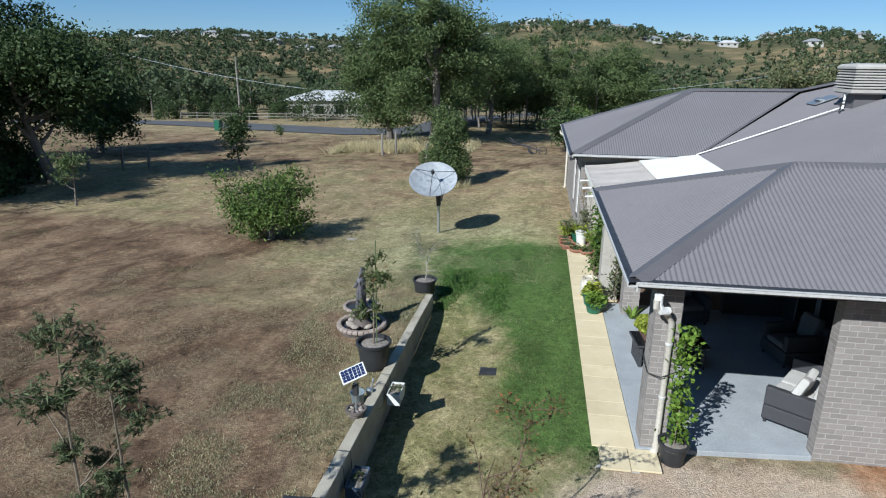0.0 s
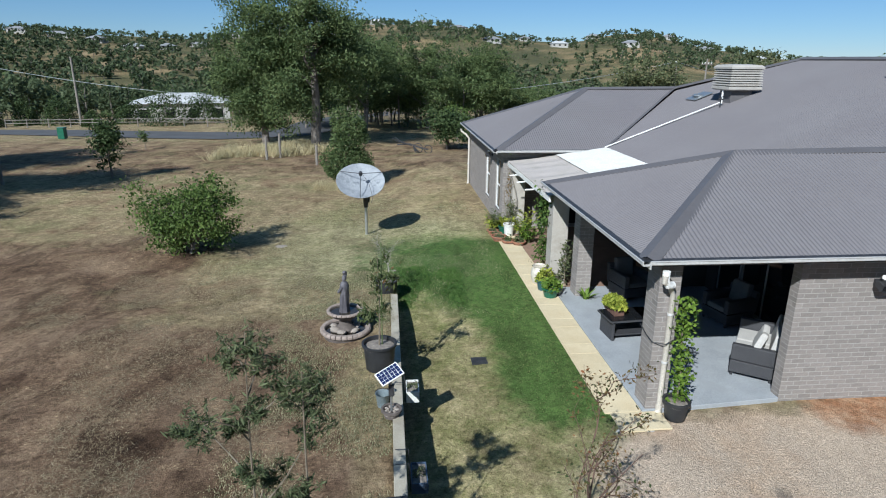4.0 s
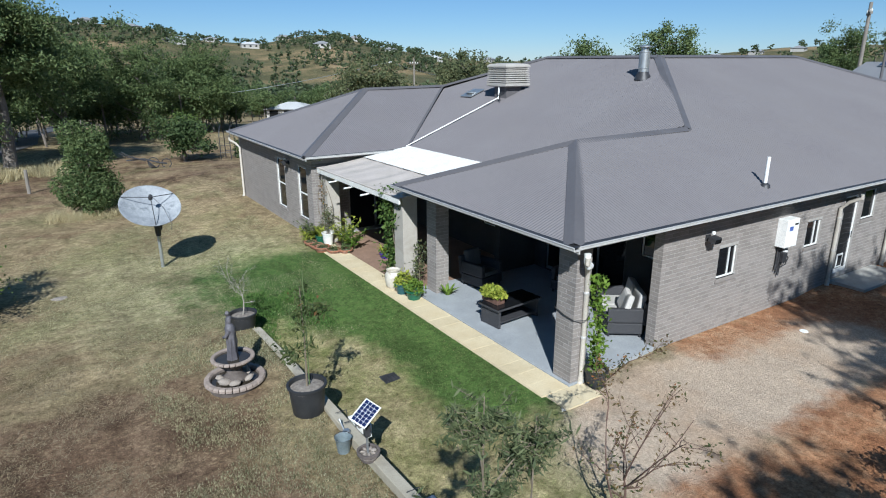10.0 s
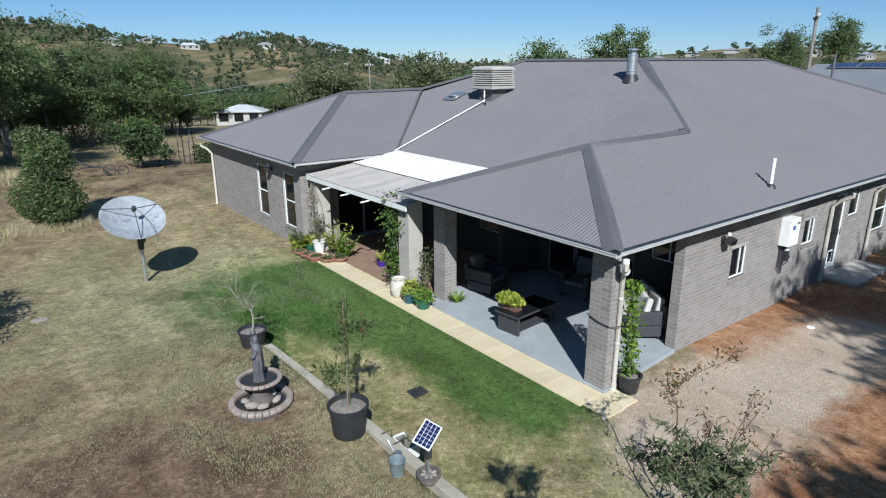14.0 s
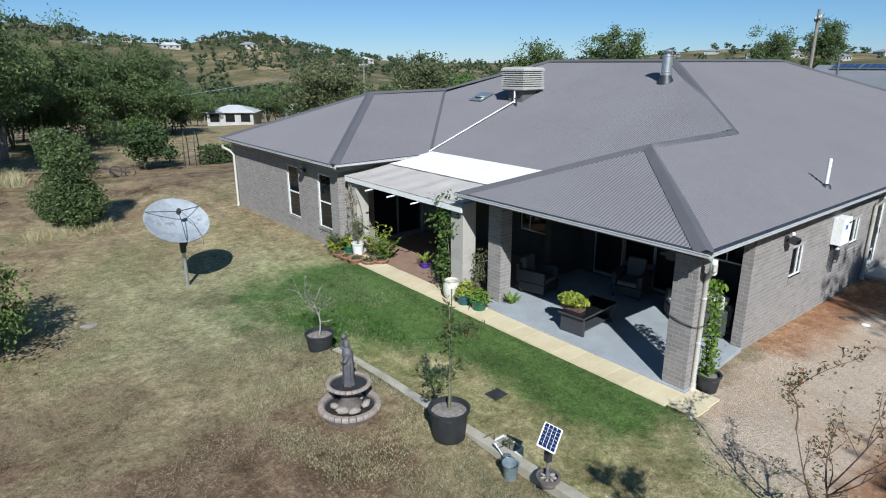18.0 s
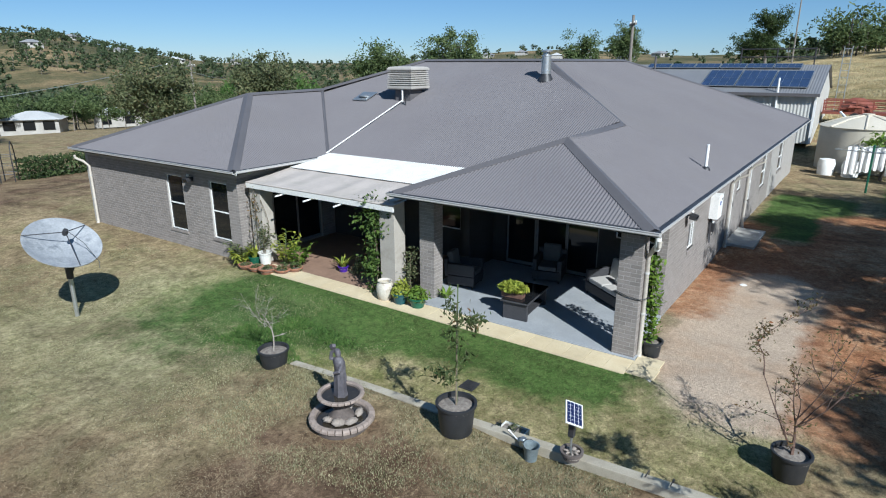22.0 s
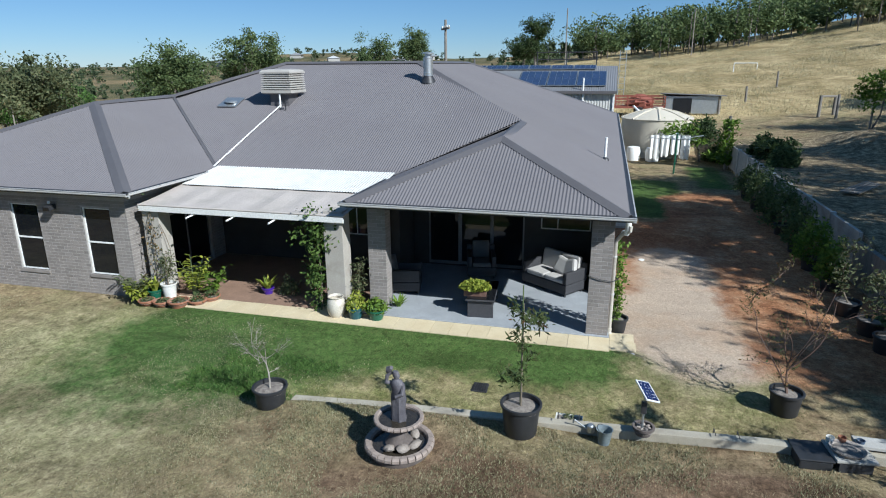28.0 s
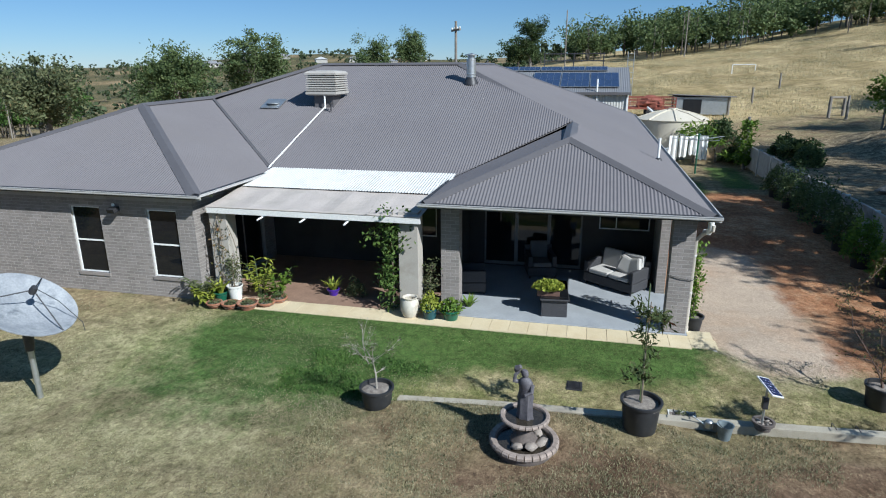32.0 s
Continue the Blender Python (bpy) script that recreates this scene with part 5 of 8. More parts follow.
branchy(tub, R(11), [((0, 0, 0.34), (0.10, 0.04, 0.90), 0.028), ((0.02, 0.02, 0.45), (0.30, 0.56, 1.40), 0.016), ((0.28, 0.54, 1.36), (0.35, 0.73, 1.82), 0.011), ((0.34, 0.72, 1.78), (0.38, 0.36, 2.26), 0.009), ((0.38, 0.37, 2.25), (0.69, 0.02, 2.50), 0.006), ((0.34, 0.72, 1.78), (0.12, 0.66, 2.32), 0.005),
    ((0.10, 0.04, 0.86), (0.08, -0.49, 2.24), 0.012), ((0.10, 0.0, 0.80), (0.35, -0.62, 1.98), 0.011), ((0.08, 0.02, 0.75), (-0.06, -0.83, 1.95), 0.011), ((0.10, 0.04, 0.86), (0.26, 0.10, 1.70), 0.011), ((0.09, 0.03, 0.78), (-0.10, 0.20, 1.55), 0.009)], M["leaf_rust"], 3, (0.055, 0.024), M["russetstem"], 0.1, 2, 3)

cp = thing("potted_climber", "leafy green climber in a black pot at the column", "potted plant", (2.08, 8.20, 0.0))
pot(cp, 0.21, 0.34, M["black"], "pot")
rg = R(21)
cen = np.array([[0.03 + rg.normal() * 0.085 - 0.04 * t + 0.03 * math.sin(9 * t), 0.04 + rg.normal() * 0.085 + 0.06 * t + 0.035 * math.sin(7 * t + 1), 0.32 + 1.75 * t] for t in rg.uniform(0, 1, 700) ** 1.15])
part("leaves", leaf_mesh("leaves", leaf_array(cen, 0.085, 0.05, rg, 0.2)), M["leaf_bright"], cp)
part("stem", MB().tube([(0, 0, 0.28), (0.03, 0.05, 0.9), (-0.01, 0.1, 1.5), (0.0, 0.12, 2.0)], [0.014, 0.012, 0.01, 0.005], 6), M["stem"], cp)

# the courtyard pots
def potted(x, y, r, h, mat, label, maker, z=0.0, name="potted_plant", waist=0.7):
    ob = thing(name, label, "potted plant", (x, y, z), 0, "pots by the courtyard")
    pot(ob, r, h, mat, waist=waist, rim=0.025)
    maker(ob, h - 0.06)
    return ob


for k, (x, y, r, hh) in enumerate(((0.92, 19.55, 0.19, 0.13), (0.95, 19.12, 0.21, 0.14), (0.98, 18.66, 0.25, 0.18), (1.22, 18.30, 0.22, 0.14), (1.52, 18.12, 0.22, 0.15))):
    potted(x, y, r, hh, M["terracotta"], "low terracotta bowl of small green succulents", lambda o, z, k=k: bush_on(o, R(30 + k), 0.20 + 0.03 * (k > 2), 0.12 + 0.12 * (k > 2), z, M["leaf_olive"] if k < 3 else M["leaf_gum"], 260, (0.07, 0.02)))
potted(1.30, 19.60, 0.17, 0.26, M["greenglaze"], "green glazed pot with yellow-green leaves", lambda o, z: strap_leaves(o, R(41), 26, 0.55, 0.06, z, M["leaf_yellow"], 0.9, 0.5))
potted(1.42, 19.25, 0.19, 0.42, M["whiteglaze"], "tall white glazed pot with a twiggy plant", lambda o, z: twiggy(o, R(42), 0.75, 0.25, 0.015, M["leaf_olive"], 14, 8, (0.08, 0.03), z), waist=0.75)
def ginger(parent, rng, stems, length, mat, leaf=(0.26, 0.065)):
    """Arching canes that carry two rows of lance leaves."""
    wood, vs, qs = MB(), [], []
    for k in range(stems):
        th = rng.uniform(0, 6.283)
        ln = length * rng.uniform(0.55, 1.1)
        out = ln * rng.uniform(0.15, 0.55)
        dv = np.array([math.cos(th), math.sin(th), 0])
        cane = [dv * (0.05 + out * t ** 1.6) + np.array([0, 0, ln * (t - 0.18 * t * t)]) for t in np.linspace(0, 1, 8)]
        wood.tube([tuple(p) for p in cane], np.linspace(0.010, 0.004, 8).tolist(), 5, False)
        for t in np.arange(0.28, 1.0, 0.085):
            i0 = min(6, int(t * 7))
            p = cane[i0] + (cane[i0 + 1] - cane[i0]) * (t * 7 - i0)
            a = th + 1.35 * rng.choice((-1, 1)) + rng.normal() * 0.35
            d = np.array([math.cos(a), math.sin(a), rng.uniform(0.1, 0.7)])
            d /= np.linalg.norm(d)
            w = np.cross(d, (0, 0, 1))
            w = w / np.linalg.norm(w) * leaf[1] * rng.uniform(0.35, 0.6)
            l_ = leaf[0] * rng.uniform(0.7, 1.2)
            m1, m2 = p + d * l_ * 0.35, p + d * l_ * 0.72 - np.array([0, 0, 0.02])
            tip = p + d * l_ - np.array([0, 0, 0.07])
            o = len(vs)
            vs += [p - w * 0.2, p + w * 0.2, m1 + w, m1 - w, m2 + w * 0.8, m2 - w * 0.8, tip + w * 0.05, tip - w * 0.05]
            qs += [(o, o + 1, o + 2, o + 3), (o + 3, o + 2, o + 4, o + 5), (o + 5, o + 4, o + 6, o + 7)]
    part("cane", wood, M["greenstem"], parent)
    part("leaves", fast_mesh("leaves", vs, qs), mat, parent)


for k, (x, y, n_, ln, mt) in enumerate(((1.75, 18.75, 16, 1.15, "leaf_yellow"), (1.85, 18.30, 11, 0.85, "leaf_bright"), (1.20, 20.0, 15, 0.8, "leaf_olive"), (1.02, 19.85, 12, 0.6, "leaf_yellow"))):
    ob = thing("ginger_plant", "clump of arching canes with yellow-green lance leaves", "plant", (x, y, 0.0), 0, "courtyard leafy plants")
    ginger(ob, R(50 + k), n_, ln, M[mt])
ob = thing("bare_vine", "bare brown vine climbing the rendered column", "vine", (1.5, 19.5, 0.0))
rg = R(61)
mb = MB()
for k in range(5):
    mb.tube(limb_path(rg, (rg.uniform(-0.05, 0.1), rg.uniform(-0.15, 0.2), 0.3), (rg.uniform(-0.08, 0), rg.uniform(-0.2, 0.3), rg.uniform(1.6, 2.35)), 7, 0.08), 0.009, 5)
part("stems", mb, M["stem"], ob)
cen = rg.normal(size=(160, 3)) * np.array([0.06, 0.16, 0.55]) + np.array([-0.04, 0.05, 1.3])
part("leaves", leaf_mesh("leaves", leaf_array(cen, 0.09, 0.035, rg, 0.4)), M["leaf_rust"], ob)
potted(2.28, 16.95, 0.15, 0.2, M["purpleglaze"], "small purple pot with a yellow-green plant", lambda o, z: strap_leaves(o, R(44), 22, 0.5, 0.06, z, M["leaf_yellow"], 0.9, 0.55))
ob = thing("shrub", "small grey-green shrub in the courtyard bed", "shrub", (2.35, 16.35, 0.0), 0)
bush_on(ob, R(45), 0.28, 0.5, 0.05, M["leaf_olive"], 500, (0.09, 0.03))
ob = thing("climber", "tall leafy climber on the pergola column", "vine", (1.62, 15.12, 0.0))
rg = R(62)
part("stem", MB().tube([(0, 0, 0), (0.05, -0.03, 0.8), (-0.03, -0.02, 1.6), (0.02, -0.05, 2.5)], [0.02, 0.017, 0.013, 0.008], 6), M["stem"], ob)
t = np.concatenate([rg.uniform(0, 1, 700), rg.normal(0.3, 0.08, 300), rg.normal(0.72, 0.1, 450)])
cen = np.stack([rg.normal(size=t.size) * 0.13 - 0.05, rg.normal(size=t.size) * (0.13 + 0.12 * (t > 0.6)) + 0.04, 0.05 + 2.55 * np.clip(t, 0, 1.05)], 1)
part("leaves", leaf_mesh("leaves", leaf_array(cen[rg.uniform(size=len(cen)) < 0.75], 0.11, 0.055, rg, 0.35)), M["leaf_hedge"], ob)
ob = thing("ceramic_pot", "tall cream ceramic pot beside the column", "pot", (1.33, 14.60, 0.0))
part("pot", MB().lathe([(0.13, 0), (0.14, 0.01), (0.20, 0.12), (0.225, 0.28), (0.205, 0.42), (0.165, 0.48), (0.185, 0.52), (0.17, 0.525), (0.14, 0.48), (0.17, 0.4), (0.0, 0.38)], 28), surface("cream_ceramic", (0.46, 0.42, 0.35), (0.60, 0.56, 0.48), 5, 60, 0.5, relief=0.1, stain=(0.34, 0.28, 0.22), stain_scale=6), ob, smooth=True)
potted(1.33, 14.12, 0.19, 0.30, M["tealglaze"], "teal glazed pot with a yellow-green shrub", lambda o, z: bush_on(o, R(46), 0.30, 0.42, z, M["leaf_yellow"], 420, (0.10, 0.045)))
potted(1.38, 13.62, 0.21, 0.27, M["greenglaze"], "green glazed pot with a leafy green plant", lambda o, z: bush_on(o, R(47), 0.32, 0.36, z, M["leaf_bright"], 380, (0.11, 0.045)))
ob = thing("shrub", "low green plant at the foot of the brick column", "shrub", (2.2, 13.35, 0.05), 0)
strap_leaves(ob, R(48), 22, 0.42, 0.05, 0.0, M["leaf_bright"], 0.8, 0.7)
ob = thing("shrub", "twiggy shrub between the columns", "shrub", (1.9, 14.2, 0.0), 0)
twiggy(ob, R(49), 1.2, 0.22, 0.014, M["leaf_olive"], 12, 10, (0.10, 0.035), 0.0)

# shrubs in tubs along the bank
TUBS = [(1.0, 2.9, 0.45, 0.42, "leaf_gum"), (2.4, 2.85, 0.55, 0.42, "leaf_gum"), (3.3, 2.85, 0.5, 0.4, "leaf_olive"), (4.4, 2.95, 0.95, 0.5, "leaf_olive"), (6.2, 2.75, 0.75, 0.46, "leaf_bright"), (7.9, 2.75, 0.95, 0.56, "leaf_bright"), (9.6, 2.7, 1.0, 0.6, "leaf_gum"), (11.4, 2.7, 1.35, 0.8, "leaf_gum"), (13.3, 2.65, 1.3, 0.8, "leaf_gum"), (15.4, 2.65, 1.2, 0.7, "leaf_gum"), (17.6, 2.6, 1.1, 0.7, "leaf_gum")]
for k, (x, y, hh, rr, mt) in enumerate(TUBS):
    ob = thing("potted_shrub", "leafy green shrub in a black tub along the bank" if k > 3 else "open-branched green shrub in a black tub", "potted shrub", (x, y, gz(x, y)), 0, "shrubs along the bank")
    pot(ob, 0.27, 0.36, M["black"], "tub", waist=0.85)
    if k < 4:
        twiggy(ob, R(70 + k), hh + 0.5, rr * 0.9, 0.02, M[mt], 13, 10, (0.10, 0.045), 0.3, hang=0.2, straight=False)
    else:
        bush_on(ob, R(70 + k), rr, hh + 0.35, 0.3, M[mt], 1500, (0.12, 0.05))
        part("stem", MB().tube([(0, 0, 0.28), (0.02, 0, 0.9)], [0.025, 0.015], 6), M["stem"], ob)

# needle-leaved saplings in the yard
def sapling(x, y, h, seed, clumps):
    """A thin stem; clumps (height from the top, way out, size) are feathery tufts of needles on side shoots."""
    rng = R(seed)
    ob = thing("sapling", "needle-leaved sapling with feathery grey-green foliage", "sapling", (x, y, gz(x, y)), 0, "yard saplings")
    wood = MB()
    sp = limb_path(rng, (0, 0, 0), (rng.normal() * 0.06, rng.normal() * 0.06, h), 9, 0.02)
    wood.tube(sp, [0.018, 0.017, 0.015, 0.013, 0.012, 0.010, 0.008, 0.006, 0.003], 6)
    cen = []
    for down, out, size in clumps:
        th = rng.uniform(0, 6.283)
        z = h - down
        f = max(0.02, (z - out * 1.1) / h) * 8
        i = min(7, int(f))
        s = np.array(sp[i]) + (np.array(sp[i + 1]) - np.array(sp[i])) * (f - i)
        c = np.array([s[0] + math.cos(th) * out, s[1] + math.sin(th) * out, z])
        if out:
            wood.tube(limb_path(rng, s, c, 5, 0.08), [0.009, 0.008, 0.006, 0.005, 0.003], 5)
        for q in range(13):
            d = rng.normal(size=3)
            d[2] = abs(d[2]) * 0.6 + 0.25
            d /= np.linalg.norm(d)
            ln = size * rng.uniform(0.6, 1.25)
            o = c - np.array([0, 0, size * 0.4]) + rng.normal(size=3) * size * 0.25
            wood.tube([tuple(o), tuple(o + d * ln)], [0.003, 0.0015], 3, False)
            t = rng.uniform(0.15, 1.05, (26, 1))
            cen.append(o + d * ln * t + rng.normal(size=(26, 3)) * 0.016)
    part("stem", wood, M["stem"], ob)
    part("needles", leaf_mesh("needles", leaf_array(np.vstack(cen), 0.07, 0.013, rng, -0.35)), M["leaf_needle"], ob)


sapling(-3.63, 3.90, 3.30, 90, ((0.10, 0.0, 0.20), (0.20, 0.14, 0.16), (0.62, 0.05, 0.13), (0.75, 0.12, 0.10), (1.15, 0.0, 0.13), (1.0, 0.55, 0.20), (1.35, 0.25, 0.17), (1.6, 0.1, 0.2), (0.32, 0.22, 0.2), (0.45, 0.30, 0.2), (0.55, 0.38, 0.2), (0.85, 0.42, 0.2)))
sapling(-3.21, 3.92, 3.05, 91, ((0.10, 0.0, 0.19), (0.22, 0.12, 0.17), (0.42, 0.12, 0.15), (1.05, 0.1, 0.12), (1.4, 0.3, 0.18)))
sapling(-3.75, 3.35, 1.9, 92, ((0.1, 0.0, 0.2), (0.2, 0.3, 0.22), (0.4, 0.45, 0.22), (0.6, 0.2, 0.2), (0.8, 0.5, 0.2)))
sapling(-3.05, 3.30, 1.8, 93, ((0.1, 0.0, 0.22), (0.2, 0.3, 0.24), (0.35, 0.45, 0.24), (0.5, 0.25, 0.22), (0.7, 0.5, 0.2), (0.8, 0.15, 0.2)))

# larger plants of the yard
tree("bush", "rounded light green bush in the dry yard", "bush", -8.75, 18.45, 1.95, 1.45, 0.25, 0.07, M["leaf_bush"], M["bark"], 101, 80, 170, (0.105, 0.05), 0.5, 9, 0.0, multi=4)
ob = thing("shrub_tree", "dense grey-green shrub tree, leafy to the ground, behind the dish", "tree", (-4.55, 30.4, gz(-4.55, 30.4)))
rg = R(102)
for k, (dx, dy, z0, r_, h_, n_) in enumerate(((0.0, 0.0, 0.05, 1.15, 2.4, 4200), (0.55, 0.25, 0.1, 0.8, 1.7, 1700), (-0.65, -0.1, 0.1, 0.85, 1.9, 1900), (0.2, -0.6, 0.05, 0.8, 1.5, 1500), (0.1, 0.0, 1.6, 1.05, 2.2, 3400), (-0.3, 0.3, 2.3, 0.75, 1.7, 1700), (0.45, 0.1, 2.2, 0.6, 1.3, 1100))):
    bush_on(ob, rg, r_, h_, z0, M["leaf_gum"], n_, (0.14, 0.055), 0.2, False, "clump")
    ob.children[-1].matrix_basis = pose(dx, dy, 0)
part("trunk", MB().tube([(0, 0, -0.1), (0.1, 0.05, 1.8), (0.05, 0.1, 3.9)], [0.10, 0.07, 0.02], 8), M["bark"], ob)
tree("bush", "small round dark green bush at the yard's end", "bush", 2.0, 46.3, 2.7, 1.9, 0.5, 0.08, M["leaf_dark"], M["bark"], 103, 50, 80, (0.24, 0.12), 0.6, 8, 0.1, multi=2)
tree("tree", "slender yellow-green young tree", "tree", 3.4, 52.5, 3.3, 0.9, 1.0, 0.07, M["leaf_bush"], M["bark"], 104, 34, 60, (0.22, 0.07), 0.7, 8, 0.4)
tree("sapling_tree", "small upright young gum tree in the dry paddock", "tree", -17.2, 33.3, 3.2, 0.8, 0.8, 0.06, M["leaf_dark"], M["bark"], 105, 34, 60, (0.22, 0.08), 0.5, 9, 0.3)
tree("sapling_tree", "thin young tree in the dry paddock", "tree", -18.8, 22.1, 2.5, 0.6, 0.9, 0.04, M["leaf_gum"], M["bark"], 106, 16, 50, (0.16, 0.06), 0.45, 6, 0.3)
tree("sapling_tree", "tiny young tree beside the road", "tree", -20.5, 47.0, 1.4, 0.4, 0.4, 0.03, M["leaf_gum"], M["bark"], 107, 10, 40, (0.15, 0.06), 0.35, 4, 0.3)
hedge = thing("hedge", "low clipped dark green hedge", "hedge", (7.4, 45.6, gz(7.4, 45.6)))
rg = R(108)
cen = rg.uniform(-1, 1, (2600, 3)) * np.array([2.2, 0.75, 0.65]) + np.array([0, 0, 0.62])
part("leaves", leaf_mesh("leaves", leaf_array(cen, 0.2, 0.1, rg, 0)), M["leaf_dark"], hedge)
part("branches", MB().tube([(-2, 0, 0.2), (0, 0.1, 0.4), (2, 0, 0.2)], 0.05, 6), M["bark"], hedge)

for k, (x, y, r_, h_) in enumerate(((-1.4, 1.0, 0.8, 0.9), (0.3, 0.7, 0.8, 0.9), (2.1, 1.2, 0.5, 0.6), (3.6, 1.3, 0.45, 0.5))):
    ob = thing("bush", "dense dark green bush on the bank edge", "bush", (x, y, gz(x, y)), 0, "bank bushes")
    bush_on(ob, R(120 + k), r_, h_, 0.0, M["leaf_dark"], 1700, (0.11, 0.045))
    part("stem", MB().tube([(0, 0, -0.1), (0.05, 0, h_ * 0.7)], [0.04, 0.015], 6), M["bark"], ob)

# ---- things of the yard ----
def rim_blocks(parent, r, z, n, size, mat, name="rim_stone"):
    """Rounded blocks round a basin's rim."""
    mb = MB()
    w = 2 * math.pi * r / n * 0.47
    a, b = size
    prof = [(-a, 0), (-a, b * 0.6), (-a * 0.6, b), (a * 0.6, b), (a, b * 0.6), (a, 0)]
    vs = [(x, y, zz) for y in (-w, w) for x, zz in prof]
    mb.faces(vs, [(i, (i + 1) % 6, 6 + (i + 1) % 6, 6 + i) for i in range(6)] + [tuple(range(6))[::-1], tuple(range(6, 12))])
    me = mb.mesh(name)
    me.materials.append(mat)
    for k in range(n):
        t = 2 * math.pi * k / n
        o = part(name, me, mat, parent)
        o.matrix_basis = pose(r * math.cos(t), r * math.sin(t), z, 0, 0, math.degrees(t))


def disc(r, z, n=32):
    return MB().faces([(r * math.cos(2 * math.pi * k / n), r * math.sin(2 * math.pi * k / n), z) for k in range(n)], [tuple(range(n))])


M["cast"] = surface("cast_stone", (0.077, 0.063, 0.056), (0.154, 0.127, 0.114), 5, 60, 0.85, relief=0.4, stain=(0.092, 0.077, 0.069), stain_scale=3)
M["rimstone"] = surface("rim_stone", (0.246, 0.196, 0.166), (0.347, 0.285, 0.246), 8, 70, 0.85, relief=0.35, rand=0.15)
M["statue"] = surface("statue_slate", (0.058, 0.054, 0.062), (0.123, 0.115, 0.127), 7, 60, 0.7, relief=0.35, stain=(0.162, 0.154, 0.162), stain_scale=5)
M["pond"] = surface("murky_water", (0.023, 0.019, 0.015), (0.042, 0.035, 0.026), 6, 30, 0.12, relief=0.0)
M["rock"] = surface("pale_rock", (0.254, 0.216, 0.185), (0.354, 0.308, 0.269), 6, 50, 0.9, relief=0.5)

fx, fy = -3.52, 11.40
fountain = thing("fountain", "two-tier cast stone garden fountain with a draped statue", "fountain", (fx, fy, gz(fx, fy)))
part("lower_basin", MB().lathe([(0.43, -0.05), (0.46, 0.02), (0.46, 0.13), (0.405, 0.13), (0.385, 0.05), (0.0, 0.04)], 40), M["cast"], fountain, smooth=True)
rim_blocks(fountain, 0.465, 0.10, 28, (0.055, 0.07), M["rimstone"])
part("lower_water", disc(0.395, 0.10), M["pond"], fountain, "dark still water")
part("pedestal", MB().lathe([(0.20, 0.05), (0.21, 0.15), (0.14, 0.22), (0.12, 0.33), (0.19, 0.40)], 18, (0, 0, 0), 0.04), M["cast"], fountain, smooth=True)
for k, (x, y, s) in enumerate(((-0.2, -0.12, 0.12), (-0.24, 0.08, 0.10), (-0.06, -0.26, 0.11), (0.2, -0.18, 0.10), (0.22, 0.12, 0.11))):
    part("rock", MB().lathe([(0.0, -0.5), (0.75, -0.42), (1.0, 0.0), (0.8, 0.5), (0.35, 0.72), (0.0, 0.75)], 9, (0, 0, 0), 0.14), M["rock"], fountain, smooth=True).matrix_basis = pose(x, y, 0.15, 10 * k, 15, 70 * k) @ Matrix.Diagonal((s, s * 0.8, s * 0.7, 1))
part("upper_bowl", MB().lathe([(0.16, 0.38), (0.26, 0.42), (0.335, 0.50), (0.335, 0.535), (0.30, 0.535), (0.26, 0.47), (0.0, 0.46)], 36), M["cast"], fountain, smooth=True)
rim_blocks(fountain, 0.335, 0.515, 24, (0.035, 0.04), M["rimstone"])
part("upper_water", disc(0.30, 0.515), M["pond"], fountain, "dark still water")
# the statue: one plain draped form with a raised jar
st = MB()
rings = []
n = 20
prof = [(0.115, 0.0, 0.0, 0.0), (0.12, 0.04, 0, 0), (0.105, 0.14, 0.0, 0.0), (0.10, 0.26, 0.005, 0.0), (0.108, 0.36, 0.01, 0.0), (0.092, 0.45, 0.012, 0.0), (0.10, 0.54, 0.01, 0.0), (0.105, 0.60, 0.005, 0.01), (0.075, 0.66, 0.0, 0.012), (0.035, 0.69, 0.0, 0.015), (0.05, 0.725, 0.0, 0.02), (0.055, 0.765, 0.0, 0.03), (0.042, 0.80, 0.0, 0.035), (0.0, 0.815, 0, 0.035)]
vs = []
for r, z, ox, oy in prof:
    for k in range(n):
        t = 2 * math.pi * k / n
        fold = 1 + (0.10 * math.sin(7 * t + 3 * z) if z < 0.5 else 0.0)
        vs.append((ox + r * fold * math.cos(t) * 0.85, oy + r * fold * math.sin(t) * 1.1, z))
st.faces(vs, [(i * n + k, i * n + (k + 1) % n, (i + 1) * n + (k + 1) % n, (i + 1) * n + k) for i in range(len(prof) - 1) for k in range(n)] + [tuple(range(n))[::-1]])
st.tube([(0.0, 0.10, 0.60), (-0.06, 0.16, 0.62), (-0.05, 0.15, 0.72), (0.0, 0.10, 0.78)], [0.036, 0.032, 0.028, 0.024], 8)
st.tube([(0.0, -0.10, 0.60), (-0.06, -0.12, 0.50), (-0.11, -0.04, 0.46)], [0.036, 0.032, 0.024], 8)
st.tube([(-0.02, 0.16, 0.76), (-0.03, 0.13, 0.82), (-0.03, 0.08, 0.86)], [0.03, 0.05, 0.03], 10)
part("statue", st, M["statue"], fountain, "weathered slate-grey draped statue", smooth=True).matrix_basis = pose(0.0, 0.0, 0.47, 0, 0, -20)

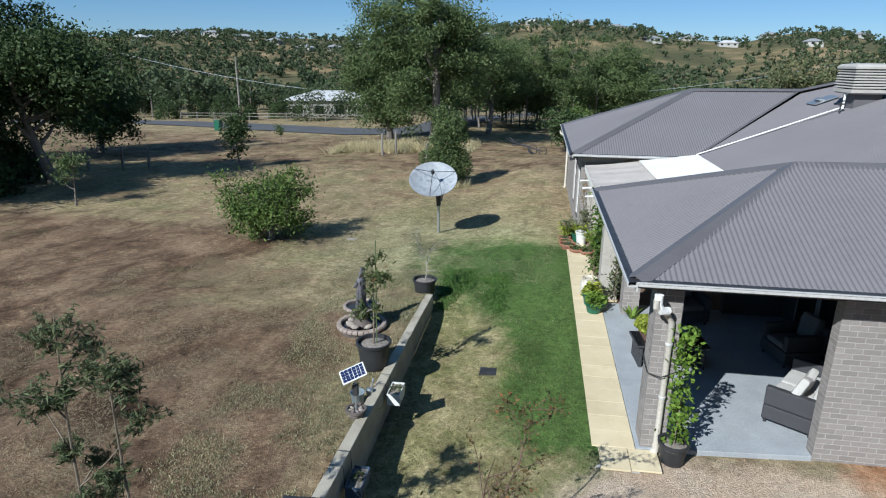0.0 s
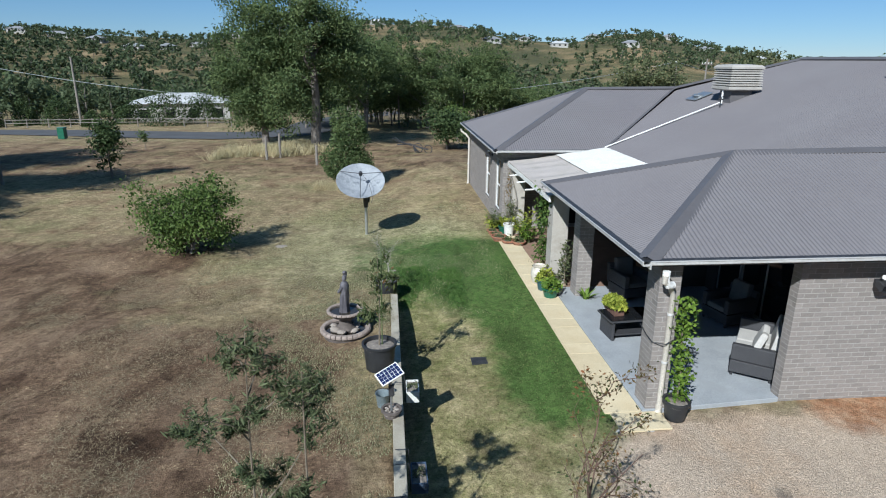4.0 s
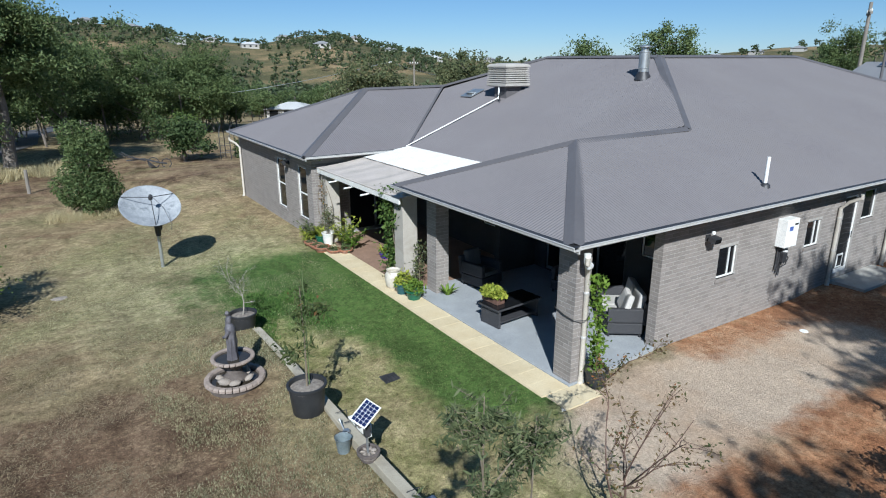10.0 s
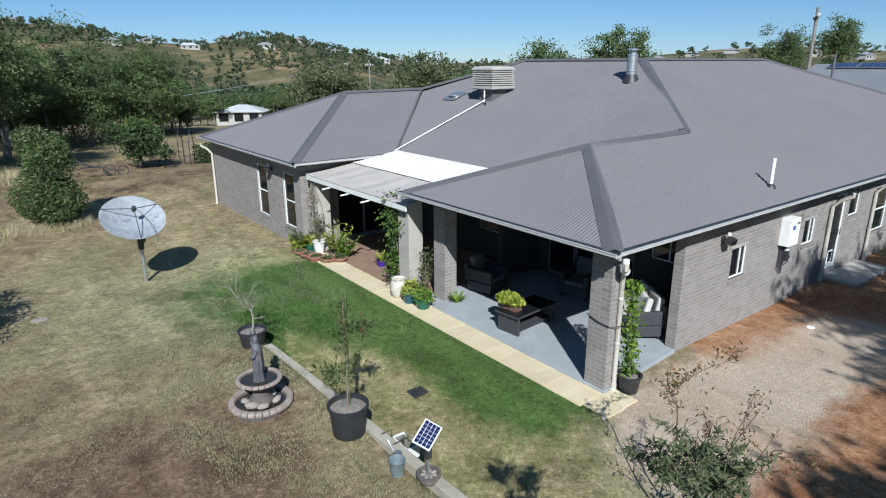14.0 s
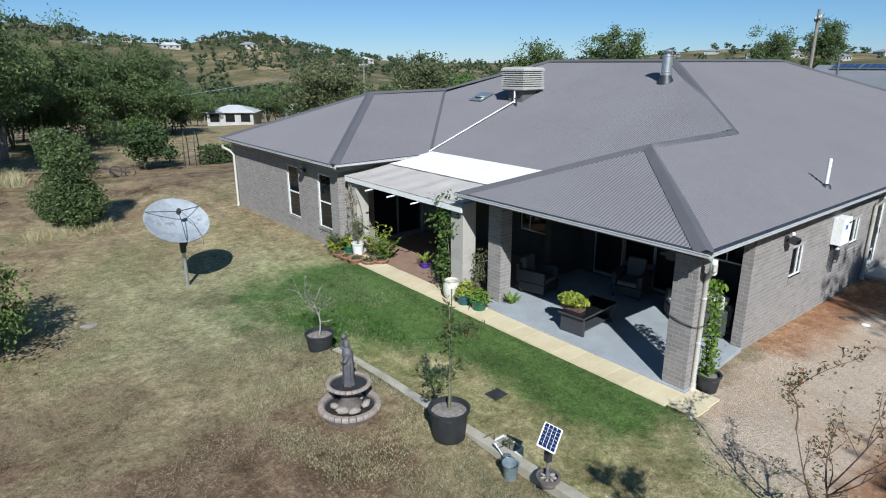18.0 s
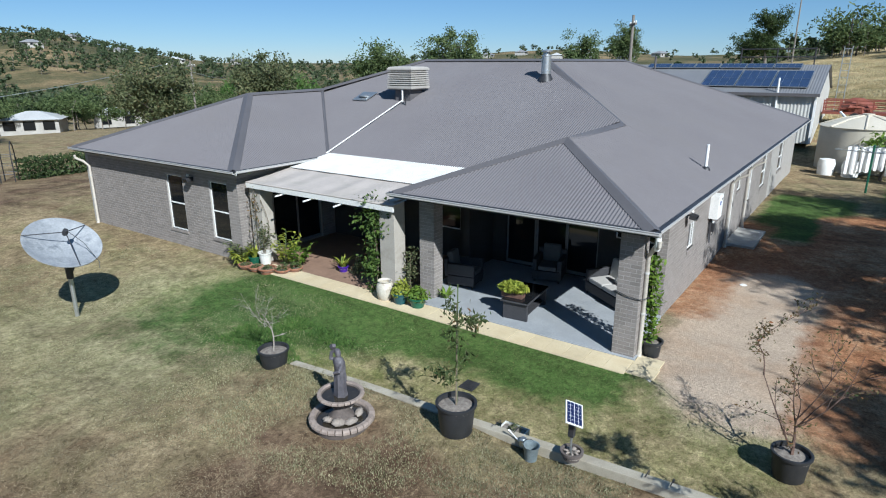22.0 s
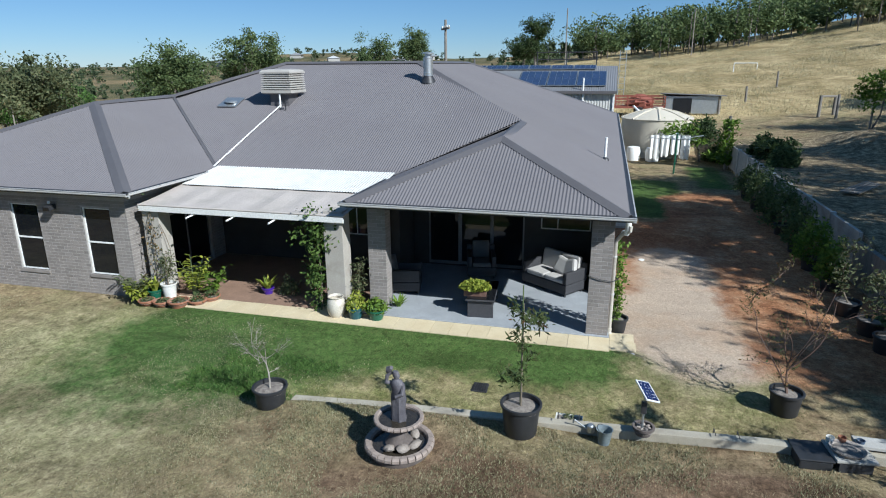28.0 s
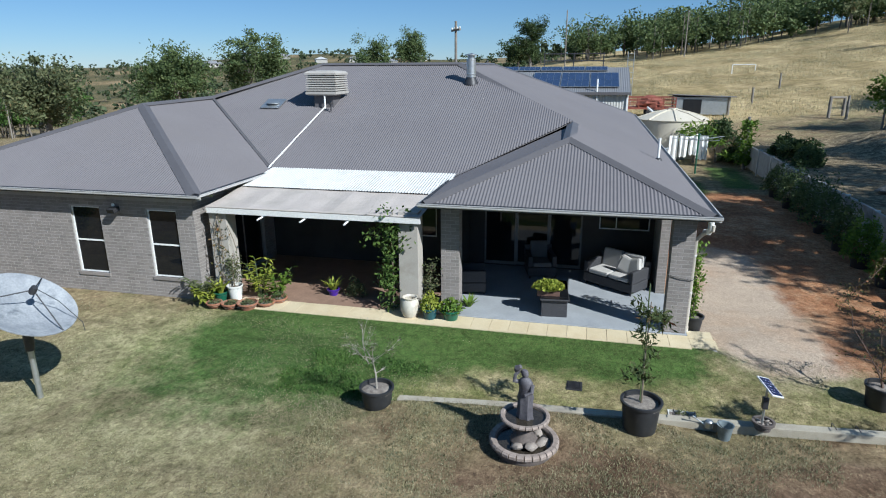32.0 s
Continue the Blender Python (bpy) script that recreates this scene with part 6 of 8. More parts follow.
dish = thing("satellite_dish", "large weathered grey satellite dish on a steel pole", "satellite dish", (-3.38, 20.45, gz(-3.38, 20.45)))
M["dishgrey"] = surface("dish_grey", (0.208, 0.223, 0.246), (0.354, 0.370, 0.385), 2.2, 30, 0.55, relief=0.08, stain=(0.131, 0.146, 0.166), stain_scale=2.6)
n, m = 44, 9
D, dep = 0.80, 0.20
aim = Vector((0.05, -0.56, 0.82)).to_track_quat("Z", "Y").to_matrix().to_4x4()
dm = Matrix.Translation((-0.14, -0.32, 1.98)) @ aim
prof = [(D * i / m, dep * (i / m) ** 2 - dep) for i in range(m + 1)] + [(D + 0.012, 0.0), (D + 0.012, -0.02)] + [(D * i / m, dep * (i / m) ** 2 - dep - 0.02) for i in range(m, -1, -1)]
refl = part("reflector", MB().lathe(prof, n), M["dishgrey"], dish, smooth=True)
refl.matrix_basis = dm
for k in range(3):
    t = 2 * math.pi * k / 3 + 0.45
    part("strut", MB().tube([(D * math.cos(t), D * math.sin(t), 0.0), (0.03 * math.cos(t), 0.03 * math.sin(t), 0.30)], 0.011, 6), M["darkmetal"], dish).matrix_basis = dm
part("feed_horn", MB().lathe([(0.0, 0.24), (0.055, 0.24), (0.065, 0.30), (0.05, 0.38), (0.0, 0.38)], 14), M["darkmetal"], dish, "black feed horn", smooth=True).matrix_basis = dm
part("feed_cable", MB().tube([(0.04, 0.0, 0.33), (0.25, -0.35, 0.20), (0.35, -0.85, 0.02), (0.3, -0.98, -0.06)], 0.007, 5), M["black"], dish).matrix_basis = dm
part("bracket", MB().lathe([(0.0, -0.45), (0.10, -0.45), (0.12, -0.27), (0.0, -0.27)], 10), M["darkmetal"], dish, "black mount bracket").matrix_basis = dm
part("mount", MB().tube([(0, 0, 0.98), (0.0, -0.02, 1.25), (-0.06, -0.14, 1.62)], [0.075, 0.09, 0.07], 12), M["darkmetal"], dish, "dark steel mount", smooth=True)
part("actuator", MB().tube([(0.10, 0.02, 1.15), (0.16, -0.12, 1.72)], 0.03, 8), M["darkmetal"], dish)
part("pole", MB().tube([(0, 0, -0.1), (0, 0, 1.02)], 0.05, 14), M["galv"], dish, "galvanised pole", smooth=True)

drain = thing("drain_grate", "square dark drain grate set in the lawn", "drain", (-0.82, 10.71, gz(-0.82, 10.71)))
part("surround", bx((-0.165, -0.15, -0.02), (0.165, 0.15, 0.012)), M["darkmetal"], drain, bevel=0.006)
for k in range(6):
    part("grate_bar", bx((-0.14, -0.125 + k * 0.044, 0.012), (0.14, -0.10 + k * 0.044, 0.026)), M["darkmetal"], drain)

# solar light, bucket and bits on the retaining wall
M["galvblue"] = surface("blue_grey_galvanised", (0.16, 0.20, 0.22), (0.27, 0.32, 0.34), 9, 60, 0.5, metal=0.3, relief=0.1, stain=(0.12, 0.14, 0.15))
M["cell"] = surface("solar_cell", (0.008, 0.012, 0.05), (0.016, 0.026, 0.09), 5, 40, 0.25, relief=0.0)


def solar_panel(parent, w, h, nx_, ny_, m, thick=0.02, gap=0.005, rim=0.014, name="panel"):
    p = part(name, bx((-w / 2, -h / 2, 0), (w / 2, h / 2, thick)), M["white"], parent, "white framed solar panel", bevel=0.003)
    p.matrix_basis = m
    cw, ch = (w - 2 * rim) / nx_, (h - 2 * rim) / ny_
    me = bx((-cw / 2 + gap / 2, -ch / 2 + gap / 2, 0), (cw / 2 - gap / 2, ch / 2 - gap / 2, 0.003)).mesh("cell")
    me.materials.append(M["cell"])
    for i in range(nx_):
        for j in range(ny_):
            part("cell", me, M["cell"], p).matrix_basis = Matrix.Translation((-w / 2 + rim + cw * (i + 0.5), -h / 2 + rim + ch * (j + 0.5), thick))
    return p


lamp = thing("solar_light", "small solar panel on a post in a bowl of stones", "solar light", (-2.60, 7.91, 0.45))
wx = Vector((0.86, 0.40, 0.34)).normalized()
wz = (Vector((-0.13, -0.48, 0.87)) - wx * wx.dot(Vector((-0.13, -0.48, 0.87)))).normalized()
wy = wz.cross(wx)
solar_panel(lamp, 0.38, 0.25, 6, 4, Matrix.Translation((-0.02, 0, 0.70)) @ Matrix((wx, wy, wz)).transposed().to_4x4())
part("post", MB().tube([(0, 0.02, -0.05), (0, 0.02, 0.66)], 0.018, 8), M["galv"], lamp)
part("lamp_body", bx((-0.04, -0.02, 0.34), (0.04, 0.06, 0.52)), M["darkmetal"], lamp, bevel=0.008)
pot(lamp, 0.145, 0.14, M["cast"], "bowl", z0=-0.01)
for k in range(7):
    part("stone", MB().lathe([(0.0, -0.6), (0.8, -0.3), (1, 0.1), (0.6, 0.6), (0, 0.7)], 7), M["rock"], lamp, smooth=True).matrix_basis = pose(0.08 * math.cos(k * 0.9), 0.08 * math.sin(k * 0.9), 0.10, 20 * k, 0, 50 * k) @ Matrix.Diagonal((0.045, 0.035, 0.03, 1))

bucket = thing("metal_bucket", "galvanised metal bucket standing beside the retaining wall", "bucket", (-2.74, 8.46, gz(-2.74, 8.46)))
part("body", MB().lathe([(0.085, 0), (0.115, 0.23), (0.125, 0.24), (0.11, 0.235), (0.08, 0.02), (0, 0.02)], 24), M["galvblue"], bucket, "weathered blue-grey metal", smooth=True)
part("handle", MB().tube([(0.118 * math.cos(t), 0.03 + 0.08 * math.sin(t), 0.235 + 0.03 * math.sin(t)) for t in np.linspace(0, math.pi, 9)], 0.005, 5), M["darkmetal"], bucket)
can = thing("watering_can", "small grey metal watering can on the wall", "watering can", (-2.60, 8.66, 0.36))
part("body", MB().lathe([(0.06, 0), (0.06, 0.10), (0.04, 0.12), (0.035, 0.12)], 18), M["galv"], can, smooth=True)
part("spout", MB().tube([(0, 0.05, 0.03), (0, 0.20, 0.13), (0, 0.25, 0.16)], [0.014, 0.011, 0.02], 8), M["galv"], can)


def trough(x, y, z, w, d, h, mat, label):
    ob = thing("trough_planter", label, "planter", (x, y, z), 90, "planters on the wall")
    mb = MB()
    a, b = w / 2, d / 2
    mb.box((-a, -b, 0), (a, -b + 0.015, h)).box((-a, b - 0.015, 0), (a, b, h)).box((-a, -b + 0.015, 0), (-a + 0.015, b - 0.015, h)).box((a - 0.015, -b + 0.015, 0), (a, b - 0.015, h)).box((-a + 0.015, -b + 0.015, 0), (a - 0.015, b - 0.015, 0.02))
    part("trough", mb, mat, ob)
    part("soil", bx((-a + 0.016, -b + 0.016, 0.02), (a - 0.016, b - 0.016, h - 0.03)), M["soil"], ob, "dry soil")
    bush_on(ob, R(int(y * 10)), 0.12, 0.10, h - 0.03, M["leaf_olive"], 60, (0.07, 0.02))
    return ob


M["bluegrey"] = surface("faded_blue_plastic", (0.05, 0.075, 0.12), (0.085, 0.12, 0.18), 5, 60, 0.5, relief=0.05)
trough(-2.24, 9.0, 0.12, 0.42, 0.22, 0.2, M["whiteglaze"], "white trough planter hooked on the wall's inner side")
trough(-2.24, 6.75, 0.12, 0.46, 0.22, 0.16, M["bluegrey"], "faded blue-grey trough planter hooked on the wall")
for y, z in ((9.0, 0.12), (6.75, 0.12)):
    hook = thing("planter_bracket", "dark steel bracket holding a trough planter", "bracket")
    for d in (-0.16, 0.16):
        part("hook", MB().tube([(-2.56, y + d, 0.60 - 0.03 * (y - 5)), (-2.38, y + d, 0.60 - 0.03 * (y - 5)), (-2.36, y + d, z - 0.01), (-2.12, y + d, z - 0.012), (-2.12, y + d, z + 0.08)], 0.007, 5), M["darkmetal"], hook)

crate = thing("black_crate", "black plastic-covered crate on the wall", "crate", (-2.64, 5.70, 0.40), 4)
part("box", bx((-0.24, -0.20, 0), (0.22, 0.22, 0.15)), M["black"], crate, bevel=0.02)
part("lid", bx((-0.255, -0.215, 0.15), (0.235, 0.235, 0.175)), M["black"], crate, bevel=0.012)
stand = thing("tray_stand", "grey board carrying a large round tray", "stand", (-2.60, 5.26, 0.34), 6)
part("board", bx((-0.25, -0.30, 0.22), (0.25, 0.22, 0.26)), M["concrete"], stand, bevel=0.008)
for a in (-0.2, 0.2):
    part("leg", bx((a - 0.05, -0.24, -0.1), (a + 0.05, 0.18, 0.22)), M["darkmetal"], stand)
tray = thing("round_tray", "large round galvanised tray of dry soil", "tray", (-2.62, 5.26, 0.60))
part("tray", MB().lathe([(0.185, 0), (0.215, 0.05), (0.225, 0.055), (0.205, 0.05), (0.175, 0.015), (0, 0.015)], 30), M["rock"], tray, smooth=True)
part("soil", MB().lathe([(0.18, 0.025), (0.1, 0.035), (0, 0.03)], 20), M["soil"], tray)
for k, (dx, dy, c) in enumerate(((0.19, 0.16, "whiteglaze"), (0.2, -0.22, "bluegrey"), (0.225, 0.0, "terracotta"))):
    ob = thing("small_tin", "small coloured tin beside the tray", "tin", (-2.62 + dx, 5.26 + dy, 0.60), 0, "tins")
    part("tin", MB().lathe([(0.05, 0), (0.055, 0.09), (0.05, 0.09), (0.045, 0.01), (0, 0.01)], 14), M[c], ob, smooth=True)
plank = thing("grey_plank", "weathered grey plank along the wall", "plank", (-2.38, 4.25, 0.60), 90)
part("board", bx((-0.85, -0.13, 0), (0.85, 0.13, 0.05)), M["concrete"], plank, bevel=0.006)
bricks = thing("brick_stack", "small stack of red bricks beside the wall", "bricks", (-2.85, 3.85, gz(-2.85, 3.85)))
bme = bx((-0.115, -0.055, 0), (0.115, 0.055, 0.076)).mesh("brick", 0.004)
bme.materials.append(M["terracotta"])
for k in range(9):
    part("brick", bme, M["terracotta"], bricks).matrix_basis = pose(-0.13 + 0.24 * (k % 2) + 0.02 * (k % 3), 0.12 * (k // 2 % 2) - 0.05, 0.078 * (k // 4), 0, 0, 4 * (k % 5) - 8)
tarp = thing("teal_tarp", "crumpled teal tarpaulin heaped over garden goods", "tarpaulin", (0.55, 2.25, gz(0.55, 2.25)))
rg = R(201)
n = 22
vs = []
for i in range(n + 1):
    for j in range(n + 1):
        u, v = i / n * 2 - 1, j / n * 2 - 1
        hh = 0.75 * max(0, 1 - abs(u) ** 3) * max(0, 1 - abs(v) ** 3) + 0.06 * math.sin(7 * u + 4 * v) * math.cos(5 * v)
        vs.append((u * 0.8, v * 0.65, hh))
part("sheet", MB().faces(vs, [(i * (n + 1) + j, (i + 1) * (n + 1) + j, (i + 1) * (n + 1) + j + 1, i * (n + 1) + j + 1) for i in range(n) for j in range(n)]), surface("teal_sheet", (0.01, 0.12, 0.11), (0.02, 0.19, 0.17), 4, 60, 0.45, relief=0.1), tarp, smooth=True)

# ---- alfresco furniture ----
def wicker_table(x, y):
    ob = thing("coffee_table", "low black wicker coffee table with glass top", "table", (x, y, 0.05), 5)
    for a in (-0.58, 0.58):
        part("end_panel", bx((a - 0.03, -0.30, 0.0), (a + 0.03, 0.30, 0.42)), M["wicker"], ob, bevel=0.012)
    part("shelf", bx((-0.55, -0.26, 0.10), (0.55, 0.26, 0.13)), M["wicker"], ob)
    part("tabletop", bx((-0.68, -0.34, 0.42), (0.68, 0.34, 0.46)), M["wicker"], ob, bevel=0.012)
    part("glass_top", bx((-0.66, -0.32, 0.462), (0.66, 0.32, 0.47)), M["glass"], ob)
    return ob


wicker_table(2.58, 11.33)
pl = thing("planter_box", "brown planter of yellow-green foliage on the table", "planter", (2.18, 11.44, 0.52), 5)
part("box", bx((-0.11, -0.26, 0), (0.11, 0.26, 0.15)), surface("planter_brown", (0.10, 0.055, 0.04), (0.17, 0.095, 0.07), 6, 60, 0.7), pl, bevel=0.012)
rg = R(211)
d = rg.normal(size=(1300, 3))
d /= np.linalg.norm(d, axis=1, keepdims=True)
d[:, 2] = np.abs(d[:, 2])
cen = d * rg.uniform(0.4, 1, (1300, 1)) ** 0.5 * np.array([0.22, 0.37, 0.20]) + np.array([0, 0, 0.17])
part("leaves", leaf_mesh("leaves", leaf_array(cen, 0.10, 0.06, rg, -0.2)), M["leaf_yellow"], pl)


def wicker_seat(name, label, x, y, turn, w, cushions, cloth="cushion", note="pale grey cushion"):
    """A wicker seat that faces +y of its own, with arms, back and cushions."""
    ob = thing(name, label, "sofa" if w > 1 else "armchair", (x, y, 0.05), turn, "wicker seats")
    part("base", bx((-w / 2, -0.36, 0.08), (w / 2, 0.38, 0.32)), M["wicker"], ob, bevel=0.02)
    part("backrest", MB().box((-w / 2, -0.40, 0.32), (w / 2, -0.30, 0.80), pose(0, 0, 0, 6, 0, 0)), M["wicker"], ob, bevel=0.025)
    for s in (-1, 1):
        a, b = sorted((s * (w / 2), s * (w / 2 - 0.12)))
        part("arm", bx((a, -0.36, 0.33), (b, 0.38, 0.64)), M["wicker"], ob, bevel=0.025)
    k = (w - 0.26) / cushions
    for i in range(cushions):
        c = -w / 2 + 0.13 + k * (i + 0.5)
        part("seat_cushion", bx((c - k / 2 + 0.01, -0.28, 0.325), (c + k / 2 - 0.01, 0.37, 0.45)), M[cloth], ob, note, bevel=0.045)
        part("back_cushion", MB().box((c - k / 2 + 0.02, -0.29, 0.45), (c + k / 2 - 0.02, -0.13, 0.95), pose(0, 0, 0, 10, 0, 0)), M[cloth], ob, note, bevel=0.05)
    for a in (-w / 2 + 0.06, w / 2 - 0.06):
        for b in (-0.32, 0.33):
            part("leg", MB().tube([(a, b, 0), (a, b, 0.1)], 0.025, 8), M["black"], ob)
    return ob


sofa = wicker_seat("sofa", "dark wicker sofa with pale grey cushions", 4.43, 9.82, 54, 1.5, 2)
for k, (x, t) in enumerate(((-0.52, 16), (-0.22, -14))):
    cu = thing("scatter_cushion", "pale grey scatter cushion leaning on the sofa", "cushion", tuple(sofa.matrix_basis @ Vector((x, 0.02, 0.45))), 54, "scatter cushions")
    part("cushion", MB().box((-0.23, -0.07, 0.0), (0.23, 0.07, 0.44), pose(0, 0, 0, 20, t, 0)), M["cushion"], cu, bevel=0.065)
wicker_seat("armchair", "dark wicker armchair with cushions coloured as shaded", 3.36, 13.52, -168, 0.78, 1, "cushionshade", "cushion with shade in its grey")
wicker_seat("armchair", "dark wicker armchair facing the table with cushions coloured as shaded", 4.98, 11.85, 104, 0.78, 1, "cushionshade", "cushion with shade in its grey")

# ---- beyond the house: shed, tank, bank wall ----
M["shedwall"] = surface("shed_steel", (0.477, 0.470, 0.439), (0.539, 0.531, 0.501), 1.0, 30, 0.5, relief=0.05)
M["shedroof"] = surface("shed_roof", (0.162, 0.162, 0.169), (0.200, 0.200, 0.208), 0.8, 20, 0.45, relief=0.05)
M["tank"] = surface("tank_cream", (0.539, 0.485, 0.385), (0.601, 0.547, 0.447), 1.2, 30, 0.5, relief=0.05)
M["redpaint"] = surface("red_paint", (0.177, 0.046, 0.031), (0.254, 0.077, 0.050), 2, 40, 0.6, relief=0.1, stain=(0.169, 0.054, 0.031))
M["timber"] = surface("grey_timber", (0.154, 0.135, 0.115), (0.262, 0.239, 0.208), 3, 50, 0.9, relief=0.4, stretch=(4, 4, 0.6))
M["solarblue"] = surface("solar_blue", (0.02, 0.034, 0.075), (0.034, 0.055, 0.12), 2, 20, 0.2, relief=0.0)

shed = thing("shed", "large cream steel shed with grey roof and solar panels", "shed")
SX0, SX1, SY0, SY1, SZE, SZT, SG = 33.2, 42.5, 8.3, 20.5, 3.95, 5.52, 1.0
SXM = (SX0 + SX1) / 2
corrugated("wall", [(SX0, SY0, SG), (SX0, SY1, SG), (SX0, SY1, SZE), (SX0, SY0, SZE)], ((SX0, SY1, SG), (SX0, SY0, SG)), M["shedwall"], shed, 0.19, 0.016)
part("end_wall", MB().faces([(SX0, SY0, SG), (SX1, SY0, SG), (SX1, SY0, SZE), (SXM, SY0, SZT), (SX0, SY0, SZE)], [(0, 1, 2, 3, 4)]), M["shedwall"], shed)
part("end_wall", MB().faces([(SX0, SY1, SG), (SX1, SY1, SG), (SX1, SY1, SZE), (SXM, SY1, SZT), (SX0, SY1, SZE)], [(4, 3, 2, 1, 0)]), M["shedwall"], shed)
part("wall", bx((SX1 - 0.1, SY0, SG), (SX1, SY1, SZE)), M["shedwall"], shed)
corrugated("roof_sheet", [(SX0 - 0.2, SY0 - 0.15, SZE - 0.05), (SX0 - 0.2, SY1 + 0.15, SZE - 0.05), (SXM, SY1 + 0.15, SZT), (SXM, SY0 - 0.15, SZT)], ((SX0 - 0.2, SY0 - 0.15, SZE - 0.05), (SX0 - 0.2, SY1 + 0.15, SZE - 0.05)), M["shedroof"], shed, 0.15, 0.012, 0.03)
corrugated("roof_sheet", [(SX1 + 0.2, SY0 - 0.15, SZE - 0.05), (SX1 + 0.2, SY1 + 0.15, SZE - 0.05), (SXM, SY1 + 0.15, SZT), (SXM, SY0 - 0.15, SZT)], ((SX1 + 0.2, SY0 - 0.15, SZE - 0.05), (SX1 + 0.2, SY1 + 0.15, SZE - 0.05)), M["shedroof"], shed, 0.15, 0.012, 0.03)
part("gutter", bx((SX0 - 0.32, SY0 - 0.15, SZE - 0.2), (SX0 - 0.2, SY1 + 0.15, SZE - 0.02)), M["cap"], shed, "dark gutter")
part("barge", bx((SX0 - 0.1, SY0 - 0.02, 1.0), (SX0 + 0.06, SY0 + 0.1, SZE)), M["white"], shed, "white corner trim")
sl = math.degrees(math.atan2(SZT - SZE, SXM - SX0 + 0.2))
for row, (cnt, y0, fx_, w, h_) in enumerate(((3, 8.9, 0.40, 2.0, 2.9), (6, 9.7, 0.88, 1.6, 0.8))):
    for k in range(cnt):
        x = SX0 + (SXM - SX0) * fx_
        ob = part("solar_panel", bx((-h_ / 2 - 0.03, -w / 2, 0), (h_ / 2 + 0.03, w / 2, 0.04)), M["galv"], shed, "dark blue roof solar panel with pale frame")
        ob.matrix_basis = pose(x, y0 + w * (k + 0.5) + 0.05 * k, SZE + (SZT - SZE) * fx_ + 0.12) @ pose(0, 0, 0, 0, -sl, 0)
        for i in range(2):
            for j in range(4):
                part("cell", bx((-h_ / 2 + h_ / 2 * i + 0.015, -w / 2 + 0.03 + (w - 0.06) / 4 * j + 0.01, 0.041), (-h_ / 2 + h_ / 2 * (i + 1) - 0.015, -w / 2 + 0.03 + (w - 0.06) / 4 * (j + 1) - 0.01, 0.047)), M["solarblue"], ob)
ob = thing("shed_flue", "thin steel pipe on the shed roof", "pipe", (34.6, 18.3, 4.4))
part("pipe", MB().tube([(0, 0, 0), (0, 0, 1.7)], 0.07, 10), M["cap"], ob)
ob = thing("vent_stack", "white plastic vent stack on the shed wall", "pipe", (SX0 - 0.1, 10.4, 2.6))
part("pipe", MB().tube([(0, 0, -1.6), (0, 0, 2.2)], 0.06, 10), M["white"], ob)

tank = thing("water_tank", "large cream corrugated water tank with conical lid", "water tank", (30.9, 5.6, gz(30.9, 5.6) - 0.22))
prof = [(2.15, 0.0)]
for k in range(30):
    prof.append((2.15 + (0.022 if k % 2 else 0.0), 0.08 * (k + 1)))
part("wall", MB().lathe(prof, 40), M["tank"], tank, smooth=True)
part("lid", MB().lathe([(2.2, 2.40), (2.22, 2.44), (1.2, 2.80), (0.3, 3.0), (0.0, 3.02)], 40), M["tank"], tank, smooth=True)
for k in range(8):
    t = 2 * math.pi * k / 8
    part("lid_rib", MB().tube([(2.2 * math.cos(t), 2.2 * math.sin(t), 2.46), (1.2 * math.cos(t), 1.2 * math.sin(t), 2.82), (0.25 * math.cos(t), 0.25 * math.sin(t), 3.02)], 0.045, 6), M["tank"], tank)
part("hatch", MB().lathe([(0.28, 3.0), (0.28, 3.1), (0, 3.12)], 18), M["tank"], tank)
part("inlet_pipe", MB().tube([(2.1, 1.4, 3.0), (1.6, 1.1, 2.75), (1.5, 1.0, 2.6)], 0.07, 8), M["white"], tank)
for k, (x, y) in enumerate(((28.2, 7.0), (28.0, 5.9))):
    ob = thing("storage_tub", "white plastic tub beside the tank" if k else "pale plastic drum beside the tank", "tub", (x, y, gz(x, y)))
    part("body", MB().lathe([(0.38, 0), (0.42, 0.55), (0.36, 0.8), (0.1, 0.85), (0, 0.85)], 18), M["white"], ob, smooth=True)
for k in range(4):
    ob = thing("hung_cloth", "white cloth hanging on the clothes line", "cloth", (26.6, 5.9 - 0.55 * k, gz(26.6, 5)), 0, "washing")
    vs = [((0.03 + 0.05 * (4 - j) / 4) * math.sin(i * 1.9 + k), (-0.24 + 0.48 * i / 6), 0.40 + 0.13 * (k % 3) + (1.35 - 0.13 * (k % 3)) * j / 4 + 0.04 * math.sin(i * 2.1 + k) * (j == 0)) for i in range(7) for j in range(5)]
    part("cloth", MB().faces(vs, [(i * 5 + j, (i + 1) * 5 + j, (i + 1) * 5 + j + 1, i * 5 + j + 1) for i in range(6) for j in range(4)]), M["white"], ob)
line = thing("clothes_line", "green rotary clothes line on the back lawn", "clothes line", (23.2, 5.1, gz(23.2, 5.1)))
part("pole", MB().tube([(0, 0, -0.1), (0, 0, 2.15)], 0.045, 10), M["greenglaze"], line, "dark green pole")
for k in range(4):
    t = math.pi / 2 * k + 0.5
    part("arm", MB().tube([(0, 0, 1.8), (1.6 * math.cos(t), 1.6 * math.sin(t), 1.95)], 0.02, 6), M["galv"], line)
    part("brace", MB().tube([(0, 0, 2.12), (0.8 * math.cos(t), 0.8 * math.sin(t), 1.88)], 0.008, 5), M["galv"], line)
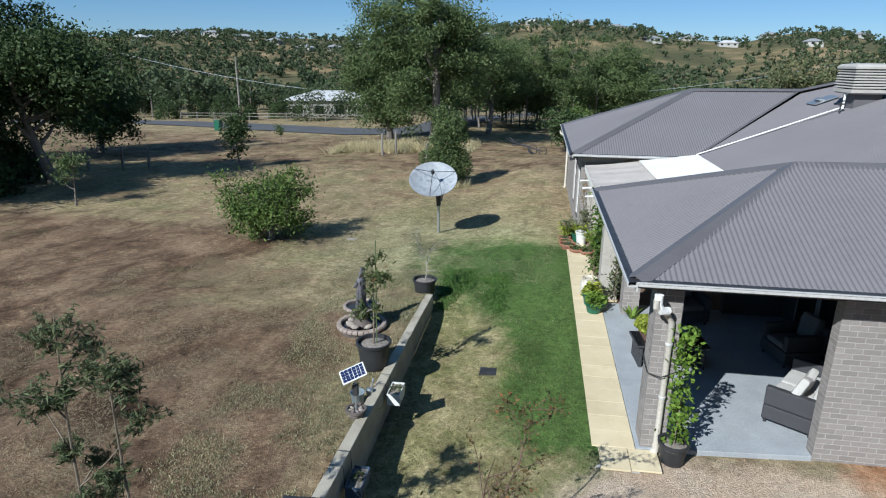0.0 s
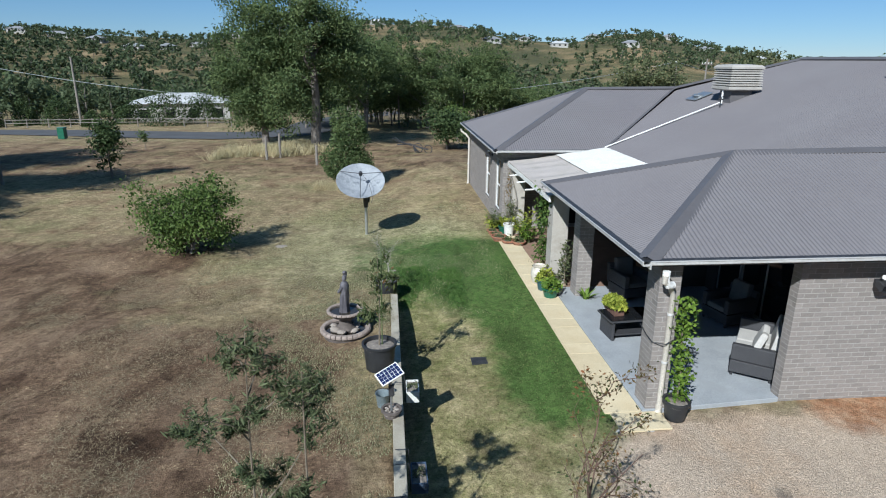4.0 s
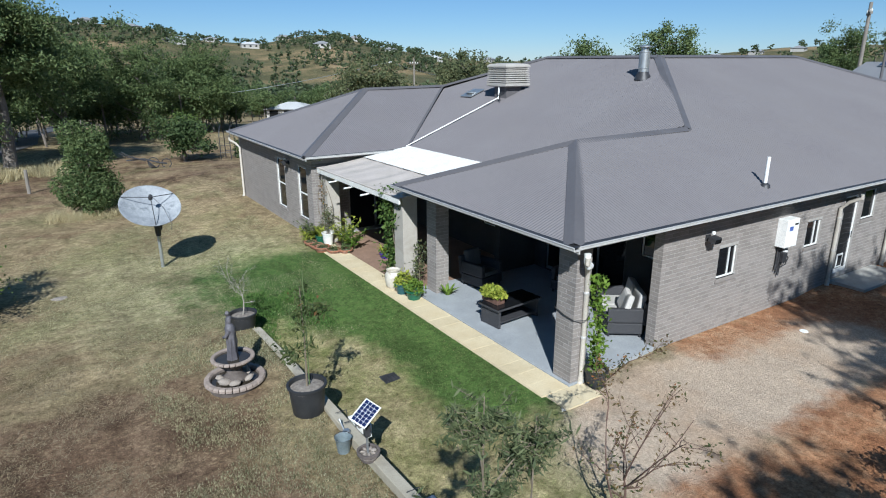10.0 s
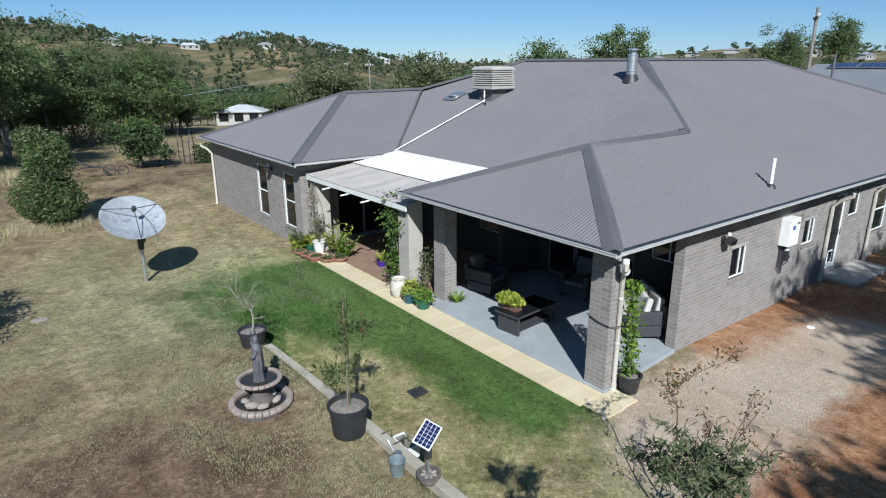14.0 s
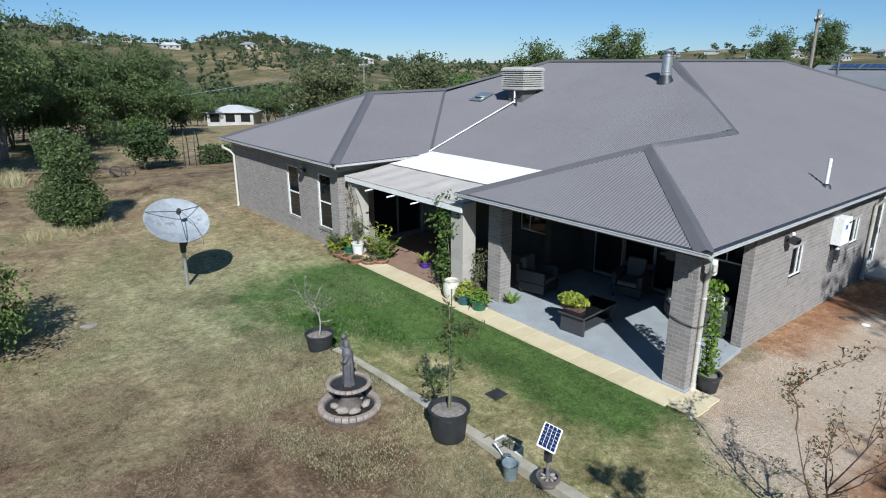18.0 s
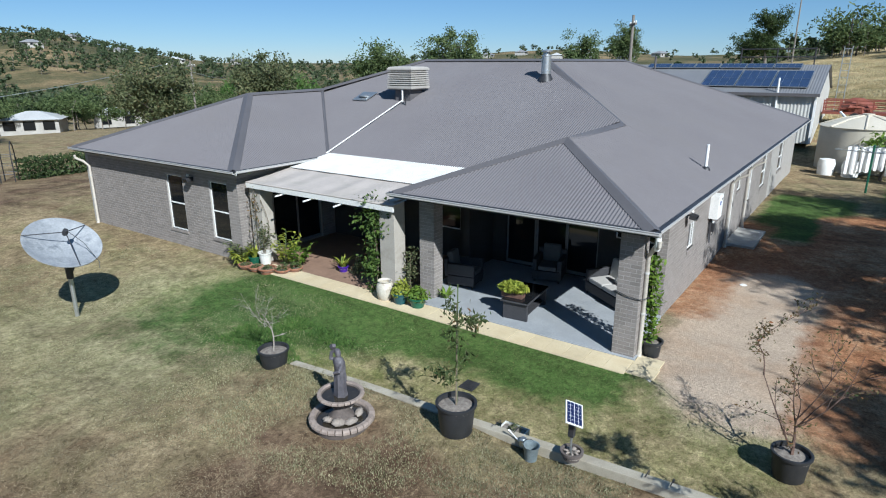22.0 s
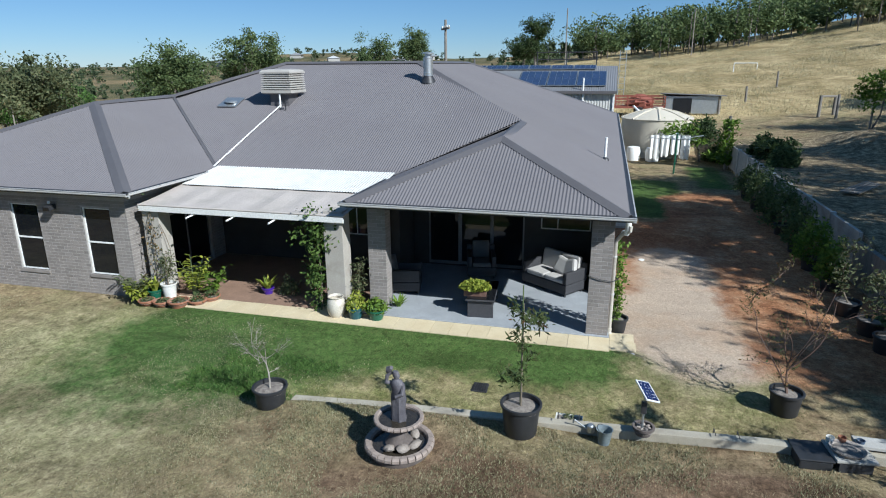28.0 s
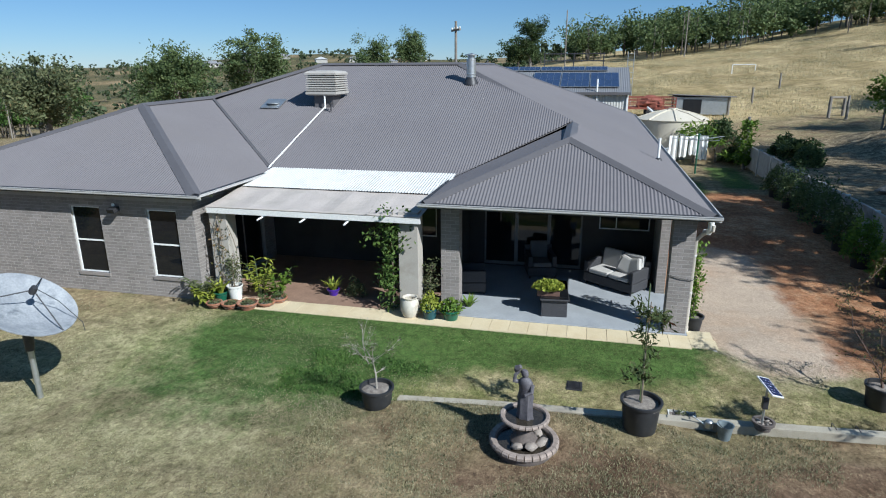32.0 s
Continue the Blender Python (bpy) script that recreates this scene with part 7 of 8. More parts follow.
for r in (0.6, 1.0, 1.5):
    part("wire", MB().tube([(r * math.cos(math.pi / 2 * k + 0.5), r * math.sin(math.pi / 2 * k + 0.5), 1.80 + 0.1 * r) for k in range(5)], 0.006, 4), M["galv"], line)

annexe = thing("small_shed", "small grey flat-roofed shed behind the tank", "shed", (40.0, 2.9, gz(40.0, 2.9)))
part("wall", bx((-1.5, -2.2, 0), (1.5, 1.6, 1.25)), M["galv"], annexe)
part("roof", MB().box((-1.8, -2.5, 1.27), (1.8, 1.9, 1.34), pose(0, 0, 0, 2, 3, 0)), M["shedroof"], annexe)
# no opening: a black slab on the wall paints the doorway's darkness
part("doorway", bx((-1.53, -0.2, 0), (-1.5, 1.1, 1.1)), M["screen"], annexe, "black sheet painted as the unlit doorway")
trailer = thing("red_trailer", "red steel frame trailer loaded with scrap", "trailer", (38.3, 6.4, gz(38.3, 6.4)))
part("bed", bx((-0.9, -1.8, 0.6), (0.9, 1.8, 0.75)), M["redpaint"], trailer)
for x in (-0.88, 0.88):
    for y in np.linspace(-1.75, 1.75, 5):
        part("post", bx((x - 0.04, y - 0.04, 0.75), (x + 0.04, y + 0.04, 1.45)), M["redpaint"], trailer)
    for z in (0.95, 1.2, 1.42):
        part("rail", bx((x - 0.03, -1.8, z), (x + 0.03, 1.8, z + 0.07)), M["redpaint"], trailer)
part("load", MB().lathe([(0.9, 0.75), (1.0, 1.05), (0.7, 1.4), (0.3, 1.6), (0, 1.6)], 9, (0, 0, 0), 0.15), M["redpaint"], trailer)
for s in (-1, 1):
    w_ = part("wheel", MB().lathe([(0.1, -0.09), (0.33, -0.09), (0.36, 0), (0.33, 0.09), (0.1, 0.09)], 18), M["black"], trailer)
    w_.matrix_basis = pose(0.98 * s, 0, 0.36, 0, 90, 0)

bank_wall = tagged(new("bank_wall"), "low pale concrete panel wall along the bank", "wall", kind="structure")
bx0 = 7.2
k = 0
while bx0 < 28.5:
    h0 = max(gz(bx0 + 0.05, BANK_Y - 0.3), gz(bx0 + 2.2, BANK_Y - 0.3)) + 0.1
    part("wall_panel", bx((bx0, BANK_Y - 0.05, -0.4), (bx0 + 2.23, BANK_Y + 0.05, h0)), M["concrete"], bank_wall, bevel=0.008)
    part("wall_post", bx((bx0 + 2.23, BANK_Y - 0.08, -0.4), (bx0 + 2.37, BANK_Y + 0.08, h0 + 0.04)), M["galv"], bank_wall)
    bx0 += 2.37
for x0, x1 in ((WALL_X + 0.11, 2.3), (2.3, 7.2)):
    h0 = gz((x0 + x1) / 2, BANK_Y - 0.3) + 0.04
    part("rough_wall", bx((x0, BANK_Y - 0.1, -0.5), (x1, BANK_Y + 0.1, h0)), M["timber"], bank_wall, "grey timber sleepers")
ob = thing("timber_planks", "grey timber planks lying on the bank", "planks", (14.0, -0.4, gz(14.0, -0.4)), -35)
for k in range(4):
    part("plank", bx((-1.3, -0.3 + 0.16 * k, 0.02), (1.2 + 0.1 * k, -0.17 + 0.16 * k, 0.07)), M["timber"], ob)


def post(x, y, h, r, name, label, mat=None, group=""):
    ob = thing(name, label, name.replace("_", " "), (x, y, gz(x, y)), 0, group)
    part("shaft", MB().tube([(0, 0, -0.2), (0, 0, h * 0.5), (0.02, 0.01, h)], [r, r * 0.95, r * 0.9], 9), mat or M["timber"], ob)
    return ob


for x, y, h in ((25.6, 2.2, 2.9), (34, -5.5, 1.5), (39, -9.5, 1.5), (38.5, 0.8, 1.3), (44, -2.0, 1.3), (52, -6, 1.4), (37, -11.5, 1.8)):
    post(x, y, h, 0.09, "fence_post", "grey weathered timber fence post on the hillside", None, "hillside posts")
gate = thing("timber_gateway", "grey timber gateway frame on the hillside", "gateway", (35.0, -5.2, gz(35.0, -5.2)), -65)
part("post", MB().tube([(-0.55, 0, -0.2), (-0.55, 0, 1.35)], 0.1, 8), M["timber"], gate)
part("post", MB().tube([(0.55, 0, -0.2), (0.55, 0, 1.3)], 0.1, 8), M["timber"], gate)
part("lintel", MB().tube([(-0.6, 0, 1.28), (0.62, 0, 1.26)], 0.07, 8), M["timber"], gate)
goal = thing("goal_frame", "small white goal frame in the dry grass", "goal", (71.0, -6.8, gz(71.0, -6.8)), 80)
for s in (-1.25, 1.25):
    part("upright", MB().tube([(s, 0, -0.1), (s, 0, 0.95)], 0.05, 8), M["white"], goal)
part("crossbar", MB().tube([(-1.25, 0, 0.95), (1.25, 0, 0.95)], 0.05, 8), M["white"], goal)
tower = thing("lattice_tower", "thin grey lattice mast beside the shed", "mast", (44.5, 7.7, gz(44.5, 7.7)))
for a in (-0.25, 0.25):
    part("rail", MB().tube([(0, a, 0), (0, a, 4.6)], 0.03, 6), M["galv"], tower)
for k in range(9):
    part("rung", MB().tube([(0, -0.25, 0.4 + 0.5 * k), (0, 0.25, 0.4 + 0.5 * k)], 0.02, 5), M["galv"], tower)
scaffold = thing("scaffold_rack", "rusty pipe rack standing behind the shed", "rack", (47, 12.5, gz(47, 12.5)))
for y in (-2.6, 0, 2.6):
    part("upright", MB().tube([(0, y, 0), (0, y, 4.6)], 0.05, 6), M["darkmetal"], scaffold)
for z in (3.9, 4.5):
    part("rail", MB().tube([(0, -2.7, z), (0, 2.7, z)], 0.05, 6), M["darkmetal"], scaffold)


def power_pole(x, y, h, arm=True, label="grey timber power pole with a crossarm", r=0.14, light=False):
    ob = thing("power_pole", label, "power pole", (x, y, gz(x, y) - 0.2), 30, "power poles")
    part("pole", MB().tube([(0, 0, 0), (0, 0, h)], [r, r * 0.7], 10), M["timber"], ob)
    if arm:
        part("crossarm", bx((-1.1, -0.06, h - 0.75), (1.1, 0.06, h - 0.6)), M["timber"], ob)
        for a in (-1.0, -0.4, 0.4, 1.0):
            part("insulator", MB().lathe([(0.05, 0), (0.07, 0.08), (0.03, 0.16), (0, 0.17)], 8, (a, 0, h - 0.6)), M["whiteglaze"], ob)
    if light:
        part("lamp_head", bx((-0.25, -0.12, h - 0.1), (0.25, 0.12, h + 0.05)), M["white"], ob, "pale street lamp head")
    return ob


power_pole(-37.5, 74.0, 7.8, False, "pale timber pole beside the road")
power_pole(39.4, 21.7, 9.35 - gz(39.4, 21.7))
power_pole(30.5, 70.0, 7.4, False, "pale pole with a street lamp", 0.11, True)
power_pole(37.5, 76.5, 8.3, True)
power_pole(52.0, 82.0, 6.2, False, "pale pole with a street lamp", 0.1, True)
power_pole(70, 44, 7.5, False, "thin grey pole beyond the shed", 0.1)
power_pole(75, 14.5, 9.5, False, "thin grey pole on the hill", 0.1)
power_pole(118, -6, 8.5, False, "thin grey pole on the hill", 0.12)
cable = thing("power_line", "single overhead wire across the yard's far side", "power line")


def wire(a, b, sag=1.2, r=0.02):
    a, b = Vector(a), Vector(b)
    return MB().tube([a.lerp(b, t) - Vector((0, 0, sag * 4 * t * (1 - t))) for t in np.linspace(0, 1, 41)], r, 4)


part("wire", wire((-53, 74, 6.0), (30.5, 70.0, gz(30.5, 70.0) + 7.2), 4.6, 0.03), M["galv"], cable)
part("wire", wire((-53, 74, 6.0), (-110, 60, 6.0), 3.0, 0.03), M["galv"], cable)
part("wire", wire((30.5, 70.0, gz(30.5, 70.0) + 7.2), (52.0, 82.0, gz(52.0, 82.0) + 6.0), 0.6, 0.02), M["galv"], cable)
wire_pole = power_pole(-53, 74, 7.6, False, "grey timber pole behind the dark trees")

# yard oddments
plough = thing("old_plough", "rusty old horse plough on the grass", "plough", (-0.7, 43.2, gz(-0.7, 43.2)), -20)
part("beam", MB().tube([(-1.3, 0, 0.55), (-0.3, 0.02, 0.62), (0.6, 0, 0.35), (1.0, 0, 0.30)], 0.05, 7), M["darkmetal"], plough)
for s in (-0.2, 0.2):
    part("handle", MB().tube([(-0.2, 0, 0.5), (-1.2, s, 0.8), (-1.6, s * 1.4, 1.05)], 0.03, 6), M["darkmetal"], plough)
for x, r in ((0.95, 0.28), (0.2, 0.33)):
    w_ = part("wheel", MB().tube([(r * math.cos(t), r * math.sin(t), 0) for t in np.linspace(0, 6.283, 17)], 0.03, 5), M["darkmetal"], plough)
    w_.matrix_basis = pose(x, 0.18, r, 90, 0, 0)
part("share", MB().tube([(-0.1, 0, 0.5), (0.1, 0.03, 0.2), (0.35, 0.1, 0.05)], [0.05, 0.09, 0.02], 6), M["darkmetal"], plough)
arch = thing("garden_arch", "thin dark metal garden arch", "garden arch", (4.7, 45.7, gz(4.7, 45.7)), 60)
for s in (-0.35, 0.35):
    part("hoop", MB().tube([(-0.55, s, 0), (-0.55, s, 1.6), (-0.35, s, 2.1), (0, s, 2.3), (0.35, s, 2.1), (0.55, s, 1.6), (0.55, s, 0)], 0.03, 6), M["darkmetal"], arch)
for z in (0.5, 1.0, 1.5):
    for x in (-0.55, 0.55):
        part("rung", MB().tube([(x, -0.35, z), (x, 0.35, z)], 0.018, 5), M["darkmetal"], arch)
for x, y, h in ((-10.5, 40.5, 1.5), (-9.8, 41.5, 1.6), (-7.0, 38, 1.2), (-23.0, 31.0, 1.3), (-21.8, 31.6, 1.2), (-24.6, 30.3, 1.1)):
    post(x, y, h, 0.085, "fence_post", "grey timber fence post at the yard's edge", None, "yard posts")
pole_line = [(-60, 70), (-52, 67), (-44, 63.5), (-38, 66.5), (-30, 62.5), (-24, 60.5)]
for k in range(11):
    t = k / 15
    x = -46 + 40 * t
    y = 74.5 - 9.5 * t
    ob = post(x, y, 1.0, 0.06, "fence_post", "grey roadside fence post", M["timber"], "roadside fence")
rail = thing("roadside_rail", "grey timber rail along the road", "rail")
for zz in (0.5, 0.85):
    part("rail", MB().tube([(-46 + 40 * t, 74.5 - 9.5 * t, gz(-46 + 40 * t, 74.5 - 9.5 * t) + zz) for t in np.linspace(0, 0.667, 11)], 0.035, 6), M["timber"], rail)
binx = thing("wheelie_bin", "green wheelie bin beside the road", "bin", (-30.5, 55.5, gz(-30.5, 55.5)))
part("body", MB().box((-0.27, -0.3, 0.05), (0.27, 0.3, 0.95)), M["greenglaze"], binx, bevel=0.03)
part("lid", bx((-0.3, -0.33, 0.95), (0.3, 0.33, 1.02)), M["greenglaze"], binx, bevel=0.02)

# ---- distant houses ----
M["farwall"] = surface("far_wall", (0.323, 0.308, 0.285), (0.416, 0.400, 0.370), 1, 10, 0.8, relief=0)
M["farroof"] = surface("far_roof", (0.200, 0.200, 0.208), (0.293, 0.293, 0.293), 0.5, 8, 0.5, relief=0)
M["farroofw"] = surface("far_roof_white", (0.431, 0.431, 0.424), (0.524, 0.524, 0.516), 0.5, 8, 0.5, relief=0)


def far_house(x, y, w, d, h, turn, roof_mat, label, wins=4, rise=1.3, z=None):
    ob = thing("far_house", label, "house", (x, y, (gz(x, y) - 0.2) if z is None else z), turn, "distant houses")
    part("wall", bx((-w / 2, -d / 2, -1.0), (w / 2, d / 2, h)), M["farwall"], ob)
    o = 0.5
    a, b = w / 2 + o, d / 2 + o
    part("roof", MB().faces([(-a, -b, h), (a, -b, h), (a, b, h), (-a, b, h), (-a + b, 0, h + rise), (a - b, 0, h + rise)], [(0, 1, 5, 4), (1, 2, 5), (2, 3, 4, 5), (3, 0, 4), (3, 2, 1, 0)]), roof_mat, ob)
    for k in range(wins):
        u = -w / 2 + w * (k + 0.5) / wins
        for s in (-1, 1):
            wn_ = part("window", bx((u - 0.7, s * d / 2 - 0.05, 0.9), (u + 0.7, s * d / 2 + 0.05, 2.1)), M["glass"], ob)
    return ob


far_house(-33, 96, 13, 8, 2.9, 15, M["farroofw"], "white weatherboard house beyond the road")
far_house(28.5, 101.0, 7.0, 5.5, 2.3, -35, M["farroofw"], "low white house among the trees", 3, 1.0)
far_house(44.5, 106.0, 10, 6, 2.4, -25, M["farroofw"], "low white house beyond the paddock", 3, 1.1)
far_house(95, 96, 14, 9, 2.8, 40, M["farroofw"], "white-roofed house across the valley")
far_house(82, 42, 16, 7, 2.6, 65, M["farroofw"], "long white building with a green fascia behind the shed")
rgh = R(300)
for k in range(30):
    th = math.radians([-34, -31, -28.5, -26, -23.5, -21, -18.5, -16, -13, -5, -1, 3, 6, 9, 12, 15, 18, 21, 24, 27, 31, 36, 55, 58, 61, 64, 67, 52, 70, 73][k])
    d = rgh.uniform(400, 600)
    x, y = d * math.sin(th), d * math.cos(th)
    far_house(x, y, rgh.uniform(9, 13), rgh.uniform(7, 9), rgh.uniform(2.2, 2.8), rgh.uniform(-30, 30), M["farroof"] if k % 5 else M["farroofw"], "distant hillside house with a pale roof", 3, 1.8)

lid = thing("white_lid", "small white plastic lid lying on the drive", "lid", (7.67, 7.42, gz(7.67, 7.42)))
part("disc", MB().lathe([(0.08, 0.0), (0.09, 0.015), (0.08, 0.025), (0, 0.025)], 18), M["white"], lid, smooth=True)
stone = thing("flat_stone", "flat pale stone lying in the grass", "stone", (-6.08, 18.97, gz(-6.08, 18.97)))
part("slab", MB().lathe([(0.0, -0.05), (0.17, -0.04), (0.19, 0.0), (0.15, 0.012), (0, 0.016)], 9, (0, 0, 0), 0.12), M["rock"], stone, smooth=True)

# ---- trees ----
GUM = "tall grey-green gum tree with an open crown"
BIG = [(-8.0, 46.5, 12.6, 4.5, 1.8, 0.33), (-12.4, 50.5, 8.6, 3.3, 1.2, 0.26), (-4.8, 58.5, 9.2, 3.8, 1.2, 0.24), (1.5, 65, 8.8, 3.8, 1.0, 0.22), (8.0, 72, 8.4, 3.8, 1.0, 0.22)]
for k, (x, y, h, c, b, r) in enumerate(BIG):
    tree("gum_tree", GUM + (" at the yard's corner" if k < 2 else " beyond the yard"), "tree", x, y, h, c, b, r, M["leaf_gum"], M["bark"], 400 + k, 200 if k < 2 else 120, 240, (0.23, 0.085), 1.0, 12, 0.45, group="gum trees")
DARK = [(-23.6, 26.6, 6.9, 3.3, 1.6, 0.26), (-27.5, 24.0, 7.6, 3.6, 0.8, 0.30), (-31, 31.5, 11.0, 4.4, 1.0, 0.3), (-24.6, 20.0, 6.0, 2.6, 0.4, 0.2), (-36, 26, 13, 4.5, 1.2, 0.3), (-29, 37, 7.5, 3.2, 1.0, 0.22)]
for k, (x, y, h, c, b, r) in enumerate(DARK):
    tree("dark_tree", "dense dark green tree with a spreading crown", "tree", x, y, h, c, b, r, M["leaf_dark"], M["bark"], 420 + k, 130, 190, (0.21, 0.095), 1.0, 11, 0.2, group="dark yard trees")
# gum trees south of the drive, whose shade falls over it
for k, (x, y, h, c) in enumerate(((-5.2, -5.4, 7.6, 1.5), (2.5, -7.0, 13.0, 2.5), (4.6, -8.6, 13.0, 2.4), (11.5, -8.8, 13.0, 2.8), (17.0, -13.0, 12.5, 3.2), (24.0, -17.5, 12.0, 3.4), (31, -21, 12, 3.4), (13.5, -17.5, 13, 3.0), (7.5, -14.5, 12.5, 3.0), (20.5, -19.5, 13, 3.2), (-0.2, -9.3, 11.5, 1.8), (6.2, -7.4, 12.5, 1.9), (-5.9, -8.1, 11.0, 1.4))):
    tree("gum_tree", "tall gum tree on the bank south of the drive", "tree", x, y, h, c, (3.6, 8.8, 8.8, 9.0)[k] if k < 4 else 8.2 if k > 9 else 6.0, 0.2, M["leaf_gum"], M["barkpale"], 440 + k, 80, 80, (0.34, 0.14), 0.95, 9, 0.4, group="bank gum trees")
for k, (x, y) in enumerate(((-49, 76.5), (-47.5, 81.5), (-42.1, 78.5), (-36.2, 73.6), (-33.5, 77.5), (-27.2, 71.5), (-24.2, 75.5))):
    rr = (2.1, 1.9, 2.1, 1.1, 1.9, 2.6, 2.4)[k]
    ob = thing("clipped_bush", "rounded dark green clipped bush across the road", "bush", (x, y, gz(x, y)), 0, "roadside bushes")
    bush_on(ob, R(460 + k), rr, rr * 1.7, 0.0, M["leaf_dark"], 2600, (0.24, 0.12))
    part("stem", MB().tube([(0, 0, 0), (0, 0, rr)], 0.1, 6), M["bark"], ob)
for k, (x, y, h, c, m_) in enumerate(((45, 52, 8.9, 3.2, "leaf_gum"), (52, 47, 10.0, 3.6, "leaf_gum"), (31, 55, 6.8, 3.8, "leaf_olive"), (24, 62, 6.4, 4.2, "leaf_olive"), (90, 47, 12.0, 2.6, "leaf_gum"), (98, 42, 12.5, 3.0, "leaf_gum"), (112, 22.5, 9.5, 2.6, "leaf_dark"), (120, 26, 8, 3.2, "leaf_dark"), (72, 50, 6.5, 3.0, "leaf_gum"), (60, 66, 8, 3.5, "leaf_gum"))):
    tree("far_tree", "broad green tree beyond the house", "tree", x, y, h, c, h * 0.3, 0.25, M[m_], M["bark"], 490 + k * 3, 120, 95, (0.30, 0.14), 0.9, 9, 0.2, group="trees beyond the house")
yt = tree("young_tree", "young green tree in a guard on the hillside", "tree", 30.2, -6.2, 3.6, 0.9, 1.0, 0.05, M["leaf_bright"], M["bark"], 500, 22, 60, (0.2, 0.1), 0.5, 7, 0.2)
part("guard", MB().tube([(0.2, 0, 0), (0.2, 0, 1.3)], 0.06, 7), M["timber"], yt)
for k, (x, y, ln) in enumerate(((25.6, 2.1, 1.0), (23.0, 1.0, 1.0), (21.0, 0.9, 1.1), (27.3, 2.6, 0.9))):
    ob = thing("palm_shrub", "spiky palm-like shrub along the bank wall", "plant", (x, y, gz(x, y)), 0, "spiky shrubs")
    strap_leaves(ob, R(510 + k), 60, ln, 0.12, 0.2, M["leaf_dark"] if k in (1, 2) else M["leaf_bright"], 1.0, 0.9)
tree("frangipani", "small spreading tree before the water tank", "tree", 27.6, 4.6, 2.4, 1.3, 1.4, 0.08, M["leaf_bright"], M["bark"], 520, 18, 34, (0.3, 0.1), 0.5, 9, 0.2)
tree("frangipani", "small dark tree beside the tank", "tree", 28.2, 3.2, 2.3, 1.1, 0.9, 0.07, M["leaf_dark"], M["bark"], 521, 24, 50, (0.28, 0.1), 0.5, 8, 0.2)


def woods(name, label, spots, leaf, bark, seed, per, size, clumps=8, mid=0.60, wide=1.0):
    """Many far trees as one mass: trunks and clumps of leaf-like flakes."""
    rng = np.random.RandomState(seed)
    ob = thing(name, label, "woods", kind="stuff")
    cen, mb = [], MB()
    lens = []
    for x, y, h in spots:
        z = gz(x, y)
        c = h * rng.uniform(0.28, 0.42) * wide
        mb.tube([(x, y, z - 0.3), (x + rng.normal() * 0.3, y, z + h * 0.45), (x + rng.normal() * 0.5, y, z + h * 0.66)], [h * 0.013, h * 0.010, h * 0.003], 5, False)
        for q in range(clumps):
            d = rng.normal(size=3)
            d /= np.linalg.norm(d)
            p = np.array([x, y, z + h * mid]) + d * np.array([c, c, h * 0.34]) * rng.uniform(0.35, 0.95)
            rr = h * rng.uniform(0.09, 0.17)
            pts = rng.normal(size=(per, 3))
            pts /= np.linalg.norm(pts, axis=1, keepdims=True)
            cen.append(p + pts * rr * rng.uniform(0.5, 1.05, (per, 1)) * np.array([1.1, 1.1, 0.8]))
    part("trunks", mb, bark, ob)
    part("foliage", leaf_mesh("foliage", leaf_array(np.vstack(cen), size[0], size[1], rng, 0.25)), leaf, ob)
    return ob


rw = R(600)
belt = []
while len(belt) < 130:
    x, y = rw.uniform(-12, 62), rw.uniform(58, 112)
    foot = 58 + max(0, x + 4.5) if x < 12 else 74.5 + 0.35 * (x - 12)
    if y < foot or y > foot + 30 or (14 < x < 31 and y < 100) or (24 < x < 33 and y < 107) or (39 < x < 50 and y > 98) or (x < -4 and y < 62):
        continue
    belt.append((x, y, rw.uniform(6.2, 8.6) * (1.0 if x < 12 else 0.85)))
woods("tree_belt", "dense belt of grey-green gum trees beyond the yard", belt, M["leaf_gum"], M["bark"], 601, 118, (0.31, 0.135), 14, 0.52, 1.15)
belt2 = [(rw.uniform(-85, 10), rw.uniform(98, 150), rw.uniform(6, 9)) for k in range(90)] + [(rw.uniform(-90, -48), rw.uniform(80, 100), rw.uniform(6, 10)) for k in range(10)]
woods("tree_belt", "far belt of dark green trees beyond the road", belt2, M["leaf_far"], M["bark"], 602, 36, (0.72, 0.38), 10, 0.5, 1.2)
rb = R(606)
green = []
for k in range(26):
    x, y = rb.uniform(54, 74), 0.0
    y = x * rb.uniform(1.30, 1.62)
    green.append((x, y, rb.uniform(4.2, 5.6) - gz(x, y)))
woods("green_belt", "lush green trees beyond the north wing", green, M["leaf_lush"], M["bark"], 607, 80, (0.36, 0.17), 14, 0.52, 1.1)
hill_trees = []
while len(hill_trees) < 3000:
    th, d = math.radians(rw.uniform(-45, 88)), rw.uniform(150, 640)
    x, y = d * math.sin(th), d * math.cos(th)
    if math.degrees(th) > 34 and rw.uniform() < 0.72:
        continue
    if waves(np.array(x), np.array(y), 0.02, 12) + rw.normal() * 0.2 > -0.12 or math.degrees(th) > 75 and d < 300:
        hill_trees.append((x, y, rw.uniform(4.5, 8.5)))
woods("hill_woods", "scattered dark trees over the distant hills", hill_trees, M["leaf_far"], M["bark"], 603, 9, (1.35, 0.85), 7, 0.42, 1.3)
ridge_trees = []
for k in range(430):
    th, d = math.radians(rw.uniform(-52, 3)), rw.uniform(132, 185)
    if math.degrees(th) > -3 and d < 150:
        continue
    ridge_trees.append((-10 + d * math.cos(th), 8 + d * math.sin(th), rw.uniform(4.5, 14)))
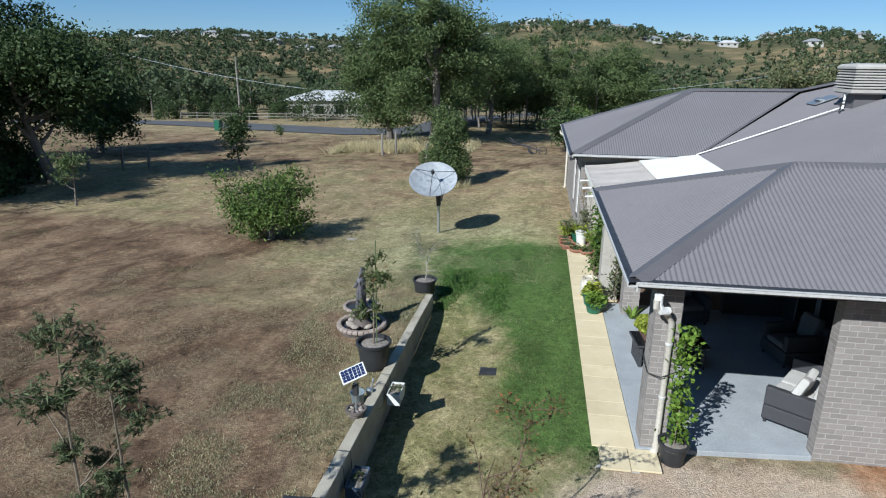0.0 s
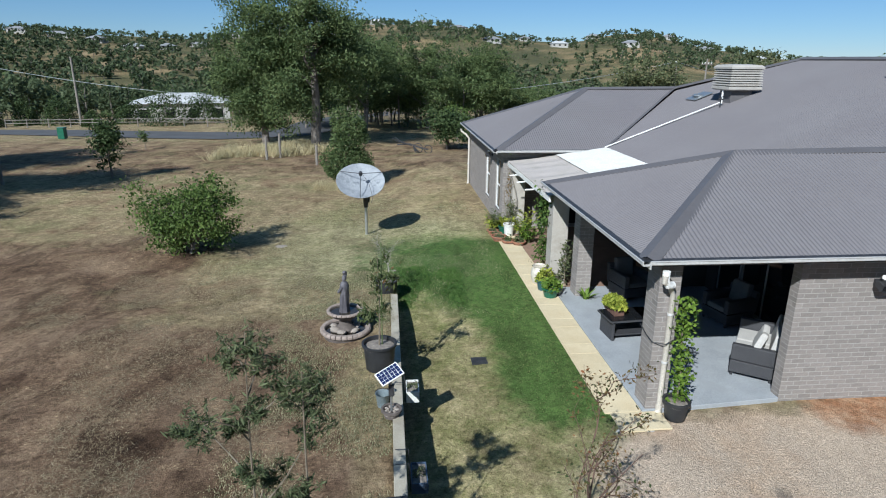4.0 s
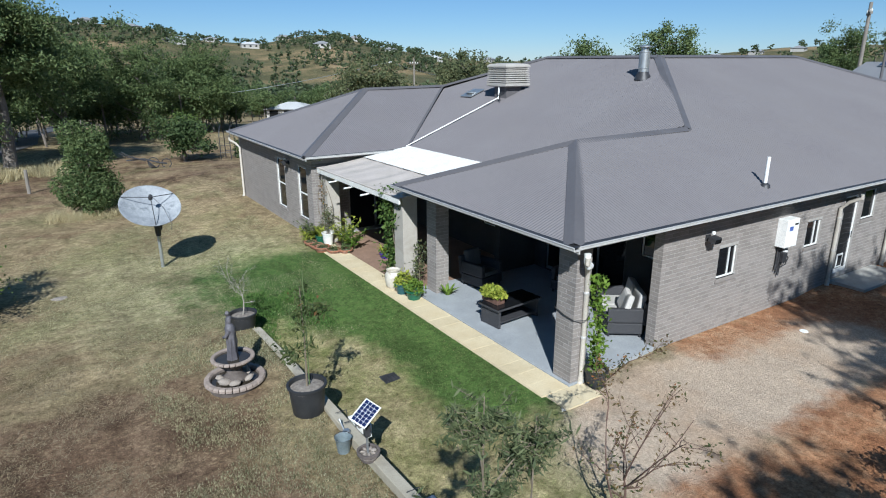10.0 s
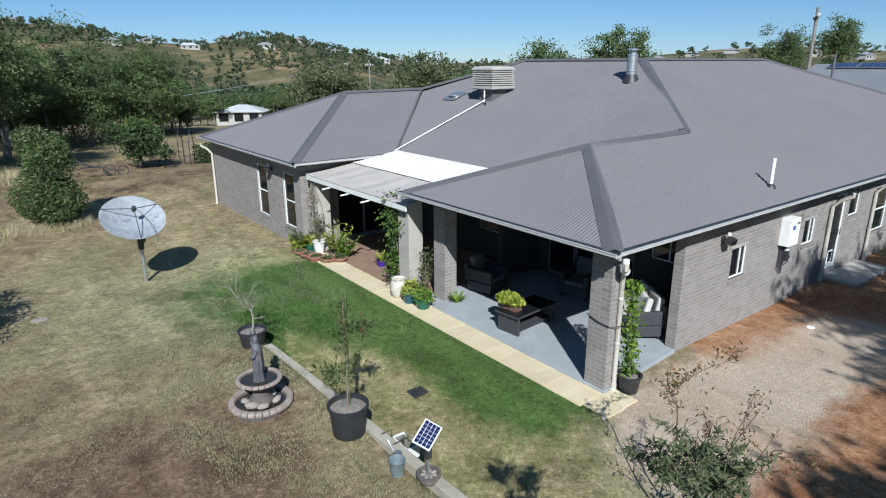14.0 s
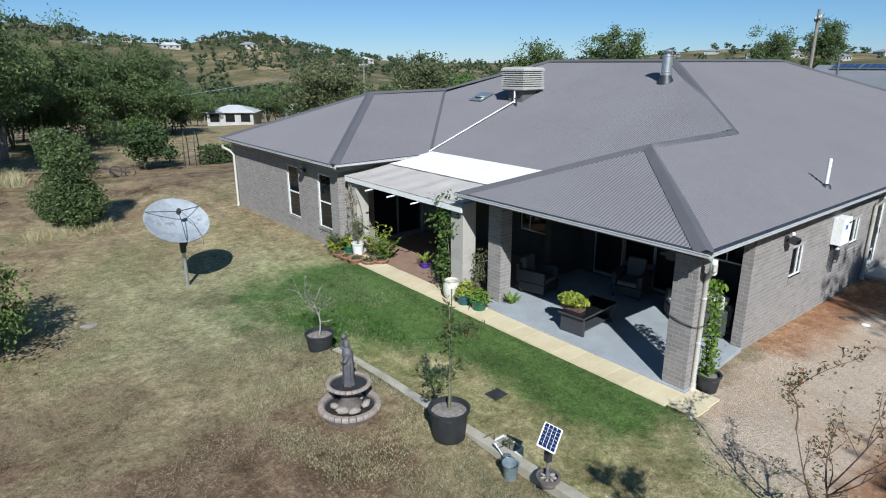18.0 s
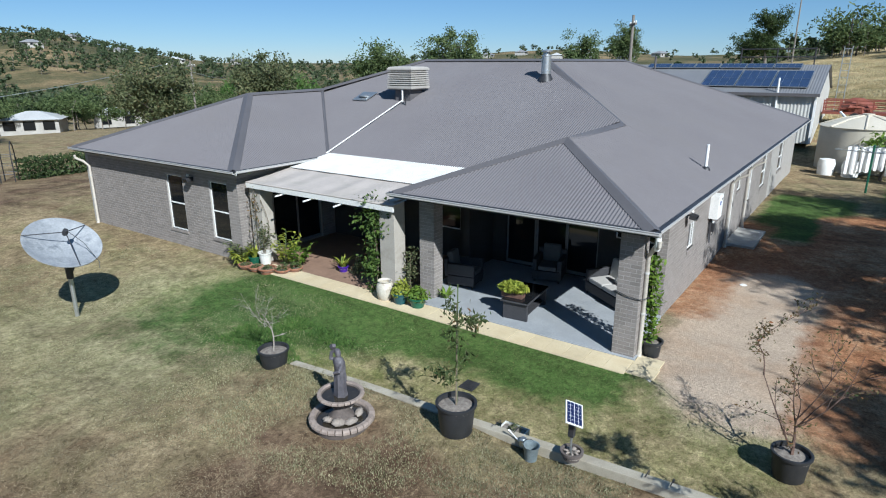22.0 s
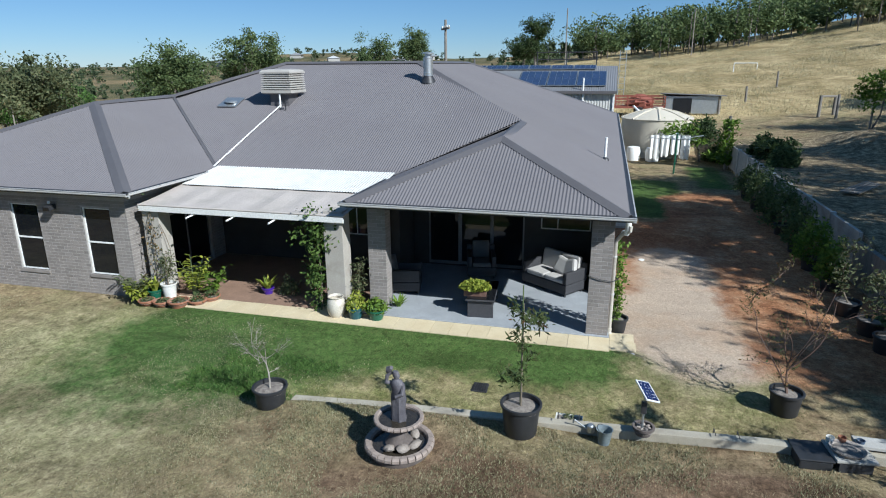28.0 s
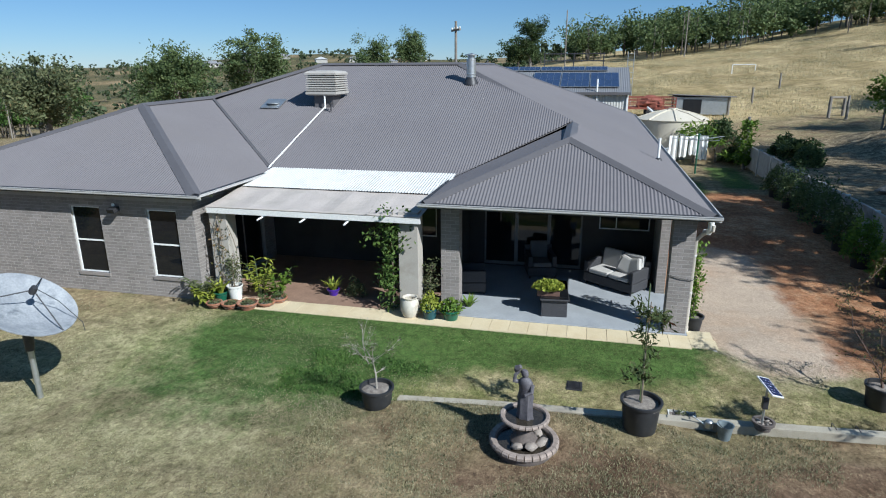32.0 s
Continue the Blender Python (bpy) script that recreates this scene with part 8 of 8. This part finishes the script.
woods("ridge_woods", "line of dark gum trees along the hilltop", ridge_trees, M["leaf_gum"], M["bark"], 604, 26, (0.70, 0.34), 14, 0.47, 1.25)
scat = []
for k in range(16):
    th, d = math.radians(rw.uniform(-45, -15)), rw.uniform(85, 130)
    scat.append((-10 + d * math.cos(th), 8 + d * math.sin(th), rw.uniform(5, 9)))
woods("hillside_trees", "scattered thin gum trees on the dry hillside", scat, M["leaf_olive"], M["bark"], 605, 24, (0.6, 0.25), 9)


for k, (x, y, r_, h_) in enumerate(((-25.6, 25.2, 1.8, 2.4), (-27.4, 28.0, 2.0, 2.8), (-24.0, 22.8, 1.5, 1.9), (-29.5, 23.0, 2.2, 3.0))):
    ob = thing("bush", "dense dark bush under the yard trees", "bush", (x, y, gz(x, y)), 0, "dark bushes")
    bush_on(ob, R(530 + k), r_, h_, 0.0, M["leaf_dark"], 2200, (0.28, 0.14))
    part("stem", MB().tube([(0, 0, 0), (0, 0, h_ * 0.6)], 0.06, 6), M["bark"], ob)
for k, (x, y, r_, h_, m_) in enumerate(((23.5, 0.8, 1.0, 1.1, "leaf_dark"), (21.6, 0.6, 1.2, 1.2, "leaf_dark"), (19.6, 0.9, 0.9, 0.9, "leaf_gum"), (28.5, 2.2, 0.9, 1.2, "leaf_gum"))):
    ob = thing("shrub", "dense leafy shrub behind the bank wall", "shrub", (x, y, gz(x, y)), 0, "shrubs behind the wall")
    bush_on(ob, R(540 + k), r_, h_, 0.0, M[m_], 1300, (0.2, 0.09))
    part("stem", MB().tube([(0, 0, 0), (0, 0, h_ * 0.6)], 0.04, 6), M["bark"], ob)

ob = thing("post_climber", "leafy green climber on the tall timber post", "vine", (25.6, 2.2, gz(25.6, 2.2)))
rg = R(560)
cen = np.stack([rg.normal(size=700) * 0.2, rg.normal(size=700) * 0.22, rg.uniform(0.3, 2.7, 700)], 1)
part("leaves", leaf_mesh("leaves", leaf_array(cen, 0.3, 0.08, rg, 0.1)), M["leaf_bright"], ob)
part("stem", MB().tube([(0.1, 0, 0), (0.12, 0.02, 1.4), (0.1, 0, 2.6)], [0.03, 0.02, 0.01], 6), M["stem"], ob)


def tufts(name, label, pts, blade, h, mat, seed, n=7, spread=0.12, flat=0.45):
    """Tufts of narrow upright blades."""
    rng = np.random.RandomState(seed)
    p = np.repeat(np.asarray(pts, float), n, 0)
    p[:, :2] += rng.normal(size=(len(p), 2)) * spread
    lean = rng.normal(size=(len(p), 2)) * h * flat
    hh = h * rng.uniform(0.5, 1.3, len(p))
    th = rng.uniform(0, 6.283, len(p))
    s = np.stack([np.cos(th), np.sin(th), np.zeros(len(p))], 1) * blade / 2
    top = p + np.stack([lean[:, 0], lean[:, 1], hh], 1)
    v = np.stack([p - s, p + s, top + s * 0.3, top - s * 0.3], 1).reshape(-1, 3)
    ob = thing(name, label, "grass", kind="stuff")
    part("blades", leaf_mesh("blades", v), mat, ob)


def scatter(n, x0, x1, y0, y1, seed, keep=None):
    rng = np.random.RandomState(seed)
    x, y = rng.uniform(x0, x1, n), rng.uniform(y0, y1, n)
    if keep is not None:
        ok = keep(x, y)
        x, y = x[ok], y[ok]
    return np.stack([x, y, height(x, y) - 0.01], 1)


patch = lambda sc, seed, lim: (lambda x, y: waves(x, y, sc, seed) > lim)
tufts("dry_grass", "short dry litter and tufts over the brown yard", scatter(34000, -11, -2.65, 3.0, 16, 701, patch(1.6, 21, 0.02)), 0.010, 0.02, M["thatch"], 702, 8, 0.10, 2.6)
tufts("yard_grass", "short mixed green and dry grass of the yard", scatter(22000, -8, 0.6, 13, 27, 721, patch(1.1, 25, 0.03)), 0.012, 0.028, M["turfmix"], 722, 5, 0.08)
tufts("edge_grass", "short grass along the retaining wall", scatter(12000, -4.9, -2.62, 4, 15, 723, patch(1.9, 26, -0.05)), 0.012, 0.034, M["turfmix"], 724, 6, 0.06)
tufts("lawn_grass", "short green and yellow blades of the lawn", scatter(8000, -2.35, 0.9, 5.0, 20, 703), 0.008, 0.024, M["leaf_turf"], 704, 7, 0.06)
tufts("weed_patch", "dark green leafy weeds in the lawn beside the tub", scatter(1500, -2.4, -0.7, 13.6, 16.2, 731, patch(2.2, 28, -0.1)), 0.022, 0.06, M["leaf_lush"], 732, 7, 0.07, 0.9)
tufts("rough_grass", "tall dry grass at the yard's edges", scatter(2600, -14, -5, 38, 50, 705, patch(0.5, 22, 0.05)), 0.04, 0.5, M["straw"], 706, 8, 0.2)
tufts("hill_grass", "long straw-coloured grass over the hillside", scatter(34000, 34, 125, -60, 18, 707, patch(0.3, 23, -0.12)), 0.04, 0.17, M["straw"], 708, 6, 0.7)
tufts("shrub_grass", "dry grass round the shrub tree and pots", np.vstack([scatter(160, -6.2, -3.4, 29.2, 30.6, 709), scatter(40, -5.6, -3.9, 29.0, 30.0, 711)]), 0.015, 0.3, M["straw"], 710, 8, 0.12)

# ---- pieces: pavers and bricks, last ----
for k, (x0, x1, y0, y1) in enumerate(PATH_PAVERS):
    part("paver", bx((x0, y0, 0.0), (x1, y1 + 0.004, 0.03 + 0.002 * (k % 3))), M["pathslab"], path, bevel=0.004)

BL, BH, JT, PROUD = 0.23, 0.076, 0.010, 0.003


def brick_box(mb, o, u, n, a, b, z, h=BH):
    up = Vector((0, 0, 1))
    c = 0.002
    p = [o + u * a + up * z, o + u * b + up * z, o + u * b + up * (z + h), o + u * a + up * (z + h)]
    f = [p[0] + u * c + up * c + n * PROUD, p[1] - u * c + up * c + n * PROUD, p[2] - u * c - up * c + n * PROUD, p[3] + u * c - up * c + n * PROUD]
    mb.faces(p + f, [(4, 5, 6, 7), (0, 1, 5, 4), (1, 2, 6, 5), (2, 3, 7, 6), (3, 0, 4, 7)])


single_meshes = {}
for parent, o, u, n, length, hgt, holes, single in BRICKS:
    mb = MB()
    key = (tuple(u), tuple(n))
    if key not in single_meshes:
        sm = MB()
        brick_box(sm, Vector(), u, n, 0, BL, 0)
        me = sm.mesh("brick")
        me.materials.append(M["brick"])
        single_meshes[key] = me
    count = 0
    for row in range(int(hgt / (BH + JT))):
        z = row * (BH + JT) + JT
        a = -(BL + JT) / 2 * (row % 2)
        while a < length - 0.02:
            lo, hi = max(a, 0.0), min(a + BL, length)
            spans = [(lo, hi)]
            for h0, h1, z0, z1 in holes:
                if z + BH > z0 - 0.08 and z < z1:
                    spans = [q for s0, s1 in spans for q in ((s0, min(s1, h0 - JT)), (max(s0, h1 + JT), s1)) if q[1] - q[0] > 0.02]
                    spans = list(dict.fromkeys(spans))
            for s0, s1 in spans:
                if s1 - s0 < 0.03:
                    continue
                if single and abs(s1 - s0 - BL) < 1e-6 and single[0] <= s0 and s1 <= single[1] and count < 290:
                    ob = part("brick", single_meshes[key], M["brick"], parent)
                    ob.matrix_basis = Matrix.Translation(o + u * s0 + Vector((0, 0, z)))
                    count += 1
                else:
                    brick_box(mb, o, u, n, s0, s1, z)
            a += BL + JT
    if mb.v:
        tagged(part("bricks", mb, M["brick"], parent), kind="stuff")
